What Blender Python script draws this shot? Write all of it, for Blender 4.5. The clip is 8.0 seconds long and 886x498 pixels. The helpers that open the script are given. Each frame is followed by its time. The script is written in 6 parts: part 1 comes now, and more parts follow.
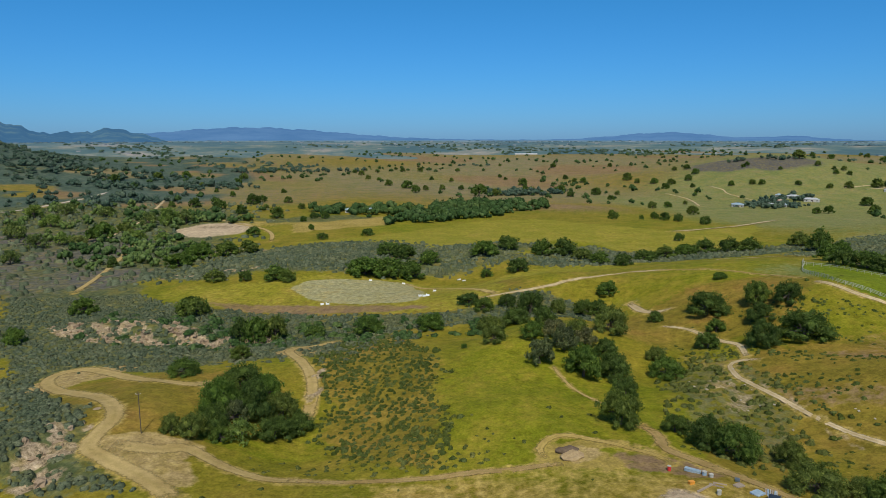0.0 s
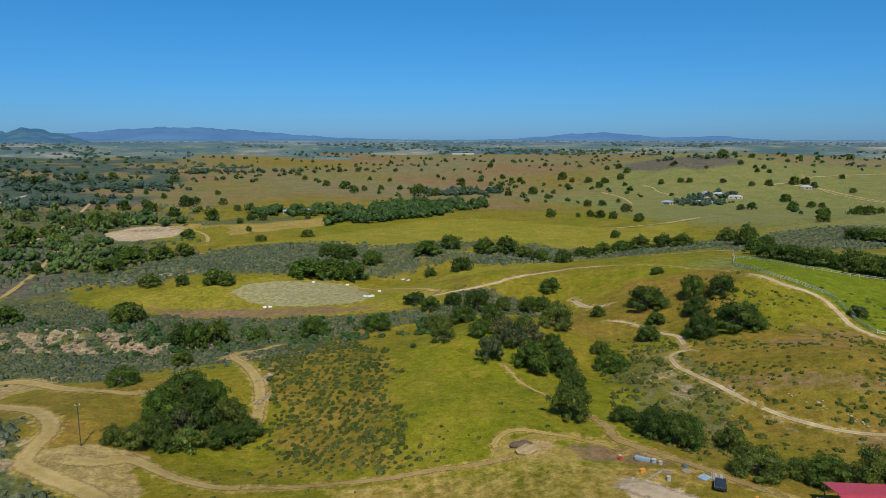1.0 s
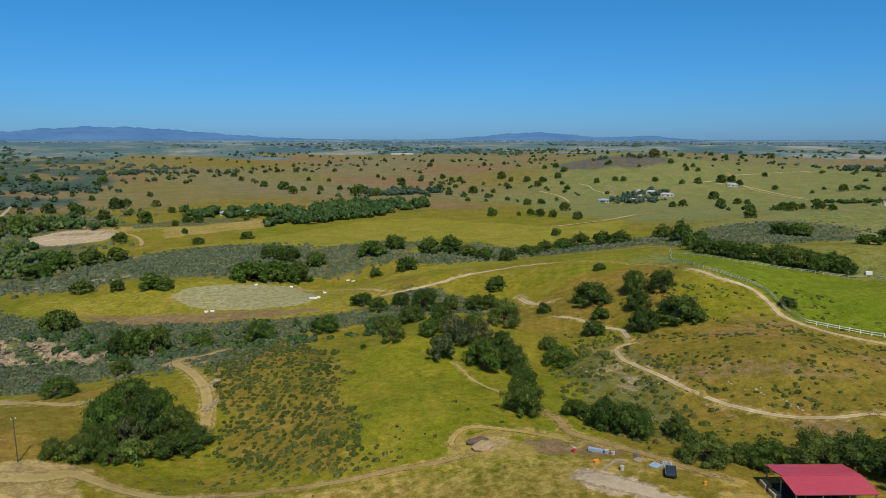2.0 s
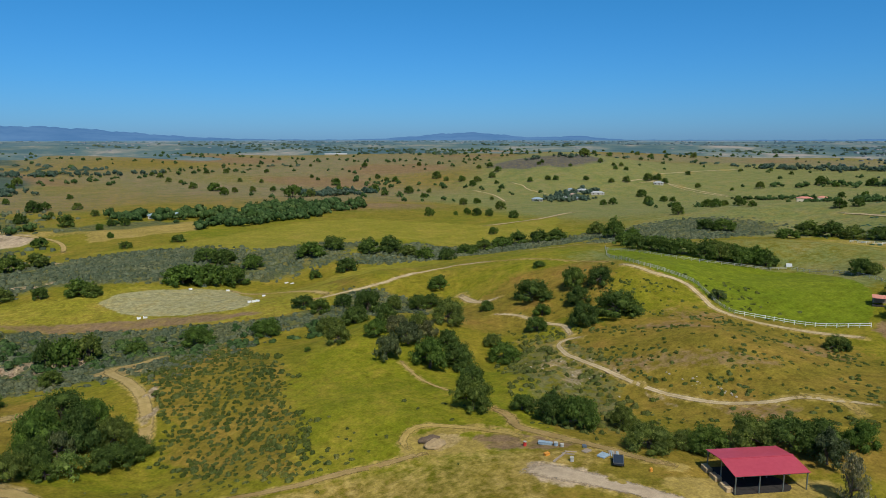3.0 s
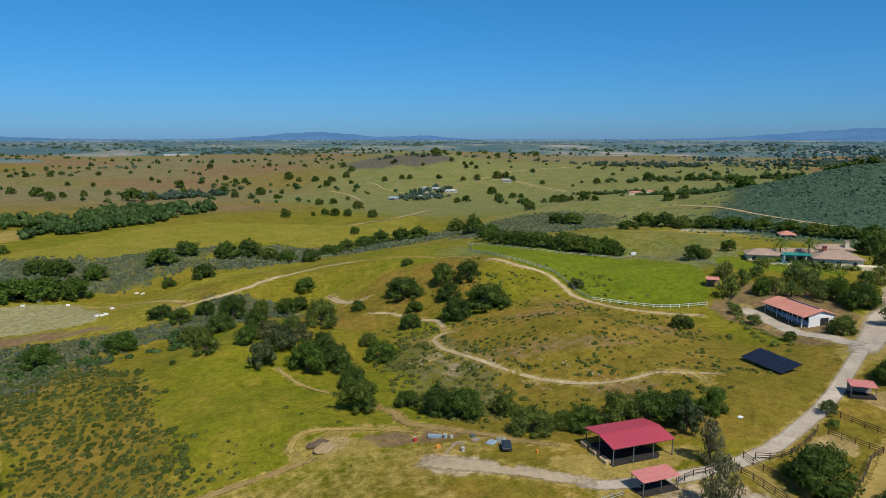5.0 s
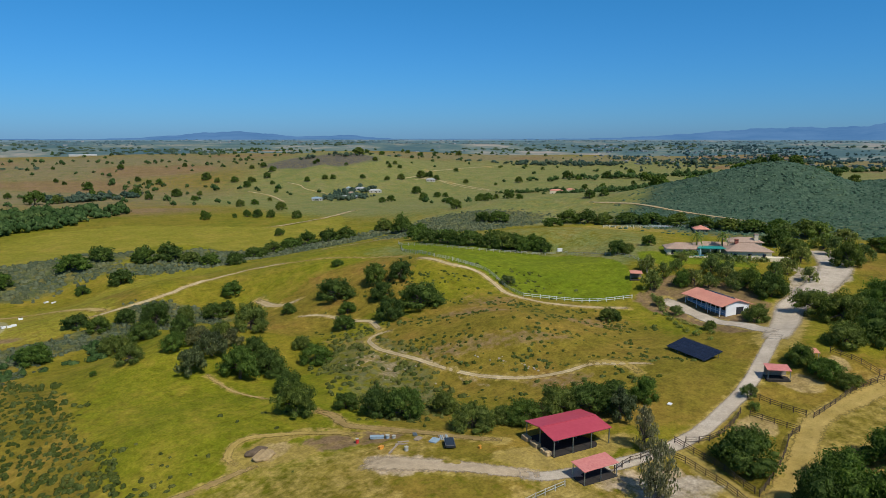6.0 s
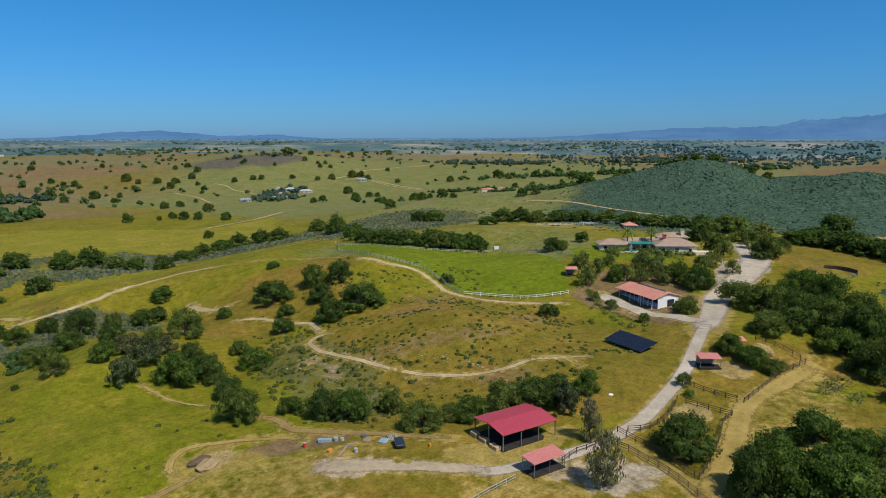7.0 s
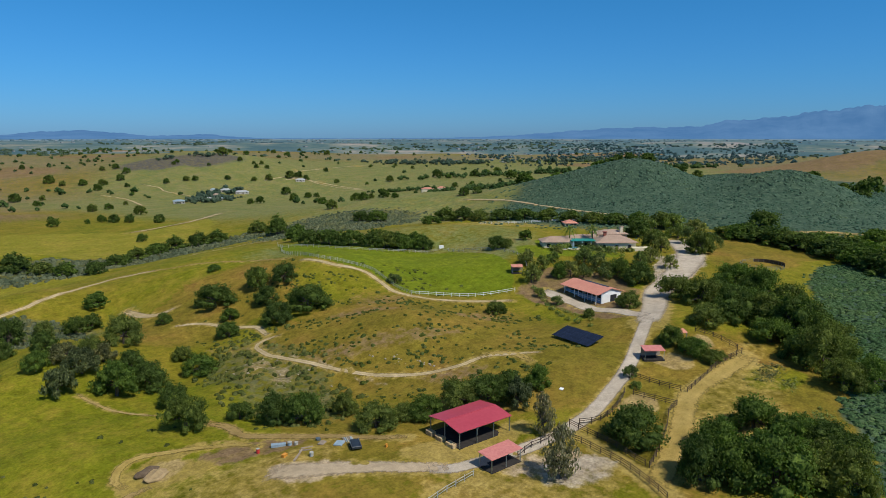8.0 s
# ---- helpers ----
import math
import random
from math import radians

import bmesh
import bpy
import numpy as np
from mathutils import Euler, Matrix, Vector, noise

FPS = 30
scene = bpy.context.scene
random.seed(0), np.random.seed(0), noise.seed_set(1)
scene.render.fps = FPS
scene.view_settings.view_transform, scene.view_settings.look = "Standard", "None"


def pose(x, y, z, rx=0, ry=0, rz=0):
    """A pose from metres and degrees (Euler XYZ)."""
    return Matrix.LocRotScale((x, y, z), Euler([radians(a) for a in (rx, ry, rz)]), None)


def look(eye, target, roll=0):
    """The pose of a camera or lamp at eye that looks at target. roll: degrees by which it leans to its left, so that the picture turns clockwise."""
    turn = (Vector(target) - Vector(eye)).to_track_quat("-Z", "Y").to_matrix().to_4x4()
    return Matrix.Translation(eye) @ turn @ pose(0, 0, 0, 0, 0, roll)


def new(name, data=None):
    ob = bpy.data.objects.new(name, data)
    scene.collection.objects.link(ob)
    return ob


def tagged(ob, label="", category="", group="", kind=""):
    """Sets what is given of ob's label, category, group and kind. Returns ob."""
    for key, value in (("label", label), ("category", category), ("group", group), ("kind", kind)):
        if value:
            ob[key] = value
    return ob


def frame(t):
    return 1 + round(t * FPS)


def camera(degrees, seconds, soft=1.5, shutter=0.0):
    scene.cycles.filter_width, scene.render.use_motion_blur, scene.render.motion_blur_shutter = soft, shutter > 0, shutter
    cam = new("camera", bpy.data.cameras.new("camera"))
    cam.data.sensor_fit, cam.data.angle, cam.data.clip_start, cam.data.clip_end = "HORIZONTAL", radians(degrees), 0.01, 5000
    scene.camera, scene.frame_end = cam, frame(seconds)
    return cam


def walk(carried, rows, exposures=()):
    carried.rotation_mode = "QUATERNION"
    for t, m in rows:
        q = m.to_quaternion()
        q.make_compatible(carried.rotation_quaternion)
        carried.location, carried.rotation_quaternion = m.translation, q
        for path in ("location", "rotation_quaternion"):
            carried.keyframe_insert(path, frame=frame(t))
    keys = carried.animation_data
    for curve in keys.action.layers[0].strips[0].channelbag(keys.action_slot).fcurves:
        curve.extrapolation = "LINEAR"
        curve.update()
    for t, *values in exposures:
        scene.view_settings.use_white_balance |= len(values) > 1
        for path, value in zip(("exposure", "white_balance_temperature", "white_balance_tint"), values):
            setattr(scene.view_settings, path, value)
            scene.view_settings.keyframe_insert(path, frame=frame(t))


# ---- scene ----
cam = camera(67.2, 8.0, soft=0.8)
EYE = 65.0  # metres over the barn yard
# seconds, x, y, z, heading, tilt
ROWS = [
    (0.0, -0.000, 0.000, 0.000, 0.000, -9.523),
    (0.5, -1.588, -0.117, -0.176, -2.704, -9.491),
    (1.0, -3.246, -0.074, -0.238, -5.433, -9.507),
    (1.5, -4.858, -0.025, -0.258, -8.050, -9.521),
    (3.0, -9.565, 0.307, -0.309, -16.409, -9.525),
    (3.5, -11.170, 0.600, -0.348, -19.417, -9.527),
    (4.0, -12.738, 1.061, -0.394, -22.381, -9.531),
    (4.5, -14.247, 1.694, -0.463, -25.747, -9.541),
    (6.0, -18.559, 4.210, -0.627, -35.839, -9.587),
    (6.5, -19.891, 5.129, -0.644, -39.032, -9.614),
    (7.0, -21.159, 6.066, -0.693, -41.848, -9.627),
    (7.5, -22.360, 7.038, -0.758, -44.558, -9.636),
    (8.0, -23.462, 8.001, -0.757, -47.171, -9.646),
]
walk(cam, [(t, pose(x, y, EYE + z, 90 + tilt, 0, heading)) for t, x, y, z, heading, tilt in ROWS])

# ---- light ----
SUN_FROM = Vector((0.05, -1.0, 0.0)).normalized()
SUN_HIGH = radians(53)
world = bpy.data.worlds.new("sky")
scene.world = world
world.use_nodes = True
wn = world.node_tree.nodes
sky = wn.new("ShaderNodeTexSky")
sky.sky_type = "NISHITA"
sky.sun_disc = False
sky.sun_elevation = SUN_HIGH
sky.sun_rotation = math.atan2(SUN_FROM.x, SUN_FROM.y)
sky.altitude = 200
sky.air_density, sky.dust_density, sky.ozone_density = 1.0, 0.3, 4.0
wn["Background"].inputs["Strength"].default_value = 0.10
# a deep clear blue that pales a little into haze towards the horizon
wl = world.node_tree.links
up = wn.new("ShaderNodeSeparateXYZ")
wl.new(wn.new("ShaderNodeTexCoord").outputs["Generated"], up.inputs["Vector"])
tone = wn.new("ShaderNodeValToRGB")
for el, (p, c) in zip((tone.color_ramp.elements[0], tone.color_ramp.elements[1], tone.color_ramp.elements.new(0.5), tone.color_ramp.elements.new(0.5)),
                      ((0.0, (0.240, 0.515, 1.04)), (0.55, (1.0, 0.97, 0.80)), (0.08, (0.205, 0.585, 1.02)), (0.2, (0.18, 0.67, 1.02)))):
    el.position, el.color = p, (*c, 1)
wl.new(up.outputs["Z"], tone.inputs["Fac"])
deep = wn.new("ShaderNodeMix")
deep.data_type, deep.blend_type = "RGBA", "MULTIPLY"
deep.inputs[0].default_value = 1.0
wl.new(sky.outputs["Color"], deep.inputs[6])
wl.new(tone.outputs["Color"], deep.inputs[7])
wl.new(deep.outputs[2], wn["Background"].inputs["Color"])
sun = new("sun", bpy.data.lights.new("sun", "SUN"))
sun.data.energy, sun.data.angle, sun.data.color = 4.0, radians(0.53), (1.0, 0.95, 0.86)
sun.matrix_world = look((0, 0, 300), Vector((0, 0, 300)) - (SUN_FROM * math.cos(SUN_HIGH) + Vector((0, 0, math.sin(SUN_HIGH)))))


# ---- small tools ----
def link_mesh(name, bm, material=None):
    me = bpy.data.meshes.new(name)
    bm.to_mesh(me)
    bm.free()
    if material:
        me.materials.append(material)
    return me


def part(name, bm, material, parent=None, label=""):
    """One mesh object under a thing."""
    ob = new(name, link_mesh(name, bm, material))
    ob.parent = parent
    return tagged(ob, label)


def shared(name, me, parent, m):
    """A piece on mesh data that others use too."""
    ob = new(name, me)
    ob.parent = parent
    ob.matrix_basis = m
    return ob


def thing(name, m, label, category, group=""):
    ob = new(name)
    ob.matrix_basis = m
    return tagged(ob, label, category, group)


def box(bm, x0, x1, y0, y1, z0, z1, bevel=0.0):
    made = bmesh.ops.create_cube(bm, size=1)["verts"]
    bmesh.ops.transform(bm, matrix=Matrix.LocRotScale(((x0 + x1) / 2, (y0 + y1) / 2, (z0 + z1) / 2), None, (abs(x1 - x0), abs(y1 - y0), abs(z1 - z0))), verts=made)
    if bevel:
        edges = list({e for v in made for e in v.link_edges})
        bmesh.ops.bevel(bm, geom=edges, offset=bevel, segments=1, affect="EDGES")
    return made


def bar(bm, a, b, r0, r1=None, sides=7):
    """A round bar from a to b, tapering from r0 to r1."""
    a, b = Vector(a), Vector(b)
    made = bmesh.ops.create_cone(bm, segments=sides, cap_ends=True, radius1=r0, radius2=r0 if r1 is None else r1, depth=(b - a).length)["verts"]
    bmesh.ops.transform(bm, matrix=Matrix.Translation((a + b) / 2) @ (b - a).to_track_quat("Z", "Y").to_matrix().to_4x4(), verts=made)
    return made


# ---- materials ----
def material(name, rough=0.8, metal=0.0):
    m = bpy.data.materials.new(name)
    m.use_nodes = True
    b = m.node_tree.nodes["Principled BSDF"]
    b.inputs["Roughness"].default_value, b.inputs["Metallic"].default_value = rough, metal
    b.inputs["Specular IOR Level"].default_value = 0.25
    return m, m.node_tree.nodes, m.node_tree.links, b


def grain(nodes, links, scale, detail=5.0, rough=0.6, coords=None):
    t = nodes.new("ShaderNodeTexNoise")
    t.inputs["Scale"].default_value, t.inputs["Detail"].default_value, t.inputs["Roughness"].default_value = scale, detail, rough
    if coords is None:
        coords = nodes.new("ShaderNodeTexCoord").outputs["Object"]
    links.new(coords, t.inputs["Vector"])
    return t.outputs["Fac"]


def ramp(nodes, links, fac, *stops):
    r = nodes.new("ShaderNodeValToRGB")
    e = r.color_ramp.elements
    while len(e) < len(stops):
        e.new(0.5)
    for el, (p, c) in zip(e, stops):
        el.position = p
        el.color = (*c, 1) if len(c) == 3 else c
    links.new(fac, r.inputs["Fac"])
    return r.outputs["Color"]


def mix(nodes, links, fac, a, b, kind="MIX"):
    m = nodes.new("ShaderNodeMix")
    m.data_type, m.blend_type = "RGBA", kind
    for sock, v in ((m.inputs[0], fac), (m.inputs[6], a), (m.inputs[7], b)):
        if isinstance(v, (float, int)):
            sock.default_value = v
        elif isinstance(v, tuple):
            sock.default_value = (*v, 1)
        else:
            links.new(v, sock)
    return m.outputs[2]


def calc(nodes, links, op, a, b=0.0, clamp=False):
    m = nodes.new("ShaderNodeMath")
    m.operation, m.use_clamp = op, clamp
    for sock, v in zip(m.inputs, (a, b)):
        if isinstance(v, (float, int)):
            sock.default_value = v
        else:
            links.new(v, sock)
    return m.outputs[0]


def scaled(nodes, links, col, by):
    v = nodes.new("ShaderNodeVectorMath")
    v.operation = "SCALE"
    links.new(col, v.inputs[0])
    links.new(by, v.inputs["Scale"])
    return v.outputs[0]


def relief(nodes, links, b, fac, height, strength=1.0):
    n = nodes.new("ShaderNodeBump")
    n.inputs["Strength"].default_value, n.inputs["Distance"].default_value = strength, height
    links.new(fac, n.inputs["Height"])
    links.new(n.outputs["Normal"], b.inputs["Normal"])


def simple(name, lo, hi, scale=3.0, rough=0.8, metal=0.0, bump=0.0, vary=0.0):
    """A surface with two scales of variation between two colours."""
    m, n, l, b = material(name, rough, metal)
    fine, wide = grain(n, l, scale, 6), grain(n, l, scale * 0.13, 3)
    fac = calc(n, l, "ADD", calc(n, l, "MULTIPLY", fine, 0.6), calc(n, l, "MULTIPLY", wide, 0.4))
    col = ramp(n, l, fac, (0.32, lo), (0.68, hi))
    if vary:
        info = n.new("ShaderNodeObjectInfo")
        col = mix(n, l, vary, col, ramp(n, l, info.outputs["Random"], (0.0, tuple(0.55 * c for c in lo)), (1.0, tuple(min(1, 1.35 * c) for c in hi))))
    l.new(col, b.inputs["Base Color"])
    if bump:
        relief(n, l, b, fine, bump)
    return m


def ground_material():
    m, n, l, b = material("meadow", 0.95)
    b.inputs["Specular IOR Level"].default_value = 0.08
    co = n.new("ShaderNodeTexCoord").outputs["Object"]

    def at(name):
        a = n.new("ShaderNodeAttribute")
        a.attribute_name = name
        return a.outputs["Fac"]

    wide, patch, tuft, fine = (grain(n, l, s, d, 0.62, co) for s, d in ((0.012, 4), (0.055, 7), (0.45, 7), (1.6, 6)))
    olive = ramp(n, l, patch, (0.3, (0.132, 0.128, 0.009)), (0.5, (0.180, 0.154, 0.013)), (0.72, (0.240, 0.178, 0.024)))
    lush = ramp(n, l, patch, (0.3, (0.122, 0.142, 0.006)), (0.55, (0.172, 0.172, 0.010)), (0.75, (0.224, 0.190, 0.018)))
    dry = ramp(n, l, patch, (0.30, (0.136, 0.116, 0.012)), (0.48, (0.178, 0.136, 0.018)), (0.60, (0.222, 0.150, 0.025)), (0.74, (0.205, 0.118, 0.028)))
    red = ramp(n, l, patch, (0.3, (0.17, 0.115, 0.050)), (0.7, (0.23, 0.150, 0.082)))
    sage = ramp(n, l, tuft, (0.35, (0.064, 0.084, 0.030)), (0.55, (0.090, 0.104, 0.040)), (0.75, (0.140, 0.128, 0.058)))
    bare = ramp(n, l, tuft, (0.3, (0.290, 0.205, 0.076)), (0.6, (0.355, 0.258, 0.106)), (0.8, (0.400, 0.300, 0.140)))
    turf = ramp(n, l, patch, (0.35, (0.110, 0.148, 0.007)), (0.65, (0.146, 0.172, 0.010)))
    # far dry grass with blue added to its colour for distance haze
    hazed_fallow = ramp(n, l, patch, (0.3, (0.130, 0.138, 0.054)), (0.5, (0.180, 0.156, 0.078)), (0.7, (0.225, 0.164, 0.100)))
    straw = ramp(n, l, patch, (0.3, (0.270, 0.200, 0.044)), (0.7, (0.360, 0.265, 0.080)))
    gravel = ramp(n, l, tuft, (0.3, (0.310, 0.250, 0.170)), (0.7, (0.430, 0.360, 0.265)))
    pasture = ramp(n, l, patch, (0.3, (0.132, 0.160, 0.046)), (0.5, (0.166, 0.180, 0.058)), (0.7, (0.210, 0.192, 0.078)))
    cracks = grain(n, l, 0.7, 9, 0.8, co)
    cliff = ramp(n, l, cracks, (0.38, (0.070, 0.062, 0.036)), (0.46, (0.240, 0.180, 0.105)), (0.58, (0.400, 0.310, 0.195)), (0.72, (0.520, 0.440, 0.320)))
    sand = ramp(n, l, tuft, (0.3, (0.275, 0.255, 0.115)), (0.7, (0.325, 0.295, 0.150)))
    col = mix(n, l, ramp(n, l, wide, (0.42, (0, 0, 0)), (0.62, (1, 1, 1))), olive, lush)

    def edge(name, soft=0.5):
        e = calc(n, l, "ADD", at(name), calc(n, l, "MULTIPLY", calc(n, l, "SUBTRACT", tuft, 0.5), soft))
        return ramp(n, l, e, (0.35, (0, 0, 0)), (0.65, (1, 1, 1)))

    loam = ramp(n, l, tuft, (0.3, (0.390, 0.295, 0.175)), (0.7, (0.450, 0.345, 0.220)))
    field = ramp(n, l, patch, (0.3, (0.180, 0.176, 0.012)), (0.55, (0.235, 0.210, 0.022)), (0.75, (0.300, 0.235, 0.040)))
    # western woodland ground, its greens blued to imitate haze
    hazed_weald = ramp(n, l, patch, (0.35, (0.046, 0.074, 0.052)), (0.55, (0.066, 0.096, 0.066)), (0.72, (0.105, 0.120, 0.076)))
    heath = ramp(n, l, tuft, (0.35, (0.082, 0.080, 0.066)), (0.7, (0.122, 0.112, 0.094)))
    brush = ramp(n, l, tuft, (0.35, (0.040, 0.076, 0.048)), (0.55, (0.054, 0.092, 0.058)), (0.78, (0.086, 0.114, 0.072)))
    for name, c, soft in (("hazed_fallow", hazed_fallow, 1.5), ("dry", dry, 1.9), ("pasture", pasture, 1.2), ("lush", lush, 1.0), ("field", field, 0.9), ("straw", straw, 1.2), ("red", red, 1.4), ("sage", sage, 1.2), ("chaparral", brush, 0.4), ("heath", heath, 0.9), ("hazed_weald", hazed_weald, 0.9), ("verge", straw, 1.5), ("loam", loam, 0.9), ("bare", bare, 0.8), ("cliff", cliff, 0.9), ("gravel", gravel, 1.0), ("sand", sand, 0.8), ("turf", turf, 0.5)):
        col = mix(n, l, edge(name, soft), col, c)
    mott = grain(n, l, 0.16, 8, 0.75, co)
    warm = mix(n, l, 0.65, col, dry)
    col = mix(n, l, calc(n, l, "MULTIPLY", ramp(n, l, mott, (0.46, (0, 0, 0)), (0.62, (1, 1, 1))), calc(n, l, "SUBTRACT", 0.75, calc(n, l, "MULTIPLY", calc(n, l, "MAXIMUM", calc(n, l, "MAXIMUM", at("turf"), at("chaparral")), calc(n, l, "MAXIMUM", at("hazed_weald"), at("loam"))), 0.68))), col, warm)
    col = scaled(n, l, col, calc(n, l, "ADD", calc(n, l, "MULTIPLY", mott, 1.1), 0.45))
    col = scaled(n, l, col, calc(n, l, "ADD", calc(n, l, "MULTIPLY", tuft, 1.4), 0.30))
    col = scaled(n, l, col, calc(n, l, "ADD", calc(n, l, "MULTIPLY", fine, 1.4), 0.30))
    l.new(col, b.inputs["Base Color"])
    relief(n, l, b, calc(n, l, "ADD", tuft, calc(n, l, "MULTIPLY", fine, 0.4)), 0.35, 0.7)
    return m


def track_material(name, lo, hi, grass, ragged=1.1):
    """Beaten earth whose ragged rim lets the meadow through."""
    m, n, l, b = material(name, 0.95)
    b.inputs["Specular IOR Level"].default_value = 0.08
    co = n.new("ShaderNodeTexCoord").outputs["Object"]
    tuft, fine, patch = grain(n, l, 1.1, 6, 0.65, co), grain(n, l, 4.0, 4, 0.6, co), grain(n, l, 0.12, 4, 0.6, co)
    col = ramp(n, l, patch, (0.3, lo), (0.7, hi))
    col = mix(n, l, 0.5, col, ramp(n, l, fine, (0.3, (0.36, 0.36, 0.36)), (0.7, (0.64, 0.64, 0.64))), "OVERLAY")
    a = n.new("ShaderNodeAttribute")
    a.attribute_name = "rim"
    e = calc(n, l, "ADD", a.outputs["Fac"], calc(n, l, "MULTIPLY", calc(n, l, "SUBTRACT", tuft, 0.5), ragged))
    cut = ramp(n, l, e, (0.42, (1, 1, 1)), (0.95, (0, 0, 0)))
    blotch = grain(n, l, 0.45, 5, 0.7, co)
    col = scaled(n, l, col, calc(n, l, "ADD", calc(n, l, "MULTIPLY", blotch, 0.9), 0.55))
    if grass:
        mid = n.new("ShaderNodeAttribute")
        mid.attribute_name = "crown"
        g = calc(n, l, "MULTIPLY", mid.outputs["Fac"], ramp(n, l, tuft, (0.36, (0, 0, 0)), (0.52, (1, 1, 1))))
        col = mix(n, l, calc(n, l, "MULTIPLY", g, 0.45), col, (0.245, 0.190, 0.050))
    l.new(col, b.inputs["Base Color"])
    l.new(cut, b.inputs["Alpha"])
    relief(n, l, b, calc(n, l, "ADD", tuft, fine), 0.12, 0.6)
    return m


def leaf_material(name, dark, mid, light, patchy=0.0):
    """Leaves that differ one by one and from plant to plant, or, for wide scrub, from patch to patch."""
    m, n, l, b = material(name, 0.75)
    b.inputs["Specular IOR Level"].default_value = 0.04
    geo, info = n.new("ShaderNodeNewGeometry"), n.new("ShaderNodeObjectInfo")
    col = ramp(n, l, geo.outputs["Random Per Island"], (0.0, dark), (0.5, mid), (1.0, light))
    if patchy:
        tone = ramp(n, l, grain(n, l, patchy, 3), (0.32, (0.72, 0.84, 0.88)), (0.5, (1.0, 1.0, 0.95)), (0.68, (1.28, 1.14, 0.86)))
    else:
        tone = ramp(n, l, info.outputs["Random"], (0.0, (0.72, 0.80, 0.84)), (0.35, (0.95, 1.0, 0.95)), (0.6, (1.0, 1.16, 0.90)), (0.8, (1.25, 1.12, 1.05)), (1.0, (1.34, 1.22, 1.20)))
    col = mix(n, l, 1.0, col, tone, "MULTIPLY")
    # lighter and darker clumps of leaf colour within one crown
    col = mix(n, l, 1.0, col, ramp(n, l, grain(n, l, 3.2, 4, 0.65), (0.34, (0.60, 0.62, 0.62)), (0.5, (1.0, 1.0, 1.0)), (0.66, (1.70, 1.55, 1.30))), "MULTIPLY")
    l.new(col, b.inputs["Base Color"])
    # thin leaves let some sunlight through
    thin, both = n.new("ShaderNodeBsdfTranslucent"), n.new("ShaderNodeMixShader")
    l.new(mix(n, l, 1.0, col, (1.0, 1.25, 0.5), "MULTIPLY"), thin.inputs["Color"])
    both.inputs[0].default_value = 0.4
    l.new(b.outputs[0], both.inputs[1])
    l.new(thin.outputs[0], both.inputs[2])
    l.new(both.outputs[0], n["Material Output"].inputs["Surface"])
    return m


def bush_material(name, dark, mid, light, patchy, fine=2.2):
    """Dense low foliage: bush by bush, patch by patch, and a fine leafy grain."""
    m, n, l, b = material(name, 0.85)
    b.inputs["Specular IOR Level"].default_value = 0.02
    geo = n.new("ShaderNodeNewGeometry")
    leafy = grain(n, l, fine, 6, 0.75)
    col = ramp(n, l, geo.outputs["Random Per Island"], (0.0, dark), (0.55, mid), (1.0, light))
    col = mix(n, l, 1.0, col, ramp(n, l, grain(n, l, patchy, 3), (0.32, (0.80, 0.86, 0.82)), (0.5, (1.0, 1.0, 0.95)), (0.68, (1.24, 1.12, 0.90))), "MULTIPLY")
    col = mix(n, l, 1.0, col, ramp(n, l, leafy, (0.36, (0.45, 0.50, 0.46)), (0.5, (1.0, 1.0, 1.0)), (0.66, (1.45, 1.38, 1.25))), "MULTIPLY")
    l.new(col, b.inputs["Base Color"])
    relief(n, l, b, leafy, 0.35 / fine, 0.8)
    return m


MEADOW = ground_material()
DIRT = track_material("beaten_earth", (0.315, 0.225, 0.080), (0.420, 0.308, 0.124), True, 1.3)
GRAVEL = track_material("pale_gravel", (0.39, 0.325, 0.24), (0.50, 0.425, 0.325), False, 0.5)
PALE_DIRT = track_material("pale_dirt", (0.37, 0.28, 0.145), (0.52, 0.41, 0.245), True, 1.3)
PALE_LOAM = track_material("pale_loam", (0.390, 0.300, 0.185), (0.460, 0.360, 0.235), False, 1.2)
RED_DIRT = track_material("reddish_earth", (0.250, 0.165, 0.058), (0.340, 0.240, 0.095), True, 1.8)
STRAW = track_material("dry_straw", (0.30, 0.215, 0.055), (0.42, 0.30, 0.095), True, 1.6)
LEAF = leaf_material("oak_leaves", (0.058, 0.088, 0.019), (0.086, 0.124, 0.029), (0.128, 0.170, 0.045))
GREY_LEAF = leaf_material("sage_leaves", (0.068, 0.084, 0.034), (0.108, 0.126, 0.054), (0.165, 0.178, 0.088))
LIGHT_LEAF = leaf_material("garden_leaves", (0.098, 0.132, 0.034), (0.160, 0.195, 0.056), (0.24, 0.265, 0.095))
GUM_LEAF = leaf_material("gum_leaves", (0.155, 0.145, 0.078), (0.245, 0.215, 0.125), (0.36, 0.305, 0.205))
BRUSH_LEAF = bush_material("dark_brush", (0.054, 0.066, 0.016), (0.082, 0.094, 0.026), (0.124, 0.132, 0.046), 0.12, 3.0)
BARK = simple("bark", (0.055, 0.042, 0.030), (0.13, 0.105, 0.08), 6, 0.95, bump=0.05)


# ---- the lie of the land ----
def step_up(a, b, t):
    t = np.clip((t - a) / (b - a), 0, 1)
    return t * t * (3 - 2 * t)


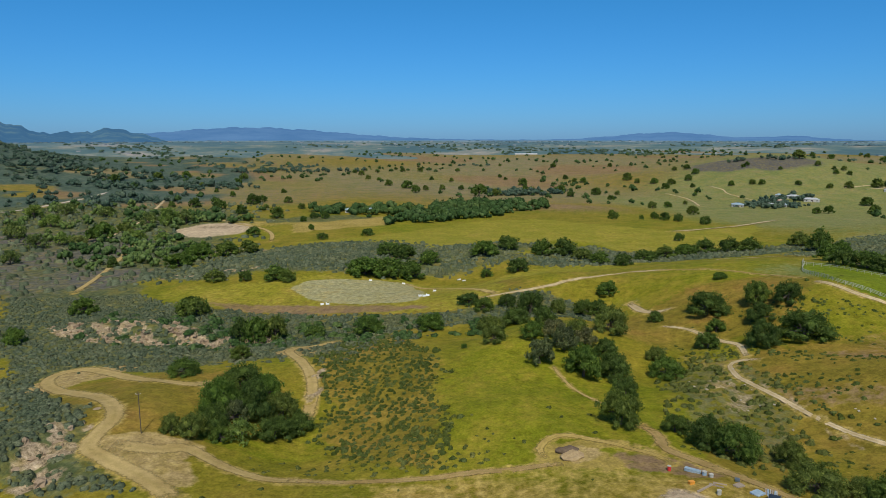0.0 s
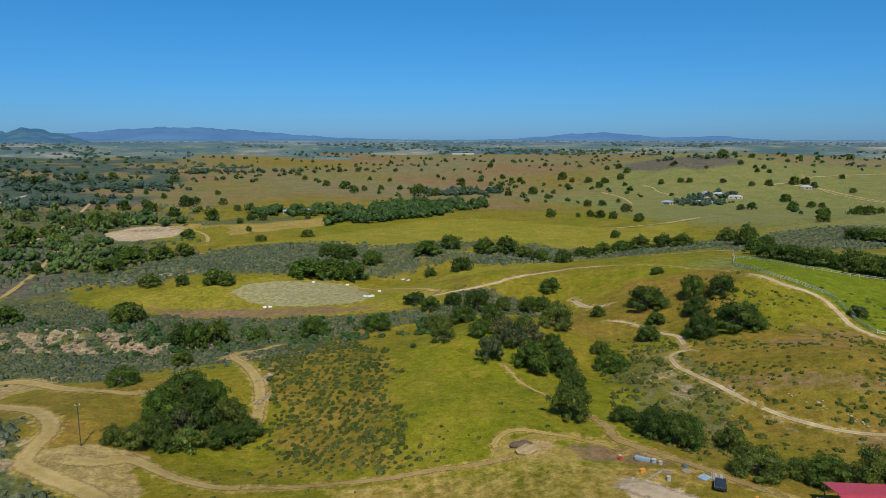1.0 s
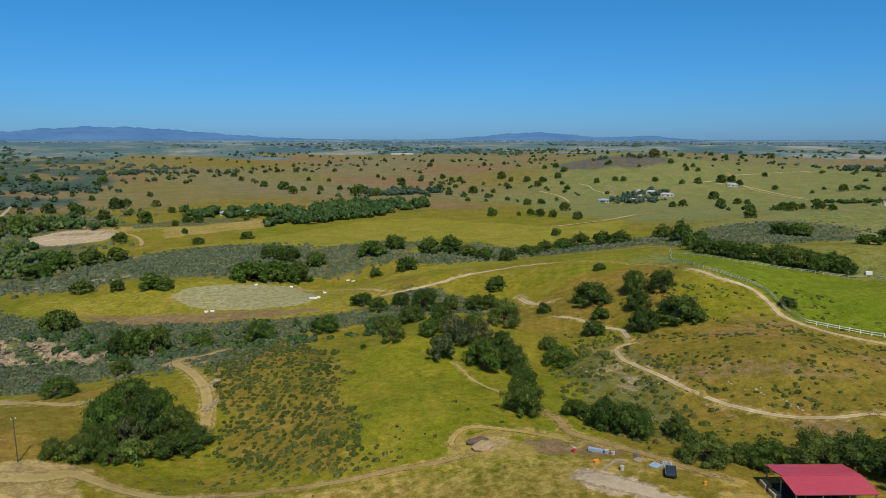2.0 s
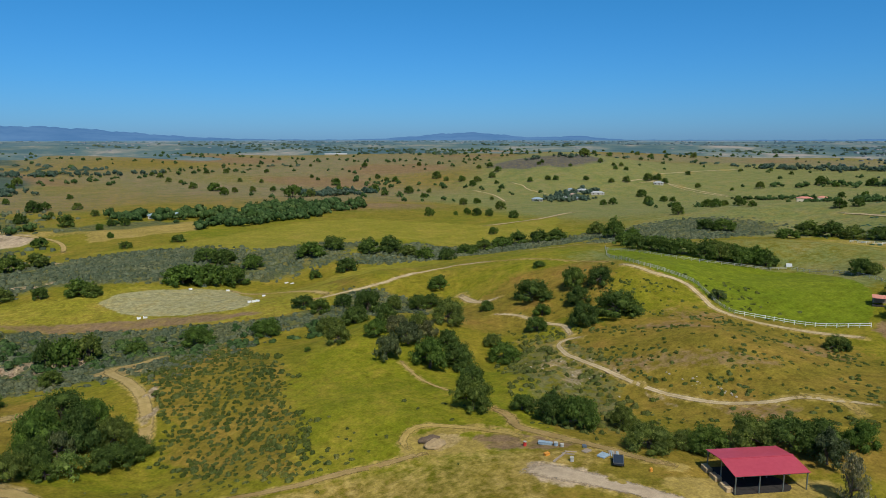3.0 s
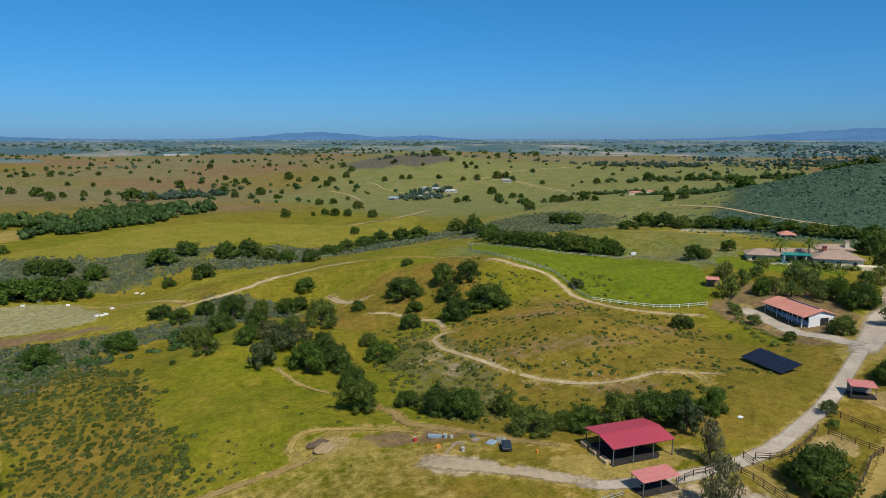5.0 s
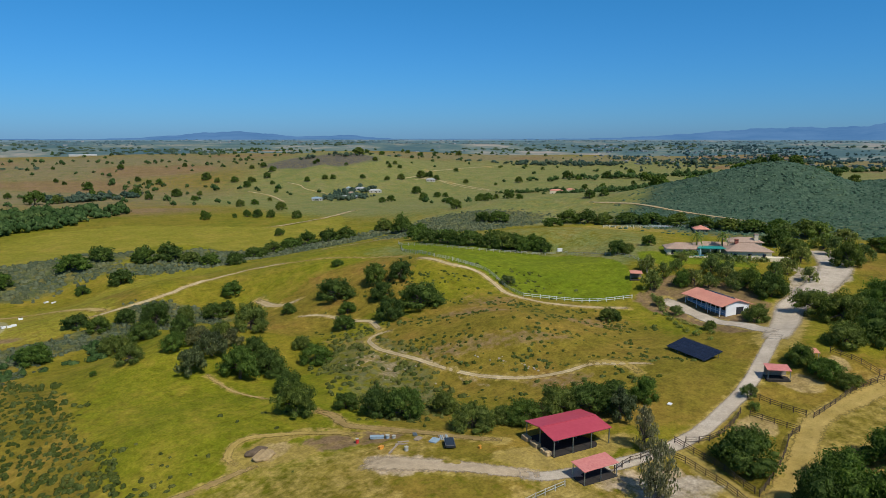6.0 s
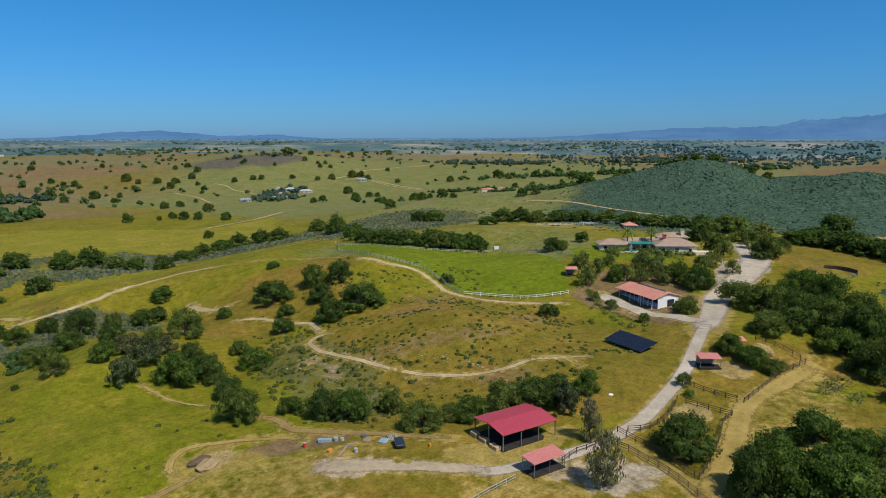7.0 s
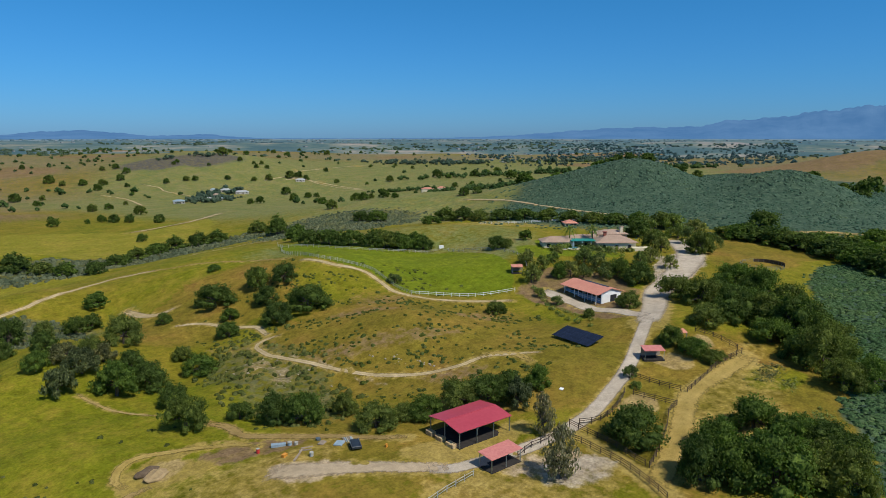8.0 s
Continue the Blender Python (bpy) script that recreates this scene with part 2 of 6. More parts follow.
KNOLLS = [  # small knolls and gullies: x, y, reach, height
    (168, 87, 24, 5.2), (50, 104, 24, 2.3), (118, 104, 24, 2.5), (0, 121, 24, -2.2), (84, 138, 24, -2.8), (67, 154, 24, -1.2),
    (-34, 154, 24, -6.1), (17, 154, 24, 2.7), (118, 154, 24, 6.4), (151, 154, 24, -2.3), (34, 171, 24, -1.4), (-50, 171, 24, -3.2),
    (67, 188, 24, -6.2), (84, 188, 24, 3), (134, 222, 24, 7), (202, 222, 24, -7.6), (420, 222, 24, 5.4), (34, 222, 24, 4.8),
    (17, 238, 24, -4.7), (67, 255, 24, -4), (-34, 255, 24, -2.9), (67, 272, 24, -5.1), (50, 306, 24, 5.2), (84, 423, 24, 6.9),
]
SPURS = [  # spurs and hollows: x, y, reach, height
    (84, 76, 40, -0.2), (140, 76, 40, 0.8), (252, 104, 40, 4.8), (-84, 160, 40, 7.6), (224, 160, 40, 2.7), (84, 216, 40, -4.6),
    (28, 216, 40, 2.5), (448, 216, 40, 2.8), (224, 244, 40, 4.7), (476, 244, 40, 8.8), (476, 272, 40, 5.3), (532, 272, 40, 8.1),
    (-84, 272, 40, -4.9), (504, 272, 40, 7.7), (28, 300, 40, 2), (112, 300, 40, 3.6), (308, 328, 40, -5.4), (0, 356, 40, -7.7),
    (-84, 384, 40, 5.2), (28, 412, 40, 5.5),
]
SLOPES = [  # broad slopes: x, y, reach, height
    (399, 156, 65, 4.6), (672, 202, 65, 6.8), (217, 202, 65, 6), (126, 248, 65, 7.7), (-102, 293, 65, -1.2), (308, 293, 65, -1),
    (172, 293, 65, 5.6), (-189, 174, 110, -8.6), (-35, 251, 110, -2.1), (581, 251, 110, 8.7), (735, 251, 110, 12.4), (-35, 405, 110, 2.2),
    (119, 405, 110, -2.5), (350, 405, 110, 8.7), (504, 1021, 110, 10.2), (581, 1021, 110, 7.7), (581, 1175, 110, 10.7),
]
VALLEYS = [  # hills and valleys: x, y, reach, height
    (1285, 225, 125, 36), (700, 160, 200, 11.6), (420, 300, 200, 14.7), (-280, 440, 200, -10.9), (-140, 580, 200, -2.6), (560, 720, 200, -9.6),
    (420, 860, 200, -4.5), (140, 1000, 200, -6.6), (560, 1140, 200, 13.5), (-937, 1040, 260, 95), (378, 20, 380, 16.1), (910, 286, 380, 11),
    (378, 818, 380, -3.6), (644, 1350, 380, 7.5), (378, 1350, 380, 8.2),
]
FOLDS = [  # humps and saddle of the chaparral hill: x, y, reach, height
    (388, 296, 36, 8), (410, 256, 36, 14.2), (423, 231, 36, 6.5), (431, 214, 36, 3.9), (568, 255, 55, -6), (698, 303, 70, -2), (580, 219, 55, -4.4),
    (712, 266, 70, -5), (453, 156, 36, 8.4), (587, 198, 55, -2), (721, 240, 70, -2.6), (458, 140, 36, 6), (462, 124, 36, 9.5), (600, 148, 55, -4),
    (734, 195, 70, -3.6), (740, 166, 70, -22), (745, 138, 70, -22),
]
# steep eroded banks: x, y, bearing, half length, height
SCARPS = [(-122, 262, -12, 32, 5), (-78, 250, 5, 11, 3), (-92, 134, 70, 16, 4), (76, 168, 75, 14, 2.5)]


def lie(x, y):
    """Height of the land at x, y (arrays), in metres over the barn yard."""
    x, y = np.asarray(x, float), np.asarray(y, float)
    z = -8 + 44 * step_up(900, 2300, np.hypot(x, y))
    for rises in (KNOLLS, SPURS, SLOPES, VALLEYS, FOLDS):
        for cx, cy, r, h in rises:
            z = z + h * np.exp(-((x - cx) ** 2 + (y - cy) ** 2) / r ** 2)
    for cx, cy, turn, reach, h in SCARPS:
        c, s = math.cos(radians(turn)), math.sin(radians(turn))
        u, v = (x - cx) * c + (y - cy) * s, -(x - cx) * s + (y - cy) * c
        z = z + h * np.exp(-(u / reach) ** 2) * step_up(-3.5, 3.5, v) * np.exp(-(np.maximum(v, 0) / 24) ** 2)
    return z


def ground(x, y):
    return float(lie(x, y))


def ripple(x, y, size, seed=0.0):
    """Smooth wavy variation from -1 to 1, for uneven outlines."""
    a, b = x / size + seed, y / size - 1.7 * seed
    return (np.sin(a * 1.3 + 2.1 * np.sin(b * 0.7)) + np.sin(b * 1.7 + 1.6 * np.sin(a * 0.9 + 1)) + np.sin((a + b) * 2.3 + seed)) / 3


def inside(x, y, corners, soft, rough=0.0):
    """1 within the outline, 0 outside, soft over some metres."""
    d = np.full(x.shape, 1e9)
    within = np.zeros(x.shape, bool)
    for (ax, ay), (bx, by) in zip(corners, corners[1:] + corners[:1]):
        ux, uy = bx - ax, by - ay
        t = np.clip(((x - ax) * ux + (y - ay) * uy) / max(ux * ux + uy * uy, 1e-9), 0, 1)
        d = np.minimum(d, np.hypot(x - ax - t * ux, y - ay - t * uy))
        cross = ((ay > y) != (by > y)) & (x < ux * (y - ay) / ((uy if uy else 1e-9)) + ax)
        within ^= cross
    s = np.where(within, d, -d) + rough * ripple(x, y, 7.0, 0.3)
    return step_up(-soft, soft, s)


def spot(x, y, cx, cy, rx, ry, turn=0.0):
    c, s = math.cos(radians(turn)), math.sin(radians(turn))
    u, v = ((x - cx) * c + (y - cy) * s) / rx, (-(x - cx) * s + (y - cy) * c) / ry
    q = np.hypot(u, v) + 0.16 * ripple(x, y, min(rx, ry) * 0.5, 1.3)
    return 1 - step_up(0.72, 1.22, q)


def spread(lo, hi, fine, far_lo, far_hi, growth):
    mid = list(np.arange(lo, hi + fine, fine))
    up, s = [mid[-1]], fine
    while up[-1] < far_hi:
        s *= growth
        up.append(up[-1] + s)
    down, s = [mid[0]], fine
    while down[-1] > far_lo:
        s *= growth
        down.append(down[-1] - s)
    return np.array(down[:0:-1] + mid + up[1:])


PADDOCK = [(152, 278), (164, 277), (170, 254), (189, 236), (208, 216), (201, 187), (196, 174), (184, 162), (173, 155), (163, 162), (152, 172), (143, 181), (145, 192), (145, 204), (138, 213), (133, 229), (141, 257)]
ARENA = [(-77, 331), (-71, 341), (-54, 345), (-34, 352), (-17, 351), (-8, 311), (-12, 293), (-27, 292), (-48, 300), (-65, 311)]
SHRUBBY = [(-42, 210), (-39, 239), (-26, 247), (-11, 237), (-1, 200), (0, 171), (4, 145), (-1, 133), (-18, 139), (-33, 161), (-32, 174), (-38, 187)]
YARD = [(43, 116), (49, 108), (54, 101), (58, 98), (64, 91), (63, 89), (56, 96), (52, 99), (48, 102), (43, 104), (40, 109)]
EAST_SLOPE = [(285, 75), (250, 75), (223, 63), (191, 52), (169, 44), (143, 38), (125, 31), (115, 29), (106, 27)] + [(150, -50), (300, -50), (330, 60)]
BROWN_FIELD = [(304, 132), (329, 129), (320, 105), (299, 82), (259, 83), (243, 93), (240, 104), (255, 116)]


HOME_YARD = [(172, 152), (193, 159), (204, 154), (199, 143), (211, 133), (204, 124), (200, 117), (203, 110), (165, 95), (162, 106), (163, 117), (166, 130), (170, 142)]
GOLD_FIELD = [(-143, 643), (-103, 650), (-59, 647), (-39, 621), (-49, 585), (-86, 577), (-127, 556)]
LAWN_FRONT = [(205, 180), (222, 178), (226, 166), (232, 152), (236, 141), (228, 141), (219, 152), (208, 170)]
LAWN = [(231, 186), (237, 184), (235, 172), (237, 158), (231, 153), (224, 155), (221, 167), (223, 179)]
COURT = [(241, 131), (214, 118), (212, 111), (223, 107), (238, 108), (260, 122), (298, 142), (295, 144), (256, 127), (241, 125)]
CANYON = [(-393, 590), (-319, 588), (-193, 408), (-150, 327), (-114, 288), (-79, 255), (-76, 219), (-85, 199), (-117, 223), (-134, 212), (-87, 154), (-74, 137), (-65, 122), (-88, 123)]


ARENA_FIELD = [(-150, 332), (-132, 314), (-101, 301), (-72, 294), (-46, 283), (-21, 274), (-2, 269), (17, 270), (27, 276), (30, 300), (22, 340), (0, 352), (-25, 358), (-60, 354), (-100, 342), (-130, 345)]


FAR_FIELD = [(-118, 505), (-70, 468), (-28, 440), (20, 415), (60, 425), (100, 415), (130, 412), (170, 408), (195, 430), (230, 480), (255, 540), (215, 520), (185, 500), (140, 560), (90, 610), (40, 605), (-20, 545), (-60, 510)]
RIDGE_FIELD = [(10, 330), (30, 352), (60, 362), (100, 368), (112, 362), (70, 330), (40, 306)]


def CLIFFS(x, y):
    """Bare eroded banks of pale earth."""
    broken = step_up(-0.45, 0.05, ripple(x, y, 3.2, 0.7) + 0.5 * ripple(x, y, 8, 0.2))
    return broken * np.maximum.reduce([spot(x, y, -122, 263, 46, 11, -12), spot(x, y, -78, 251, 14, 6), spot(x, y, -86, 135, 6, 20, 8), spot(x, y, -38, 190, 2.5, 12), spot(x, y, 76, 168, 6, 14, -8) * 0.55, spot(x, y, -150, 470, 26, 12),
                                       spot(x, y, -135, 375, 30, 7), spot(x, y, -203, 600, 20, 8), spot(x, y, 88, 152, 2, 24, 4) * 0.55])


def cover(x, y):
    """What grows where: masks from 0 to 1."""
    r = np.hypot(x, y)
    out = {}
    out["turf"] = np.maximum.reduce([inside(x, y, PADDOCK, 0.8), inside(x, y, LAWN, 1.5), inside(x, y, LAWN_FRONT, 1.5), spot(x, y, 214, 172, 7, 13, -20)])
    out["sand"] = inside(x, y, ARENA, 1.5, 1.0)
    out["lush"] = np.maximum.reduce([spot(x, y, 149, 55, 9, 6, -20), spot(x, y, -48, 153, 18, 5, -10), spot(x, y, 30, 165, 34, 50), spot(x, y, 60, 440, 160, 45, 15)])
    out["dry"] = np.maximum.reduce([spot(x, y, -84, 170, 34, 40, 30) * 0.9, spot(x, y, 128, 56, 44, 20) * 0.9, spot(x, y, 230, 780, 190, 130) * 0.45, spot(x, y, 118, 148, 42, 52) * 0.85, spot(x, y, 40, 110, 60, 28) * 0.7, spot(x, y, -40, 300, 80, 40), inside(x, y, BROWN_FIELD, 4, 3), spot(x, y, 130, 100, 40, 25), spot(x, y, 125, 58, 42, 30), spot(x, y, 72, 72, 34, 16) * 0.75, spot(x, y, 60, 100, 30, 14) * 0.7, inside(x, y, SHRUBBY, 4, 3) * 0.75, spot(x, y, 95, 235, 40, 30),
                                   step_up(560, 760, r + 60 * ripple(x, y, 90)) * (0.35 + 0.35 * ripple(x, y, 200, 2))])
    out["red"] = np.maximum.reduce([inside(x, y, HOME_YARD, 2, 2) * 0.9, spot(x, y, 76, 168, 12, 38, -10) * 0.45, np.maximum(spot(x, y, 46, 126, 12, 5, -30) * 0.8, np.maximum(spot(x, y, 5, 117, 45, 8, -6) * 0.2, np.maximum(spot(x, y, -60, 295, 60, 6, -17) * 0.8, spot(x, y, -338, 735, 48, 36)))), np.maximum(step_up(0.1, 0.5, ripple(x, y, 130, 0.6)) * step_up(600, 800, r) * 0.85 * (1 - spot(x, y, 640, 720, 430, 520, -20) * 0.8), spot(x, y, 118, 150, 40, 48) * step_up(0.1, 0.5, ripple(x, y, 11, 3)) * 0.5)])
    out["sage"] = np.maximum.reduce([spot(x, y, -110, 265, 95, 45, -15), spot(x, y, -10, 270, 80, 20), spot(x, y, -160, 150, 85, 70, 20) * inside(x, y, CANYON, 4, 4), spot(x, y, -60, 395, 130, 35, 5), spot(x, y, -85, 430, 75, 60),
                                    spot(x, y, 480, 230, 190, 110, 10), spot(x, y, 700, 180, 200, 120), spot(x, y, 480, 130, 150, 50, -12), spot(x, y, 130, 385, 90, 24), spot(x, y, 250, 350, 60, 40), inside(x, y, EAST_SLOPE, 4, 3), spot(x, y, 74, 165, 15, 40, -10) * 0.5, spot(x, y, -350, 500, 200, 260), spot(x, y, 500, 1075, 85, 40, -25), spot(x, y, -937, 1040, 330, 300), spot(x, y, -120, 640, 60, 18, 5), inside(x, y, CANYON, 5, 4)])
    out["bare"] = np.maximum.reduce([spot(x, y, -66, 143, 13, 5, 5), spot(x, y, -62, 134, 12, 6, -35), spot(x, y, -117, 212, 14, 9, 35), spot(x, y, 29, 133, 5, 3.5), spot(x, y, -124, 205, 9, 13), spot(x, y, -69, 138, 7, 5), spot(x, y, 52, 232, 1, 1), spot(x, y, -51, 229, 9, 9, 30), spot(x, y, 141, 78, 4, 6), spot(x, y, 154, 76, 5, 4), spot(x, y, 114, 74, 6, 4)])
    out["gravel"] = np.maximum.reduce([inside(x, y, COURT, 2, 1.5), spot(x, y, 82, 70, 9, 6, -30) * 0.7])
    out["field"] = np.maximum.reduce([inside(x, y, FAR_FIELD, 5, 4), inside(x, y, RIDGE_FIELD, 4, 3), inside(x, y, ARENA_FIELD, 3, 2) * 0.6, spot(x, y, 285, 235, 45, 22, -45) * 0.6])
    bearing = np.degrees(np.arctan2(x, y))
    out["hazed_weald"] = step_up(-14, -19, bearing + 2.5 * ripple(x, y, 130, 2)) * step_up(760, 900, r) * step_up(-0.55, -0.05, ripple(x, y, 70, 1.5) + 0.3 * ripple(x, y, 25, 2))
    open_field = 1 - inside(x, y, ARENA_FIELD, 2.5, 1.5)
    out["sage"] = out["sage"] * open_field
    out["cliff"] = CLIFFS(x, y) * open_field
    out["loam"] = np.maximum(inside(x, y, YARD, 1.4, 2.0) * 0.8, np.maximum(spot(x, y, -203, 586, 32, 36), spot(x, y, 80, 76, 13, 5, -40) * 0.62))
    out["chaparral"] = np.maximum.reduce([spot(x, y, 480, 230, 190, 110, 10), spot(x, y, 700, 180, 200, 120), spot(x, y, 480, 130, 150, 50, -12), spot(x, y, 430, 120, 100, 60), inside(x, y, EAST_SLOPE, 4, 3)])
    out["heath"] = np.maximum(spot(x, y, 500, 1075, 105, 62, -25), np.maximum(spot(x, y, -290, 500, 95, 95), spot(x, y, -225, 380, 60, 60)) * (0.6 + 0.4 * ripple(x, y, 30, 1)))
    out["hazed_fallow"] = step_up(620, 860, r + 70 * ripple(x, y, 80, 4)) * (0.75 + 0.3 * ripple(x, y, 150, 1))
    out["pasture"] = np.maximum(np.maximum(spot(x, y, 640, 720, 430, 520, -20), spot(x, y, 1060, 690, 280, 340) * 0.85), np.maximum(spot(x, y, 330, 330, 130, 60, -30) * 0.7, spot(x, y, 200, 235, 75, 60, -30) * 0.7)) * (0.95 + 0.3 * ripple(x, y, 90, 2))
    out["straw"] = np.maximum.reduce([spot(x, y, 126, 58, 40, 12, 10) * 0.5, spot(x, y, 70, 74, 24, 13, -30) * 0.5, spot(x, y, 20, 118, 44, 11, -8) * 0.5, spot(x, y, 72, 93, 12, 5, -35), spot(x, y, 84, 90, 9, 4, -10) * 0.95, spot(x, y, 90, 66, 2.5, 16, -18) * 0.9, spot(x, y, 66, 78, 14, 6, -35) * 0.55, inside(x, y, SHRUBBY, 4, 3) * 0.22, inside(x, y, GOLD_FIELD, 5, 3), spot(x, y, 290, 235, 45, 22, -45) * 0.55, spot(x, y, 33, 133, 13, 7, 0) * (1 - spot(x, y, 38.5, 133.5, 5, 2.5)), spot(x, y, 36, 112, 5, 18, 12) * 0.5, spot(x, y, 106, 57, 20, 9, 20) * 0.6, spot(x, y, 62, 78, 28, 5) * 0.5, spot(x, y, -150, 620, 70, 22, 10) * 0.6])
    return out


def smooth_line(points, gap):
    """Points along a smooth curve through the given ones."""
    pts = [Vector((*p, 0)) for p in points]
    pts = [2 * pts[0] - pts[1]] + pts + [2 * pts[-1] - pts[-2]]
    out = []
    for a, b, c, d in zip(pts, pts[1:], pts[2:], pts[3:]):
        n = max(2, int((c - b).length / gap))
        for k in range(n):
            t = k / n
            out.append(0.5 * ((2 * b) + (c - a) * t + (2 * a - 5 * b + 4 * c - d) * t * t + (3 * b - a - 3 * c + d) * t ** 3))
    out.append(pts[-2])
    return out


def strip(name, points, width, mat, label, category="track", lift=0.11, gap=1.6, ends=None):
    """A way laid over the land; width in metres, or widths at both ends."""
    line = smooth_line(points, gap)
    wide = width if isinstance(width, tuple) else (width, width)
    across = (-1.15, -0.9, -0.62, -0.42, -0.2, 0.0, 0.2, 0.42, 0.62, 0.9, 1.15)
    rim = dict(zip(across, (1.25, 0.85, 0.40, 0.20, 0.25, 0.28, 0.25, 0.20, 0.40, 0.85, 1.25)))
    crown = dict(zip(across, (1.0, 0.9, 0.3, 0.0, 0.5, 0.9, 0.5, 0.0, 0.3, 0.9, 1.0)))
    co, rims, crowns, faces = [], [], [], []
    for k, p in enumerate(line):
        a, b = line[max(k - 1, 0)], line[min(k + 1, len(line) - 1)]
        side = Vector((b.y - a.y, a.x - b.x, 0)).normalized()
        f = k / max(1, len(line) - 1)
        w = (wide[0] + (wide[1] - wide[0]) * f) * 0.52
        tip = min(1.0, min(k, len(line) - 1 - k) / 3) if ends is None else 1.0
        for s in across:
            q = p + side * (w * s)
            co.append((q.x, q.y, 0))
            rims.append(1 - (1 - rim[s]) * (0.3 + 0.7 * tip))
            crowns.append(crown[s])
    arr = np.array(co)
    arr[:, 2] = lie(arr[:, 0], arr[:, 1]) + lift + (0.25 * ripple(arr[:, 0], arr[:, 1], 6.0) + 0.12 * ripple(arr[:, 0], arr[:, 1], 2.6, 2.0))
    m = len(across)
    for k in range(len(line) - 1):
        for j in range(m - 1):
            faces.append((k * m + j, k * m + j + 1, (k + 1) * m + j + 1, (k + 1) * m + j))
    me = bpy.data.meshes.new(name)
    me.from_pydata(arr.tolist(), [], faces)
    me.attributes.new("rim", "FLOAT", "POINT").data.foreach_set("value", np.array(rims, np.float32))
    me.attributes.new("crown", "FLOAT", "POINT").data.foreach_set("value", np.array(crowns, np.float32))
    me.polygons.foreach_set("use_smooth", np.ones(len(faces), bool))
    me.materials.append(mat)
    WAYS.extend((p.x, p.y, (wide[0] + wide[1]) * 0.26) for p in line)
    return tagged(new(name, me), label, category, kind="structure")


WAYS = []
strip("dirt_track", [(-53, 121), (-63, 129), (-72, 134), (-79, 139), (-80, 146), (-80, 153), (-85, 162), (-97, 175), (-112, 189), (-127, 204), (-131, 215), (-124, 220), (-112, 213), (-90, 193), (-75, 185), (-68, 188)], 5, DIRT, "wide pale dirt track round the western bench")
strip("dirt_track", [(-74, 140), (-65, 140), (-58, 143), (-48, 137), (-38, 133), (-26, 131)], (5.5, 2.5), DIRT, "pale dirt track leaving the western bench")
strip("dirt_track", [(-34, 132.5), (-26, 131), (-12, 130), (2, 129.5), (14, 129.5), (25, 129)], 2.0, RED_DIRT, "dirt track along the foot of the green hill")
strip("dirt_track", [(-37, 171), (-38, 184), (-41, 197), (-47, 212), (-55, 230), (-47, 238), (-40, 245)], 4, DIRT, "worn dirt track beside the shrubby slope")
strip("dirt_track", [(124, 108), (119, 113), (113, 119), (106, 122), (100, 127), (94, 135), (90, 145), (87, 156), (84, 171), (83, 180), (85, 189), (88, 190), (93, 187)], 1.7, PALE_DIRT, "narrow pale dirt track round the knoll")
strip("dirt_track", [(91, 192), (93, 202), (89, 212), (85, 224), (79, 232)], 2, PALE_DIRT, "short dirt track over the saddle")
strip("dirt_track", [(16, 285), (30, 286), (46, 290), (63, 299), (86, 308), (101, 295)], 2.3, PALE_DIRT, "pale dirt track along the ridge")
strip("dirt_track", [(130, 228), (135, 214), (142, 205), (143, 196), (141, 187), (142, 179), (147, 169), (156, 160), (166, 149)], 2.2, PALE_DIRT, "dirt track outside the paddock fence")
strip("dirt_track", [(47, 149), (49, 143), (48, 135), (52, 129), (58, 119), (64, 110), (69, 104)], 3.0, RED_DIRT, "rutted reddish track past the yard clutter")
strip("yard_lane", [(41, 114), (45, 109), (50, 104), (55, 99), (60, 94), (66, 89)], (7, 4), PALE_LOAM, "pale pinkish bare lane from the yard to the drive")
strip("dirt_track", [(22, 132), (21, 136), (24, 140), (29, 141), (35, 138), (40, 135), (45, 131), (47, 126)], 2.0, STRAW, "worn straw-coloured loop round the pit")
strip("dirt_track", [(-20, 351), (-9, 338), (4, 327), (14, 305), (23, 288)], 3.0, DIRT, "pale worn track between the arena and the ridge")
strip("dirt_track", [(92, 308), (101, 295), (108, 286), (116, 276), (127, 256), (131, 238)], 1.1, RED_DIRT, "faint dirt track from the ridge to the paddock")
strip("dirt_track", [(133, 340), (150, 348), (163, 346), (175, 336), (185, 324), (192, 307)], 3.0, PALE_DIRT, "pale track over the crest behind the paddock", lift=0.3)
strip("dirt_track", [(78, 272), (80, 260), (83, 252), (88, 250)], 3.0, PALE_DIRT, "short pale track below the ridge")
strip("dirt_track", [(112, 120), (117, 117), (119, 112), (117, 106)], 3.0, STRAW, "dry worn end of the knoll track")
strip("dirt_track", [(301, 777), (320, 868), (310, 933)], 4, PALE_DIRT, "pale dirt road below the far farm", lift=0.4, gap=6)
strip("dirt_track", [(623, 945), (700, 975), (763, 1002), (871, 1029)], 4, PALE_DIRT, "pale dirt road over the far hill", lift=0.4, gap=6)
strip("dirt_track", [(541, 906), (591, 917), (600, 905), (613, 887), (624, 830), (630, 768)], 4, PALE_DIRT, "pale winding road on the eastern plain", lift=0.4, gap=6)
strip("dirt_track", [(-329, 787), (-308, 714), (-283, 613), (-279, 528)], 4, PALE_DIRT, "pale dirt road into the western valley", lift=0.4, gap=6)
strip("footpath", [(33, 191), (34, 183), (37, 173), (42, 163)], 1.2, DIRT, "faint footpath over the green hill")
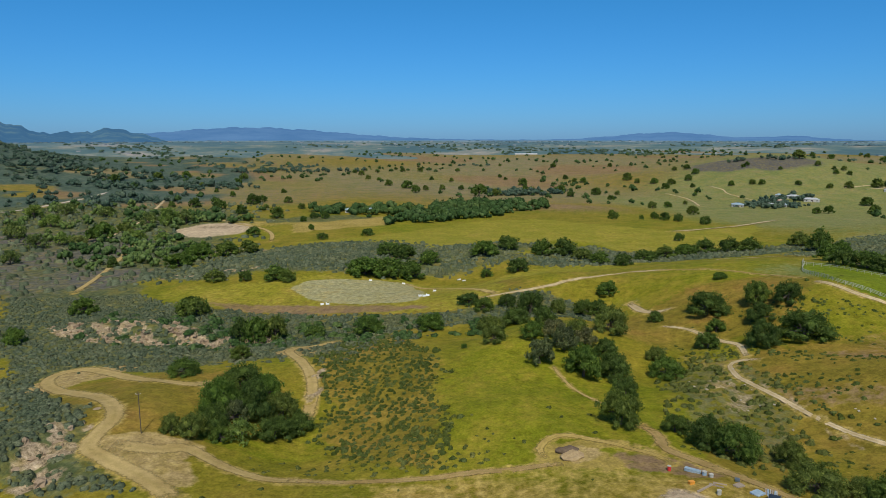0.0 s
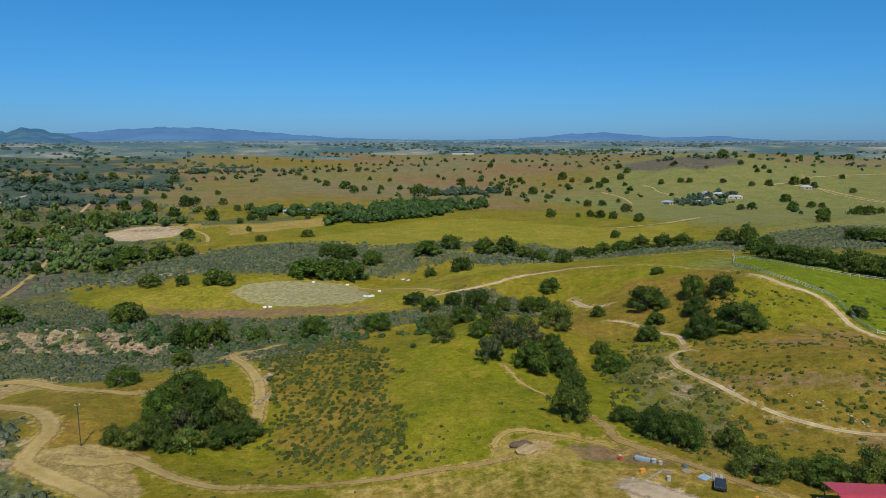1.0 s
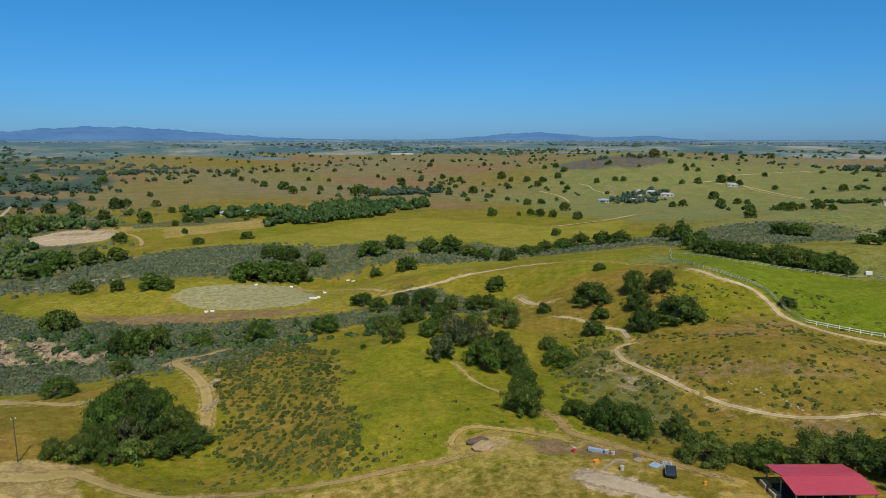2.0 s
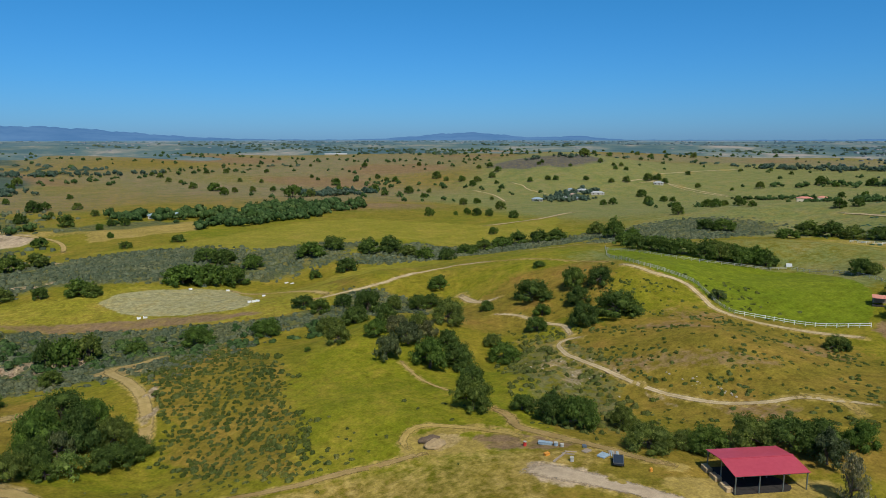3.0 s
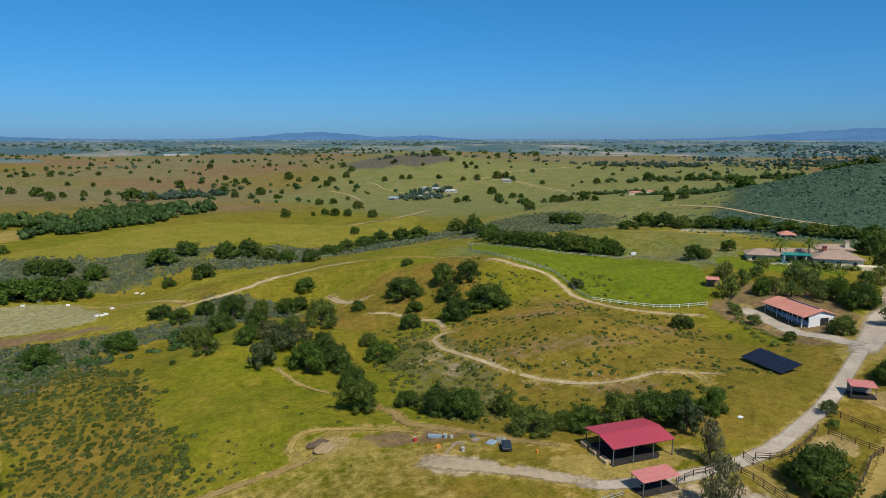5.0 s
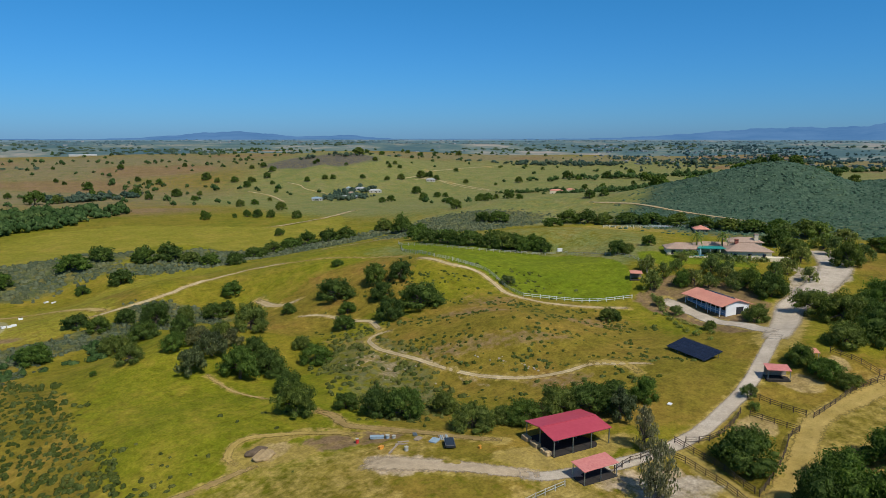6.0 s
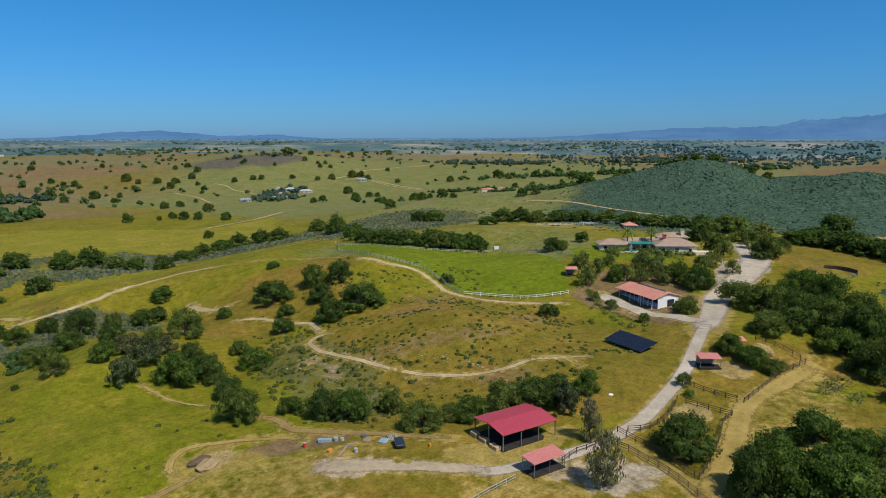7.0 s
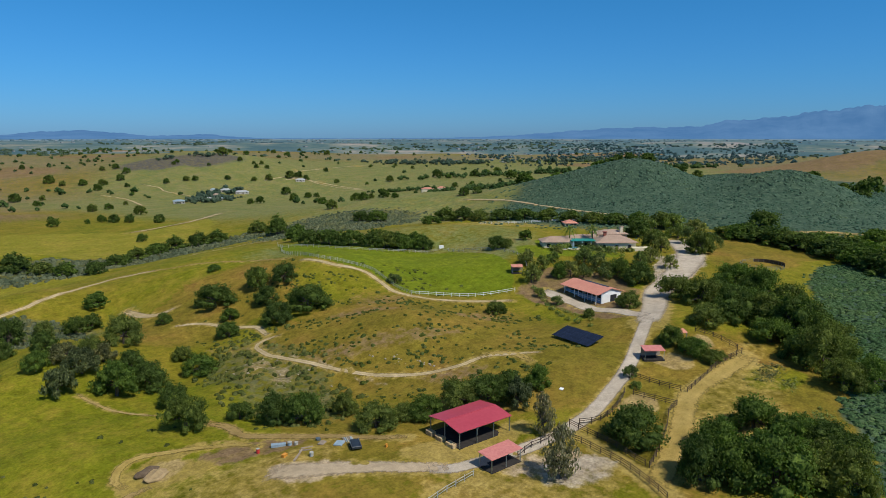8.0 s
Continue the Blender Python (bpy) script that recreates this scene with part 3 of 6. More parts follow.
strip("gravel_drive", [(62, 91), (66, 88), (71, 86), (81, 83), (90, 81), (102, 80), (116, 82), (130, 85), (148, 91), (164, 96)], 4.2, GRAVEL, "pale gravel drive winding up to the house")
strip("gravel_drive", [(159, 94), (178, 101), (199, 110), (214, 112), (231, 114), (247, 118), (271, 130), (294, 143)], (8, 16), GRAVEL, "wide gravel court in front of the house")
strip("gravel_drive", [(165, 97), (170, 108), (171, 119), (176, 134), (179, 145)], 6, GRAVEL, "gravel forecourt of the stable")
strip("dirt_track", [(157, 64), (141, 66), (126, 67), (107, 61), (86, 56)], 5.5, STRAW, "straw-coloured lane between the paddocks")
strip("dirt_track", [(564, 899), (607, 900), (610, 858), (614, 822), (626, 761)], 3, PALE_DIRT, "distant pale dirt road on the plain", lift=0.4, gap=6)
strip("dirt_track", [(383, 972), (393, 938), (389, 907), (403, 850)], 3, PALE_DIRT, "distant pale dirt road to a farm", lift=0.4, gap=6)
strip("dirt_track", [(-275, 712), (-207, 631), (-162, 587), (-144, 554), (-134, 514)], 4, DIRT, "grey dirt road at the field corner", lift=0.4, gap=6)
strip("dirt_track", [(173, 506), (207, 515), (242, 533), (296, 588)], 5, PALE_DIRT, "dirt road below the scrubby slope", lift=0.4, gap=6)
strip("dirt_track", [(348, 332), (347, 289), (342, 240), (336, 190)], 2.2, PALE_DIRT, "dirt road along the field edge", lift=0.4, gap=6)
strip("road", [(-440, 659), (-431, 700), (-428, 747), (-428, 809), (-438, 870)], 6, GRAVEL, "grey road along the western valley", lift=0.4, gap=6)
strip("dirt_track", [(-193, 340), (-206, 391), (-229, 469), (-247, 540)], 4, DIRT, "pale path through the valley brush", lift=0.4, gap=6)
strip("dirt_track", [(345, 110), (360, 95), (373, 77)], 4, DIRT, "dirt road at the foot of the scrub hill")
WAYS = np.array(WAYS)


xs, ys = spread(-190, 330, 2.0, -4950, 4950, 1.055), spread(20, 400, 2.0, -4950, 4950, 1.055)
gx, gy = np.meshgrid(xs, ys)
far = np.hypot(gx, gy)
verts = np.stack([gx, gy, lie(gx, gy)], -1).reshape(-1, 3)
broken = CLIFFS(gx, gy)
verts[:, 2] += ((1.1 * ripple(gx, gy, 2.3, 5.0) + 0.8 * ripple(gx, gy, 1.2, 3.0)) * broken).ravel()
verts[:, 2] += (0.25 * ripple(gx, gy, 6.0) + 0.12 * ripple(gx, gy, 2.6, 2.0)).ravel() * np.clip((far.ravel() - 60) / 100, 0, 1) * step_up(900, 500, far.ravel())
nx, ny = len(xs), len(ys)
i = np.arange(nx * ny).reshape(ny, nx)
quads = np.stack([i[:-1, :-1], i[:-1, 1:], i[1:, 1:], i[1:, :-1]], -1).reshape(-1, 4)
land = bpy.data.meshes.new("ground")
land.vertices.add(len(verts))
land.vertices.foreach_set("co", verts.ravel())
land.loops.add(quads.size)
land.loops.foreach_set("vertex_index", quads.ravel())
land.polygons.add(len(quads))
land.polygons.foreach_set("loop_start", np.arange(0, quads.size, 4))
land.update(calc_edges=True)
land.polygons.foreach_set("use_smooth", np.ones(len(quads), bool))
land.materials.append(MEADOW)
COVER = cover(gx, gy)
# worn dry grass along the ways
verge = np.zeros(gx.shape)
for wx, wy, half in WAYS:
    i0, i1, j0, j1 = *np.searchsorted(ys, (wy - 12, wy + 12)), *np.searchsorted(xs, (wx - 12, wx + 12))
    win = (slice(i0, i1), slice(j0, j1))
    verge[win] = np.maximum(verge[win], np.exp(-(np.maximum(np.hypot(gx[win] - wx, gy[win] - wy) - half * 0.6, 0) / (half * 0.4 + 0.8)) ** 2) * 0.8)
COVER["verge"] = verge
for key, mask in COVER.items():
    land.attributes.new(key, "FLOAT", "POINT").data.foreach_set("value", np.clip(mask, 0, 1).ravel().astype(np.float32))
tagged(new("ground", land), "rolling meadow of olive and golden spring grass", "ground", kind="structure")


def off_ways(x, y):
    """True where no track runs."""
    out = np.ones(len(x), bool)
    for wx, wy, half in WAYS:
        out &= np.hypot(x - wx, y - wy) > half + 1.2
    return out


# ---- trees ----
def cards(rng, centre, radius, count, size, squash=0.8, rough=0.55):
    """Leaf clumps over a rounded lobe: vertices of small tilted leaves."""
    d = rng.normal(size=(count, 3))
    d /= np.linalg.norm(d, axis=1)[:, None]
    p = centre + d * (radius * rng.uniform(0.60, 1.24, (count, 1))) * np.array([1, 1, squash])
    n = d * 0.9 + rng.normal(size=(count, 3)) * rough + np.array([0, 0, 0.35])
    n /= np.linalg.norm(n, axis=1)[:, None]
    a = np.cross(n, rng.normal(size=(count, 3)))
    a /= np.linalg.norm(a, axis=1)[:, None]
    b = np.cross(n, a)
    s = size * rng.uniform(0.6, 1.35, (count, 1))
    tip = n * s * rng.uniform(-0.25, 0.25, (count, 1))
    return np.stack([p - a * s, p - b * s * 0.7 + tip, p + a * s, p + b * s * 0.7 + tip], 1)


def leaf_mesh(name, quads, mat):
    co = np.concatenate(quads).reshape(-1, 3)
    n = len(co) // 4
    me = bpy.data.meshes.new(name)
    me.vertices.add(len(co))
    me.vertices.foreach_set("co", co.ravel())
    me.loops.add(len(co))
    me.loops.foreach_set("vertex_index", np.arange(len(co)))
    me.polygons.add(n)
    me.polygons.foreach_set("loop_start", np.arange(0, len(co), 4))
    me.update(calc_edges=True)
    me.materials.append(mat)
    return me


def crown_lobes(rng, style):
    """Lobes of a crown one metre wide each way and one metre high: centre, radius, and whether dense twigs fill it."""
    out = []
    if style == "gum":
        for k in range(84):
            z = 0.10 + 0.86 * ((k + rng.uniform(0, 1)) / 84)
            r = 0.80 * math.sqrt(max(0.06, 1 - ((z - 0.50) / 0.50) ** 2))
            a = rng.uniform(0, 6.28)
            q = math.sqrt(rng.uniform(0.0, 1))
            out.append((np.array([r * math.cos(a) * q, r * math.sin(a) * q, z]), rng.uniform(0.13, 0.28), k % 9 == 0))
        return out
    n = int(rng.integers(8, 12)) if style == "oak" else 8
    for k in range(n):
        a = k * 2.4 + rng.uniform(-0.6, 0.6)
        q = math.sqrt((k + 0.25) / n) * rng.uniform(0.85, 1.08)
        big = rng.uniform(0.20, 0.40) * (1.0 if style == "oak" else 0.95)
        c = np.array([0.66 * q * math.cos(a), 0.66 * q * math.sin(a), 0.74 - 0.40 * q * q + rng.uniform(-0.10, 0.08)])
        out.append((c, big, True))
        for _ in range(7):
            d = rng.normal(size=3)
            d[2] = abs(d[2]) * 0.9 - 0.15
            d /= np.linalg.norm(d)
            out.append((c + d * np.array([1, 1, 0.7]) * big * rng.uniform(0.75, 1.15), rng.uniform(0.07, 0.17), False))
    for k in range(11 if style == "oak" else 5):
        if rng.uniform() < 0.2:
            continue
        a = k * 0.571 + rng.uniform(-0.3, 0.3)
        q = rng.uniform(0.55, 0.80)
        out.append((np.array([q * math.cos(a), q * math.sin(a), rng.uniform(0.16, 0.34)]), rng.uniform(0.14, 0.28), True))
    return out


def tree_kind(seed, style, mat, leaves, size):
    """Meshes of trunk, limbs and crown, for a tree of radius 1 and height 1."""
    rng = np.random.default_rng(seed)
    lobes = crown_lobes(rng, style)
    quads, core = [], bmesh.new()
    share = leaves / sum(r * r for _, r, _ in lobes)
    tight = 0.28 if style == "gum" else 0.68
    for c, r, dense in lobes:
        quads.append(cards(rng, c, r, max(4, int(share * r * r)), size, tight))
        if not dense:
            continue
        made = bmesh.ops.create_icosphere(core, subdivisions=1, radius=r * (0.5 if style != "oak" else 0.74))["verts"]
        for v in made:
            v.co *= rng.uniform(0.8, 1.12)
            v.co.z *= tight
            v.co += Vector(c)
    core.faces.ensure_lookup_table()
    inner = []
    for f in core.faces:
        vs = [np.array(v.co) for v in f.verts]
        inner.append(np.stack([vs[0], vs[1], vs[2], vs[2]]))
    core.free()
    # thin triangles of the dense inner twigs join the leaves in one crown
    co = np.concatenate([q.reshape(-1, 3) for q in quads])
    n = len(co) // 4
    tri = np.array([t[:3] for t in inner]).reshape(-1, 3)
    me = bpy.data.meshes.new("crown")
    allco = np.concatenate([co, tri])
    me.vertices.add(len(allco))
    me.vertices.foreach_set("co", allco.ravel())
    me.loops.add(len(allco))
    me.loops.foreach_set("vertex_index", np.arange(len(allco)))
    me.polygons.add(n + len(inner))
    me.polygons.foreach_set("loop_start", np.concatenate([np.arange(0, n * 4, 4), n * 4 + np.arange(0, len(tri), 3)]))
    me.update(calc_edges=True)
    me.materials.append(mat)
    wood = bmesh.new()
    lean = Vector((rng.uniform(-0.08, 0.08), rng.uniform(-0.08, 0.08), 0.34))
    bar(wood, (0, 0, -0.06), lean, 0.075, 0.055, 7)
    limbs = []
    for c, r, _ in [b for b in lobes if b[2]][::3]:
        bough = bmesh.new()
        bar(bough, lean - Vector((0, 0, 0.03)), Vector(c), 0.042, 0.012, 5)
        limbs.append(link_mesh("limb", bough, BARK))
    return link_mesh("trunk", wood, BARK), me, limbs


KINDS = {
    "oak": [tree_kind(s, "oak", LEAF, 5600, 0.030) for s in (1, 2, 3, 4, 5, 6)],
    "far_oak": [tree_kind(s, "oak", LEAF, 1700, 0.058) for s in (7, 8, 9, 10)],
    "plain_oak": [tree_kind(s, "oak", LEAF, 420, 0.105) for s in (41, 42, 43, 44)],
    "grey": [tree_kind(s, "oak", GREY_LEAF, 3800, 0.040) for s in (11, 12)],
    "light": [tree_kind(s, "light", LIGHT_LEAF, 1900, 0.046) for s in (21, 22, 23)],
    "gum": [tree_kind(s, "gum", GUM_LEAF, 2900, 0.040) for s in (31, 32)],
}
WORDS = {
    "oak": ("live_oak", "dark green live oak with a broad rounded crown", "tree"),
    "grey": ("pale_oak", "grey-green oak with a pale leafy crown", "tree"),
    "light": ("garden_tree", "light green garden tree with an open crown", "tree"),
    "gum": ("eucalyptus", "tall ragged eucalyptus with thin olive-brown foliage", "tree"),
}


def tree(kind, x, y, r, h, group):
    name, label, category = WORDS[kind]
    if kind == "oak":
        label = "low spreading dark green live oak on the grass" if h < 1.25 * r else ("tall dark green live oak with a full crown" if h > 1.75 * r else label)
        if h < 4:
            name, label, category = "oak_bush", "small dark green oak bush on the grass", "bush"
    ob = thing(name, Matrix.Translation((x, y, ground(x, y) - 0.15)), label, category, group)
    if kind == "oak" and math.hypot(x - 40, y - 40) > 230:
        kind = "far_oak" if math.hypot(x, y) < 480 else "plain_oak"
    wood, crown, limbs = KINDS[kind][random.randrange(len(KINDS[kind]))]
    m = Matrix.Rotation(random.uniform(0, 6.28), 4, "Z") @ Matrix.Diagonal((r * random.uniform(0.92, 1.08), r * random.uniform(0.92, 1.08), h, 1))
    shared("trunk", wood, ob, m)
    for limb in limbs:
        shared("limb", limb, ob, m)
    shared("crown", crown, ob, m)
    return ob


for row in (
    (42, 149, 6.2, 9), (58, 138, 5, 7.7), (62, 131, 5.2, 8.4), (50, 187, 6.6, 8.6), (41, 186, 6.5, 10.3), (48, 168, 4.8, 6.6),
    (17, 211, 4.7, 5.9), (67, 191, 5.5, 6.7), (85, 206, 4.2, 5.7), (35, 260, 6.9, 10.4), (11, 276, 5.1, 5.5), (17, 266, 4.9, 5.8),
    (18, 242, 6.4, 6.4), (47, 265, 4.3, 6.6), (58, 267, 5.1, 7.7), (58, 223, 6.7, 10.3), (72, 284, 5.9, 5.9), (29, 209, 4.2, 6.4),
    (51, 201, 5.6, 6.8), (7, 211, 1.3, 1.9), (28, 246, 5.5, 6.5), (44, 211, 4.8, 6.9), (54, 146, 3.7, 4.7), (64, 269, 4.9, 6.2),
    (27, 270, 4.3, 5.7), (35, 224, 4.6, 6.9), (68, 204, 3.9, 4.7), (72, 129, 4.3, 5.4),
):
    tree("oak", *row, "ravine oaks")

for row in (
    (29, 192, 5.4, 9.1), (38, 202, 5.5, 8.7), (37, 211, 4.8, 6.4), (46, 208, 4.8, 6.4), (96, 95, 4.6, 7.2), (147, 191, 3.2, 4.1),
):
    tree("grey", *row, "sage coloured oaks")

for row in (
    (95, 233, 8.5, 8.5), (79, 241, 3.6, 4.1), (92, 217, 3.8, 5), (110, 228, 5.6, 9.2), (117, 220, 6.1, 7.6), (106, 215, 5.3, 6.5),
    (99, 198, 6, 7.7), (110, 196, 9.1, 9.1), (152, 146, 4.3, 4.7), (112, 264, 3, 3),
):
    tree("oak", *row, "knoll oaks")

for row in (
    (69, 114, 6, 6), (80, 109, 5.3, 5.8), (88, 107, 6.2, 7.6), (95, 103, 6.8, 6.8), (100, 101, 5.5, 5.7), (106, 96, 3.8, 5.8),
    (77, 113, 4, 4),
):
    tree("oak", *row, "barn oaks")

for row in (
    (24, 359, 3.9, 4.8), (41, 359, 6.3, 8.2), (-34, 411, 8.8, 8.8), (-24, 404, 8.7, 8.9), (-8, 391, 7.7, 7.7), (-43, 359, 10.9, 10.9),
    (-31, 365, 11, 11), (-18, 365, 9.5, 10.7), (25, 394, 9.5, 9.5), (40, 405, 7.3, 8.6), (60, 395, 8.6, 8.8), (73, 395, 8.7, 9.6),
    (82, 385, 6.8, 6.8), (98, 357, 6.7, 7.1),
):
    tree("oak", *row, "middle oaks")

for row in (
    (89, 373, 6.6, 6.6), (115, 373, 6.8, 6.8), (130, 385, 7, 7), (145, 393, 7.3, 7.3), (158, 397, 8.3, 8.3), (171, 393, 8.4, 8.4),
    (183, 391, 7.5, 7.5), (164, 457, 4.2, 5.3), (208, 363, 7.6, 12), (164, 269, 6.2, 7.8), (168, 259, 6.8, 7.6), (172, 247, 6.6, 7.9),
    (178, 239, 6.6, 8.4), (189, 237, 6.7, 8.5), (199, 233, 6.7, 8), (267, 337, 7.5, 8), (261, 346, 6.4, 7.4), (212, 391, 7.7, 8.1),
    (169, 288, 7.3, 7.6), (169, 251, 5.8, 6.5), (183, 237, 6.1, 9.5), (193, 235, 6.7, 8), (202, 230, 5.4, 6.6), (198, 327, 6.6, 7.6),
):
    tree("oak", *row, "hedge oaks")

for row in (
    (-65, 150, 3.4, 4.6), (-60, 150, 4.2, 6.4), (-57, 155, 4.6, 8.6), (-43, 161, 5.6, 6.6), (-38, 166, 4.6, 6.0), (-59, 166, 6.4, 10.6), (-51, 170, 6.8, 11.4), (-44, 172, 5.0, 8.2),
    (-58, 185, 7.0, 8.4), (-61, 177, 5.2, 7.4), (-50, 180, 5.2, 9.0), (-54, 152, 3.2, 4.2),
):
    tree("oak", *row, "clump oaks")
tree("light", -50, 155.5, 4.4, 6.4, "clump oaks")
tree("grey", -54, 163, 4.6, 8.4, "clump oaks")

for row in (
    (-114, 294, 8.3, 9.6), (-72, 250, 6.2, 10.9), (-66, 253, 5.8, 10.1), (-79, 251, 4.9, 8.5), (-80, 197, 5.9, 5.9), (-70, 222, 4.3, 5),
    (-165, 297, 7.7, 7.7), (-51, 257, 4.9, 4.9), (-30, 256, 7.1, 7.1), (-5, 250, 6.9, 6.9),
):
    tree("oak", *row, "west oaks")

for row in (
    (-163, 441, 12.1, 12.1), (-150, 455, 10.3, 10.3), (-136, 461, 9.3, 9.3), (-168, 416, 9.7, 9.7), (-88, 345, 7.1, 7.8), (-81, 341, 4.6, 6.7),
    (-123, 353, 6.5, 6.5), (-105, 347, 4.1, 6.1), (-158, 551, 6.4, 7.9), (-170, 255, 5.4, 6.8), (-94, 513, 5.4, 5.4), (-60, 525, 5.9, 5.9),
    (-276, 533, 11.5, 16.4),
):
    tree("oak", *row, "canyon oaks")

for row in (
    (97, 47, 7.8, 10.2), (99, 40, 8.4, 11.1), (106, 53, 5.7, 7.1), (105, 34, 6.8, 9), (119, 50, 6.8, 7.5), (93, 51, 5.4, 9.2),
    (117, 42, 6.1, 7.5), (99, 67, 7.2, 8.2), (105, 30, 6.1, 9), (117, 32, 5.5, 6.5), (120, 37, 5.7, 6.4),
    (108, 38, 5.7, 6.8),
):
    tree("oak", *row, "lower oaks")

for row in (
    (198, 102, 7.3, 9.3), (193, 91, 8.1, 10.7), (180, 76, 8.6, 11.5), (183, 68, 8.7, 11.5), (180, 60, 8.5, 13.1), (164, 49, 7.8, 11.9),
    (222, 91, 9, 9.8), (215, 79, 8.6, 11.6), (204, 68, 8.4, 10.8), (179, 50, 7.5, 9.4), (168, 80, 6.3, 6.3), (164, 53, 7, 8.7),
    (150, 82, 4.3, 5.2), (147, 75, 4.6, 5.6), (147, 70, 3.7, 4.1), (171, 63, 7.1, 8.1), (154, 41, 6.8, 8.1), (159, 36, 6.6, 8),
    (182, 55, 7.8, 10.3), (195, 76, 8, 10.1), (200, 89, 8.3, 9.7), (170, 46, 6.6, 8), (218, 84, 7.7, 8), (195, 60, 7.9, 9.1),
):
    tree("oak", *row, "east oaks")

for row in (
    (177, 109, 4.5, 6), (205, 120, 6.2, 8.9), (193, 147, 4, 7), (163, 116, 2.4, 3), (153, 146, 3.7, 4.2), (258, 139, 6.6, 9.6),
    (255, 117, 5.9, 10.3), (288, 162, 8, 9.5), (210, 191, 5.1, 6.8), (230, 190, 3.5, 5.4), (212, 188, 3.8, 5), (207, 129, 5.6, 8.4),
):
    tree("oak", *row, "homestead trees")

for row in (
    (210, 140, 4.4, 7.4), (224, 129, 3.9, 6.6), (216, 150, 3.6, 6.2), (211, 160, 3.2, 5.6), (183, 153, 4.8, 8.4), (196, 165, 4.7, 7.5), (196, 144, 4.5, 7.2), (227, 118, 3.5, 6.2), (211, 147, 4.7, 7.1), (174, 143, 2.7, 3.6),
    (170, 133, 3, 3.7), (125, 82, 2.2, 3.9), (121, 78, 1.5, 2.2), (195, 157, 3.9, 6.8), (229, 127, 4.3, 7.4), (204, 158, 3.5, 5.5),
    (207, 138, 4.6, 6.9), (203, 132, 4.5, 7.2), (298, 146, 6.9, 8), (284, 135, 5.7, 9.4), (249, 132, 4.6, 8), (199, 140, 3.8, 6),
    (301, 165, 7.7, 10), (310, 142, 7.1, 9.4), (319, 158, 8, 9.1), (276, 120, 4.9, 8), (257, 122, 4.4, 7.6), (180, 114, 2.4, 3.5),
):
    tree("light", *row, "garden trees")

for row in (
    (-265, 598, 11.2, 15.4), (-253, 613, 12.5, 17.7), (-240, 618, 10.2, 14.6), (-248, 537, 8.6, 9.9), (-225, 531, 8.4, 8.6), (-310, 501, 10.1, 12.7),
    (-298, 516, 9.2, 12), (-281, 508, 8.4, 10.7), (-348, 538, 10.9, 15), (-350, 591, 10.5, 12.8), (-291, 441, 7.7, 10.6), (-331, 654, 10.6, 11.3),
    (-374, 661, 12.9, 12.9), (-392, 636, 12.7, 13.9),
):
    tree("light", *row, "valley trees")

for x, y, r in (
    (-240, 713, 8.9), (-206, 679, 7.2), (-163, 650, 8.5), (-216, 758, 10), (-210, 773, 6.8), (-179, 772, 6), (-152, 715, 5), (-296, 726, 4.7),
    (-271, 726, 7.9), (-114, 573, 3.5), (-125, 643, 4.4), (-114, 641, 5.5), (-131, 623, 3.8), (-189, 710, 4.4), (-212, 888, 4.6), (-311, 1017, 6.3),
    (-350, 969, 5.2), (-479, 974, 11), (-451, 1059, 9.8), (-425, 1109, 9.1), (-324, 1089, 9.6), (-264, 837, 5.2), (-302, 890, 4), (-214, 425, 4.9),
    (-274, 569, 8.1),
):
    tree("oak", x, y, r, 1.2 * r + 1, "field corner oaks")

for x, y, r in (
    (-52, 989, 10.1), (-83, 1026, 7), (-38, 926, 8.6), (-25, 966, 5.7), (-1, 981, 5.8), (27, 986, 5.9), (48, 894, 12.9), (72, 899, 7.6),
    (126, 1060, 9), (122, 994, 5.9), (126, 951, 8.1), (139, 934, 4.8), (166, 951, 9.8), (173, 903, 6.2), (212, 926, 8.1), (215, 854, 5.2),
    (241, 922, 4.8), (294, 1070, 9.4), (301, 1037, 5.5), (322, 1021, 7.3), (212, 1080, 5.6), (224, 1069, 6.5), (204, 1116, 5.8), (209, 1274, 7.7),
    (308, 1241, 5.4), (113, 1332, 4.5), (98, 1154, 4.9), (105, 1124, 3.8), (-76, 1262, 6.4), (-43, 1258, 6.4), (27, 1249, 5.3),
):
    tree("oak", x, y, r, 1.2 * r + 1, "oaks of the brown plain")

for x, y, r in (
    (-145, 1193, 7.1), (-125, 1122, 5.7), (-163, 1236, 5.3), (-147, 1280, 4.4), (-105, 1097, 4.7), (-91, 1297, 4.4), (-19, 1120, 4.7), (14, 1104, 4.7),
):
    tree("oak", x, y, r, 1.2 * r + 1, "oaks of the brown plain")

for x, y, r in (
    (156, 609, 6.4), (181, 605, 2.7), (194, 608, 4.9), (199, 596, 5.3), (207, 583, 5.2), (220, 555, 5.6), (386, 1118, 5), (404, 1112, 7),
    (400, 1061, 6.7), (374, 1020, 7.4), (362, 969, 4.4), (477, 1053, 4.9), (468, 1047, 3.9), (503, 1000, 3.8), (568, 1072, 11.3), (783, 1426, 6.9),
    (565, 1012, 5.9), (769, 1334, 7.8), (569, 970, 4.8), (579, 993, 3.9), (593, 992, 4.9), (587, 967, 4.8), (877, 1391, 7), (769, 1207, 4.9),
    (841, 1282, 7.8), (989, 1447, 5.9), (954, 1287, 9.5), (694, 952, 5),
):
    tree("oak", x, y, r, 1.2 * r + 1, "oaks of the far hill")

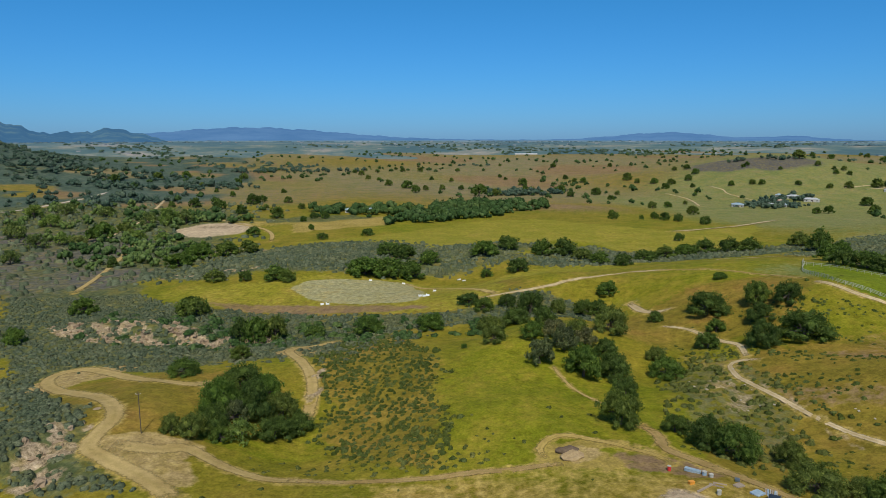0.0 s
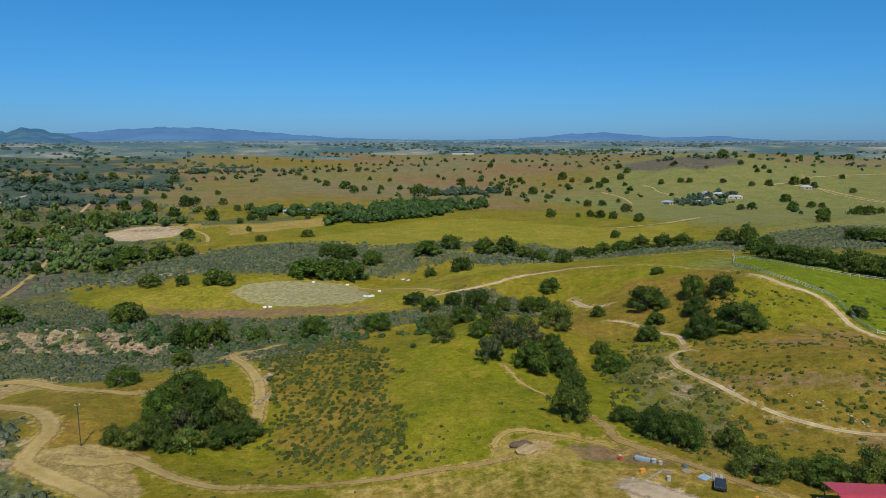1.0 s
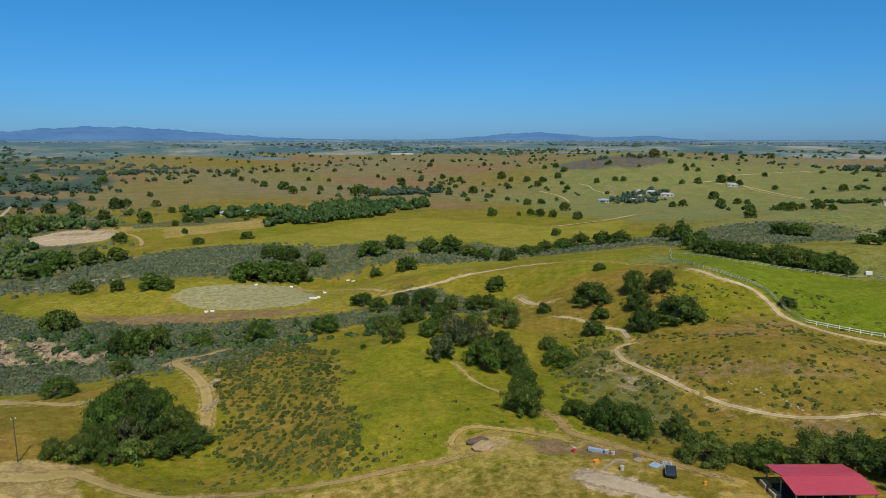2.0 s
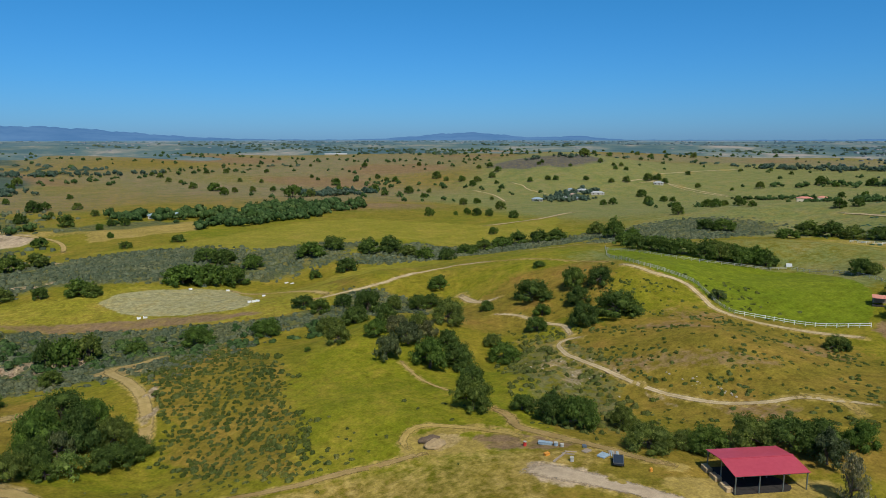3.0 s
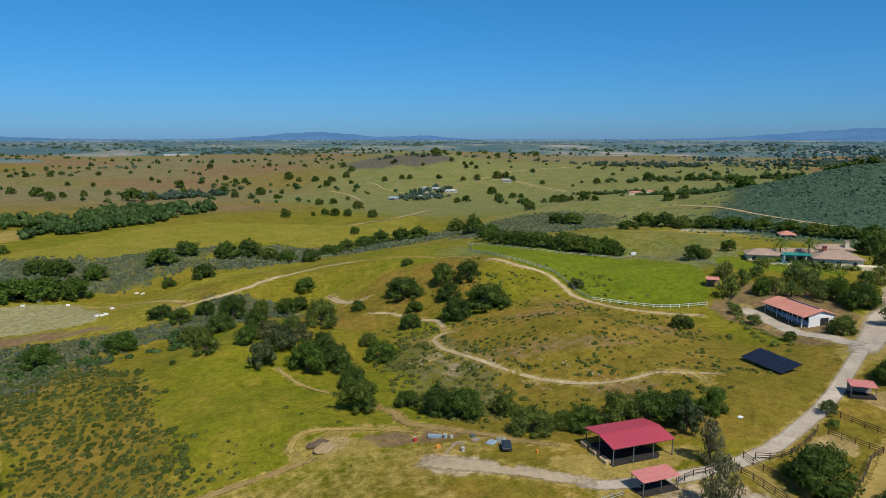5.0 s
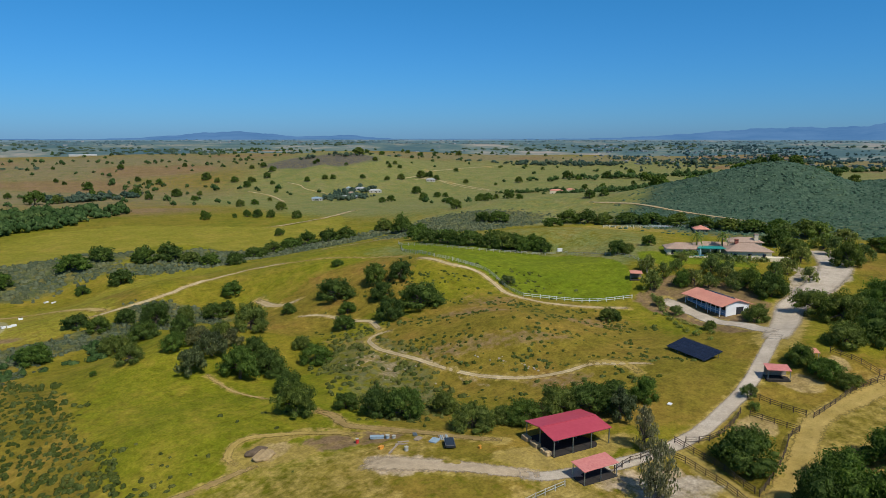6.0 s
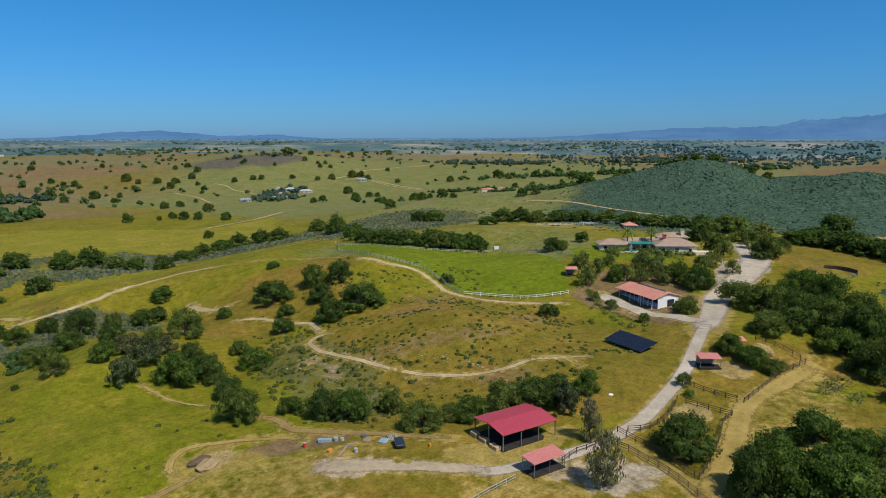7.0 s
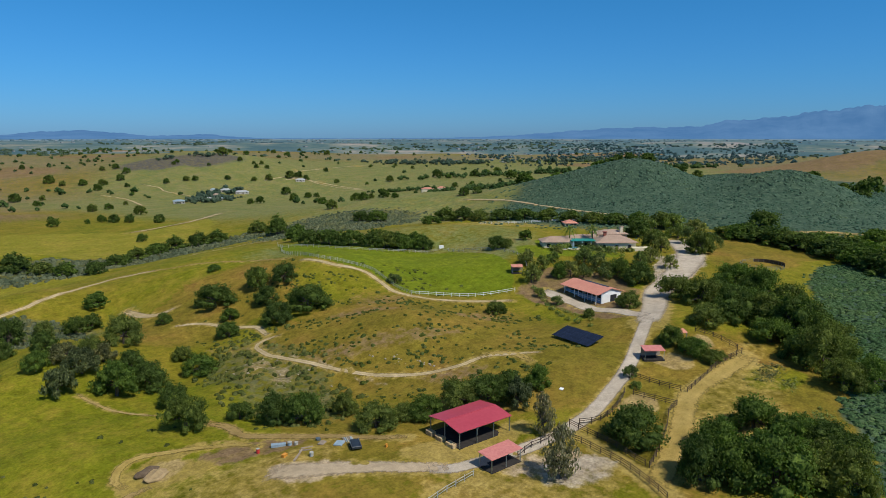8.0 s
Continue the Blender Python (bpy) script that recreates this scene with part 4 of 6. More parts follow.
for x, y, r in (
    (343, 1005, 7.2), (328, 1029, 4.6), (323, 970, 6.9), (341, 902, 4.1), (412, 955, 6.2), (441, 952, 5.3), (452, 947, 5.3), (526, 908, 5.3),
    (494, 929, 5.3), (551, 907, 7.2), (591, 910, 9.2), (608, 910, 8.3), (610, 893, 6.4), (640, 853, 5.4), (519, 815, 8.2), (231, 733, 5.9),
    (254, 752, 5.4), (291, 800, 3.6), (248, 658, 6.6), (457, 648, 6.7), (288, 411, 5.1), (329, 432, 5.1), (328, 421, 4.5), (410, 728, 5.7),
    (426, 733, 7.2), (479, 740, 6), (337, 422, 3.2),
):
    tree("oak", x, y, r, 1.2 * r + 1, "oaks round the far farm")

for x, y, r in (
    (532, 761, 4.7), (337, 407, 5.4), (336, 393, 3.1), (712, 807, 8.2), (643, 858, 3.6), (665, 809, 3.5), (825, 985, 4.4), (886, 979, 4.5),
    (881, 926, 4.3), (803, 786, 10.5), (800, 758, 5.6), (701, 656, 6.5), (360, 342, 5), (368, 335, 4.2), (724, 643, 5.7), (791, 643, 4.3),
    (849, 743, 9.6), (868, 734, 8.7), (923, 753, 8.1), (842, 660, 10.9), (834, 626, 9.7), (723, 532, 7.6), (500, 768, 6.2), (522, 767, 5.5),
    (552, 689, 4.5),
):
    tree("oak", x, y, r, 1.2 * r + 1, "oaks of the eastern fields")

for row in (
    (89, 83, 2.7, 9.8), (77, 71, 4.1, 10.6),
):
    tree("gum", *row, "eucalyptus")

for x, y, r, h in (
    (267, 287, 5.2, 5.5), (291, 296, 7.3, 7.8), (290, 281, 7.1, 8.3), (291, 268, 6.3, 6.3), (299, 257, 7, 7), (304, 244, 6.9, 6.9),
    (307, 229, 6.8, 6.8), (309, 215, 6.7, 6.7), (312, 202, 6.6, 6.6), (316, 190, 6.6, 6.6), (319, 178, 6.5, 7), (320, 165, 7.1, 8.1),
    (317, 122, 7.7, 8.1), (318, 112, 7.6, 8), (353, 123, 7.1, 8.5), (314, 98, 7.5, 7.8), (317, 87, 8.4, 8.9), (313, 75, 8.8, 8.8),
    (310, 92, 8.2, 8.7), (302, 78, 8.6, 8.9), (293, 64, 9.7, 9.7), (285, 56, 9.4, 9.4), (314, 104, 7.5, 8.5), (317, 117, 7.6, 8.1),
    (321, 131, 4.7, 5),
):
    tree("oak", x, y, 1.3 * r, 1.05 * h, "field oaks")

for row in (
    (697, 528, 18.9, 18.9), (467, 326, 11.4, 11.4), (462, 285, 9.5, 10.8), (467, 274, 9.5, 10.9), (472, 263, 7.1, 9.1), (477, 251, 7.1, 8.2),
    (501, 220, 4.8, 6.4), (596, 211, 5.5, 6.3), (639, 172, 9.8, 11.1), (561, 120, 10.1, 11.3), (488, 116, 5.3, 6.6), (610, 122, 13.7, 13.7),
    (492, 228, 3.8, 5.5), (630, 188, 5.7, 5.7), (343, 69, 9.5, 9.5),
):
    tree("oak", *row, "scrub hill oaks")



# ---- scrub, woods and distance ----
def scatter(rng, count, x0, x1, y0, y1, keep):
    """Random places in a stretch of land, kept where the chance that keep gives allows."""
    x, y = rng.uniform(x0, x1, count), rng.uniform(y0, y1, count)
    k = rng.uniform(0, 1, count) < keep(x, y)
    x, y = x[k], y[k]
    k = off_ways(x, y)
    return x[k], y[k]


def clumps(name, rng, x, y, size, tall, leaves, mat, label, leaf=0.3, lobes=1, sink=0.1):
    """Many low leafy clumps in one mesh; size and tall: ranges in metres."""
    out = []
    z = lie(x, y)
    for px, py, pz in zip(x, y, z):
        r, h = rng.uniform(*size), rng.uniform(*tall)
        for k in range(lobes):
            off = rng.normal(size=2) * r * (0.55 if lobes > 1 else 0)
            rr = r * (rng.uniform(0.45, 0.75) if lobes > 1 else 1)
            q = cards(rng, np.zeros(3), 1.0, max(5, leaves // lobes), leaf, 1.0, 0.3)
            q = np.where((q[..., 2:3] < -0.05), q * np.array([1, 1, 0.25]), q)
            high = rr * rng.uniform(0.7, 1.0) if lobes > 1 else h
            q = q * np.array([rr, rr * rng.uniform(0.75, 1.2), high]) + np.array([px + off[0], py + off[1], pz - sink + (max(h - high, 0.3 * h) * rng.uniform(0.45, 1.0) if lobes > 1 else 0)])
            out.append(q)
    if not out:
        return None
    return tagged(new(name, leaf_mesh(name, out, mat)), label, "shrubs" if "oak" not in name and "wood" not in name else "trees", kind="stuff")


def low_z(x, y):
    """Height of the hazy lowland, which comes up through the plain along an uneven line."""
    d = np.hypot(x, y)
    return lie(x, y) - 5 + 15 * step_up(1400, 2200, d) + 3.5 * ripple(x, y, 120, 3) * step_up(4000, 2600, d)


def top_of_land(x, y):
    return np.maximum(lie(x, y), low_z(x, y))


def domes(name, rng, x, y, size, tall, mat, label, lobes=1, sides=7, rings=(-12, 24, 58), sink=0.1, sprigs=0, smooth=True, base=None):
    """Many rounded bushes or far crowns in one mesh: uneven domes, with lobes of their own where they are large."""
    n = len(x) * lobes
    r, h = np.repeat(rng.uniform(*size, len(x)), lobes), np.repeat(rng.uniform(*tall, len(x)), lobes)
    cx, cy, cz = np.repeat(x, lobes), np.repeat(y, lobes), np.repeat((base or lie)(x, y), lobes) - sink
    if lobes > 1:
        cx, cy = cx + rng.normal(size=n) * r * 0.42, cy + rng.normal(size=n) * r * 0.42
        r = r * rng.uniform(0.5, 0.8, n)
        cz = cz + h * rng.uniform(0.12, 0.45, n)
        h = h * rng.uniform(0.4, 0.55, n)
    a = np.arange(sides) * 2 * np.pi / sides
    shape = [(math.cos(radians(e)) * math.cos(t), math.cos(radians(e)) * math.sin(t), math.sin(radians(e))) for j, e in enumerate(rings) for t in a + j * np.pi / sides] + [(0, 0, 1)]
    k = len(shape)
    co = np.array(shape)[None] * rng.uniform(0.78, 1.18, (n, k, 1))
    turn = rng.uniform(0, 6.28, n)[:, None]
    long = rng.uniform(0.8, 1.35, n)[:, None]
    u, v = co[..., 0] * r[:, None] * long, co[..., 1] * r[:, None] / long
    co = np.stack([u * np.cos(turn) - v * np.sin(turn) + cx[:, None], u * np.sin(turn) + v * np.cos(turn) + cy[:, None], co[..., 2] * h[:, None] + cz[:, None]], -1)
    tris = []
    for j in range(len(rings) - 1):
        for i in range(sides):
            p, q = j * sides + i, j * sides + (i + 1) % sides
            tris += [(p, q, q + sides), (p, q + sides, p + sides)]
    last = (len(rings) - 1) * sides
    tris += [(last + i, last + (i + 1) % sides, k - 1) for i in range(sides)]
    idx = (np.array(tris)[None] + (np.arange(n) * k)[:, None, None]).reshape(-1)
    co = co.reshape(-1, 3)
    if sprigs:
        # loose leafy sprigs break the outline
        m = n * sprigs
        d = rng.normal(size=(m, 3))
        d[:, 2] = np.abs(d[:, 2]) * 0.8
        d /= np.linalg.norm(d, axis=1)[:, None]
        rr, hh = np.repeat(r, sprigs), np.repeat(h, sprigs)
        p = np.stack([np.repeat(cx, sprigs), np.repeat(cy, sprigs), np.repeat(cz, sprigs)], 1) + d * np.stack([rr, rr, hh], 1) * rng.uniform(0.8, 1.2, (m, 1))
        nn = d + rng.normal(size=(m, 3)) * 0.25 + np.array([0, -0.15, 0.5])
        nn /= np.linalg.norm(nn, axis=1)[:, None]
        s1 = np.cross(nn, rng.normal(size=(m, 3)))
        s1 /= np.linalg.norm(s1, axis=1)[:, None]
        s2 = np.cross(nn, s1)
        w = (rr * rng.uniform(0.22, 0.46, m))[:, None]
        tri = np.stack([p - s1 * w - s2 * w * 0.6, p + s1 * w - s2 * w * 0.6, p + s2 * w], 1)
        idx = np.concatenate([idx, len(co) + np.arange(m * 3)])
        co = np.concatenate([co, tri.reshape(-1, 3)])
    me = bpy.data.meshes.new(name)
    me.vertices.add(len(co))
    me.vertices.foreach_set("co", co.ravel())
    me.loops.add(len(idx))
    me.loops.foreach_set("vertex_index", idx)
    me.polygons.add(len(idx) // 3)
    me.polygons.foreach_set("loop_start", np.arange(0, len(idx), 3))
    me.update(calc_edges=True)
    me.polygons.foreach_set("use_smooth", np.full(len(idx) // 3, smooth))
    me.materials.append(mat)
    return tagged(new(name, me), label, "trees" if "wood" in name or "oak" in name else "shrubs", kind="stuff")


def far_template(rng):
    """Corners and triangles of one small distant tree, a metre wide each way and a metre high."""
    ball = bmesh.new()
    bmesh.ops.create_icosphere(ball, subdivisions=1, radius=1)
    bv, bf = np.array([v.co[:] for v in ball.verts]), np.array([[v.index for v in f.verts] for f in ball.faces])
    ball.free()
    co, tri, n = [], [], 0
    count = int(rng.integers(4, 7))
    for k in range(count):
        a, q = k * 2.4 + rng.uniform(-0.5, 0.5), math.sqrt((k + 0.2) / count)
        c, r = np.array([0.62 * q * math.cos(a), 0.62 * q * math.sin(a), 0.60 - 0.30 * q + rng.uniform(-0.1, 0.08)]), rng.uniform(0.28, 0.48)
        co.append(bv * r * rng.uniform(0.75, 1.12, (len(bv), 1)) * np.array([1, 1, 0.62]) + c)
        tri.append(bf + n)
        n += len(bv)
        leaf = cards(rng, c, r, 9, 0.12, 0.68).reshape(-1, 3)
        co.append(leaf)
        at = n + np.arange(0, len(leaf), 4)
        tri += [np.stack([at, at + 1, at + 2], 1), np.stack([at, at + 2, at + 3], 1)]
        n += len(leaf)
    stem = np.array([(0.06, 0, -0.1), (-0.03, 0.05, -0.1), (-0.03, -0.05, -0.1), (0, 0, 0.6)])
    co.append(stem)
    tri.append(np.array([(0, 1, 3), (1, 2, 3), (2, 0, 3)]) + n)
    return np.concatenate(co), np.concatenate(tri)


def far_trees(name, rng, x, y, size, mat, label, base=None):
    """Many distant trees joined in one mesh; size: range of the crown's radius in metres."""
    kinds = [far_template(rng) for _ in range(6)]
    pick, turn = rng.integers(0, 6, len(x)), rng.uniform(0, 6.28, len(x))
    r = rng.uniform(*size, len(x))
    h = r * rng.uniform(1.15, 1.7, len(x)) + 0.8
    z = (base or lie)(x, y) - 0.2
    co, idx, n = [], [], 0
    for k, (kc, kt) in enumerate(kinds):
        w = np.nonzero(pick == k)[0]
        c, s = np.cos(turn[w])[:, None], np.sin(turn[w])[:, None]
        u, v, up = kc[None, :, 0] * r[w, None], kc[None, :, 1] * r[w, None], kc[None, :, 2] * h[w, None]
        co.append(np.stack([u * c - v * s + x[w, None], u * s + v * c + y[w, None], up + z[w, None]], -1).reshape(-1, 3))
        idx.append((kt[None] + (np.arange(len(w)) * len(kc))[:, None, None]).reshape(-1) + n)
        n += len(w) * len(kc)
    co, idx = np.concatenate(co), np.concatenate(idx)
    me = bpy.data.meshes.new(name)
    me.vertices.add(len(co))
    me.vertices.foreach_set("co", co.ravel())
    me.loops.add(len(idx))
    me.loops.foreach_set("vertex_index", idx)
    me.polygons.add(len(idx) // 3)
    me.polygons.foreach_set("loop_start", np.arange(0, len(idx), 3))
    me.update(calc_edges=True)
    me.materials.append(mat)
    return tagged(new(name, me), label, "trees", kind="stuff")


def jittered(rng, x0, x1, y0, y1, gap, turn, keep):
    """Places in loose rows at a bearing, about gap metres apart."""
    w = max(x1 - x0, y1 - y0)
    u, v = np.meshgrid(np.arange(-w, w, gap), np.arange(-w, w, gap * 1.25))
    u, v = u + rng.normal(size=u.shape) * gap * 0.28, v + rng.normal(size=v.shape) * gap * 0.16
    c, s = math.cos(radians(turn)), math.sin(radians(turn))
    x, y = ((x0 + x1) / 2 + u * c - v * s).ravel(), ((y0 + y1) / 2 + u * s + v * c).ravel()
    k = (x > x0) & (x < x1) & (y > y0) & (y < y1)
    x, y = x[k], y[k]
    k = (rng.uniform(0, 1, len(x)) < keep(x, y)) & off_ways(x, y)
    return x[k], y[k]


SLOPE_BRUSH = bush_material("slope_brush", (0.045, 0.061, 0.013), (0.064, 0.082, 0.020), (0.099, 0.117, 0.039), 0.12, 3.0)
CANYON_LEAF = bush_material("canyon_sage", (0.060, 0.076, 0.044), (0.084, 0.102, 0.062), (0.126, 0.142, 0.088), 0.05)
WOODS_LEAF = bush_material("woods_leaves", (0.028, 0.056, 0.017), (0.044, 0.080, 0.026), (0.080, 0.122, 0.044), 0.02, 0.9)
# far crowns are blued in their own colour to stand in for haze
HAZED_LEAF = bush_material("hazed_leaves", (0.040, 0.070, 0.050), (0.056, 0.088, 0.064), (0.082, 0.114, 0.082), 0.01, 0.5)
# sage green with some extra blue for the haze before the hill
HILL_LEAF = bush_material("hill_sage", (0.044, 0.088, 0.062), (0.060, 0.108, 0.076), (0.082, 0.130, 0.092), 0.03, 1.6)
SLOPE_LEAF = bush_material("slope_sage", (0.044, 0.088, 0.036), (0.060, 0.110, 0.048), (0.088, 0.138, 0.064), 0.06, 2.2)
PALE_BANK = simple("eroded_bank", (0.20, 0.140, 0.080), (0.37, 0.275, 0.175), 0.9, 0.95, bump=0.1)
rng = np.random.default_rng(7)

# rows of sagebrush on the slope beside the dirt track
x, y = jittered(rng, -48, 10, 126, 254, 1.45, -24, lambda x, y: inside(x, y, SHRUBBY, 3.0, 3.0) * (0.66 + 0.34 * ripple(x, y, 5, 2)))
domes("hillside_sagebrush", rng, x, y, (0.4, 1.0), (0.45, 0.95), SLOPE_BRUSH, "low grey-green sagebrush dotted over the slope", sides=7, rings=(-12, 24, 58), sprigs=16)
# sage scrub of the western canyon
x, y = scatter(rng, 27000, -260, 60, 110, 330, lambda x, y: np.maximum.reduce([spot(x, y, -110, 265, 95, 45, -15), spot(x, y, -10, 270, 80, 20), spot(x, y, -160, 150, 85, 70, 20) * inside(x, y, CANYON, 4, 4), inside(x, y, CANYON, 4, 4)]) * (1 - CLIFFS(x, y) * 0.85) * (1 - inside(x, y, ARENA_FIELD, 2.0, 1.5)) * 0.9)
domes("canyon_scrub", rng, x, y, (0.5, 1.4), (0.4, 1.2), CANYON_LEAF, "grey-green sage scrub covering the canyon slopes", sides=6, rings=(-12, 40), sprigs=6)
x, y = scatter(rng, 900, -150, 30, 235, 300, lambda x, y: spot(x, y, -60, 258, 95, 26, -12) * 0.25 * (1 - inside(x, y, ARENA_FIELD, 2.0, 1.5)))
domes("canyon_bush", rng, x, y, (1.2, 2.6), (1.4, 2.8), WOODS_LEAF, "dark green bushes along the canyon bank", lobes=3, sprigs=10)
x, y = scatter(rng, 6000, -170, 0, 105, 290, lambda x, y: CLIFFS(x, y) * 0.55)
domes("eroded_rock", rng, x, y, (0.35, 1.5), (0.4, 1.5), PALE_BANK, "broken pale rock and earth of the eroded banks", sides=5, rings=(-10, 40), smooth=False)
x, y = scatter(rng, 13000, -260, 230, 345, 490, lambda x, y: np.maximum.reduce([spot(x, y, -60, 395, 130, 35, 5), spot(x, y, -85, 430, 75, 60) * (y > 352), spot(x, y, 130, 385, 90, 24)]) * (0.4 + 0.6 * (ripple(x, y, 14, 2) > -0.3)))
domes("valley_scrub", rng, x, y, (0.6, 2.2), (0.5, 1.7), CANYON_LEAF, "grey-green sage scrub in the shallow valley", sides=6, rings=(-10, 42))
x, y = scatter(rng, 3600, 180, 320, 300, 420, lambda x, y: spot(x, y, 250, 350, 60, 40))
domes("bank_scrub", rng, x, y, (0.6, 1.7), (0.5, 1.2), CANYON_LEAF, "grey-green sage scrub on the bank beyond the paddock", sides=6, rings=(-10, 42))
x, y = scatter(rng, 13000, 95, 310, 0, 88, lambda x, y: inside(x, y, EAST_SLOPE, 3, 3))
domes("slope_scrub", rng, x, y, (0.5, 1.5), (0.3, 0.75), SLOPE_LEAF, "green sage scrub on the steep eastern slope", sides=6, rings=(-12, 40), sprigs=8)
x, y = scatter(rng, 1500, 50, 100, 110, 215, lambda x, y: spot(x, y, 74, 165, 16, 45, -10) * 0.55 * (1 - CLIFFS(x, y)))
domes("gully_scrub", rng, x, y, (0.4, 1.3), (0.4, 1.1), BRUSH_LEAF, "grey-green scrub in the gully under the knoll", sprigs=6)
x, y = scatter(rng, 2900, 76, 165, 100, 240, lambda x, y: spot(x, y, 118, 165, 44, 66) * (0.12 + 0.85 * (ripple(x, y, 9, 4) > 0.12)))
domes("knoll_sagebrush", rng, x, y, (0.3, 0.95), (0.25, 0.7), SLOPE_BRUSH, "scattered small sagebrush on the golden knoll", sides=6, rings=(-12, 40), sprigs=6)
x, y = scatter(rng, 24000, 270, 860, 60, 400, lambda x, y: np.maximum.reduce([spot(x, y, 480, 230, 190, 110, 10), spot(x, y, 700, 180, 200, 120), spot(x, y, 480, 130, 150, 50, -12), spot(x, y, 430, 120, 100, 60)]) * (np.hypot(x, y) < 860))
domes("hill_scrub", rng, x, y, (0.6, 1.6), (0.35, 0.9), HILL_LEAF, "dense grey-green chaparral over the rounded hill", sides=5, rings=(-10, 42))
x, y = scatter(rng, 600, -60, 60, 118, 160, lambda x, y: spot(x, y, -15, 138, 35, 9) + 0.06)
domes("lower_sagebrush", rng, x, y, (0.3, 0.8), (0.2, 0.5), BRUSH_LEAF, "sparse pale sagebrush at the foot of the green hill", sprigs=7)

# oaks dotted over the plain, too many to count
x, y = scatter(rng, 4200, -700, 1500, 640, 1800, lambda x, y: (0.06 + 0.34 * (ripple(x, y, 130, 3) > 0.2)) * (np.abs(np.arctan2(x, y) - 0.35) < 1.05) * (0.35 + 0.65 * step_up(780, 1150, np.hypot(x, y))) * (1 - 0.6 * spot(x, y, 900, 650, 450, 450)) * (1 - spot(x, y, 480, 1000, 150, 120) * 0.8))
far_trees("plain_oaks", rng, x, y, (2.6, 6.4), WOODS_LEAF, "scattered dark oaks dotted over the brown plain")
# belts of wood
for cx, cy, rx, ry, turn, n, big in ((-55, 680, 90, 30, -4, 110, 8), (5, 630, 80, 26, 28, 80, 8), (60, 720, 75, 50, 25, 120, 8), (-250, 640, 70, 28, -10, 50, 7), (-235, 500, 50, 60, 10, 40, 6), (-420, 780, 150, 80, 0, 60, 7), (-400, 950, 160, 60, 10, 70, 8), (-560, 1080, 200, 90, 0, 110, 8),
                                   (395, 800, 62, 26, 25, 50, 6), (440, 860, 50, 20, 25, 40, 6), (700, 590, 110, 24, -30, 80, 7), (860, 720, 160, 18, -35, 46, 7), (1000, 640, 200, 24, -35, 60, 8), (640, 480, 70, 16, -40, 40, 6), (650, 705, 60, 9, -42, 50, 5), (110, 930, 75, 24, 25, 50, 8), (-300, 1250, 160, 30, 5, 70, 7),
                                   (1250, 760, 220, 40, -50, 80, 9), (980, 980, 130, 26, -40, 70, 8), (1180, 560, 150, 30, -60, 70, 8), (520, 1085, 70, 16, -25, 20, 6)):
    c, s = math.cos(radians(turn)), math.sin(radians(turn))
    u, v = rng.uniform(-1, 1, n * 2), rng.uniform(-1, 1, n * 2)
    k = np.hypot(u, v) < 0.85 + 0.15 * np.sin(9 * np.arctan2(v, u))
    u, v = u[k][:n] * rx, v[k][:n] * ry
    far_trees("wood_belt", rng, cx + u * c - v * s, cy + u * s + v * c, (big * 0.35, big * 1.1), WOODS_LEAF if cy < 740 else HAZED_LEAF, "belt of dark green oak wood across the plain")
VALLEY_LEAF = bush_material("willow_leaves", (0.060, 0.096, 0.026), (0.090, 0.134, 0.040), (0.130, 0.172, 0.060), 0.03, 0.9)
x, y = scatter(rng, 900, -460, -150, 400, 740, lambda x, y: np.maximum.reduce([spot(x, y, -235, 600, 50, 40), spot(x, y, -215, 520, 48, 40), spot(x, y, -205, 450, 38, 46), spot(x, y, -330, 560, 70, 60) * 0.7, spot(x, y, -370, 680, 60, 60) * 0.6]) * (1 - spot(x, y, -203, 575, 42, 60)) * 0.5)
far_trees("willow_thicket", rng, x, y, (2.6, 6.5), VALLEY_LEAF, "light green willow thicket of the western valley")
# brush of the western valley
x, y = scatter(rng, 4500, -560, -120, 300, 760, lambda x, y: spot(x, y, -350, 500, 200, 260) * (0.3 + 0.6 * (ripple(x, y, 30, 2) > -0.1)) * (1 - spot(x, y, -203, 583, 38, 50)))
domes("valley_brush", rng, x, y, (1.2, 3.6), (1.0, 3.2), CANYON_LEAF, "grey-green brush filling the western valley", sides=6, rings=(-10, 42))
# woods on the steep western hill
x, y = scatter(rng, 2600, -1250, -520, 780, 1400, lambda x, y: spot(x, y, -900, 1060, 330, 290) * (0.3 + 0.7 * (ripple(x, y, 60, 2) > -0.15)))
domes("hill_woods", rng, x, y, (3.5, 7), (4, 8), HAZED_LEAF, "dark green oak woods over the steep western hill", lobes=2, sides=6, sprigs=5, smooth=False)
# woods at the far side of the plain
a, d = rng.uniform(-0.75, 1.55, 2800), 1350 + 750 * rng.uniform(0, 1, 2800) ** 0.9
x, y = d * np.sin(a), d * np.cos(a)
k = ripple(x, y, 200, 5) + 0.5 * ripple(x, y, 70, 2) > 0.35
domes("distant_woods", rng, x[k], y[k], (4, 9), (4, 8), HAZED_LEAF, "woods at the far side of the plain, blued as by haze", lobes=2, sides=6, base=top_of_land)

# tree-lined streets and orchards of the lowland, paled to blue in colour for haze
a, d = rng.uniform(-0.7, 1.55, 3400), 2000 + 1100 * rng.uniform(0, 1, 3400)
x, y = d * np.sin(a), d * np.cos(a)
k = ripple(x, y, 240, 2) + 0.6 * ripple(x, y, 90, 4) > 0.15
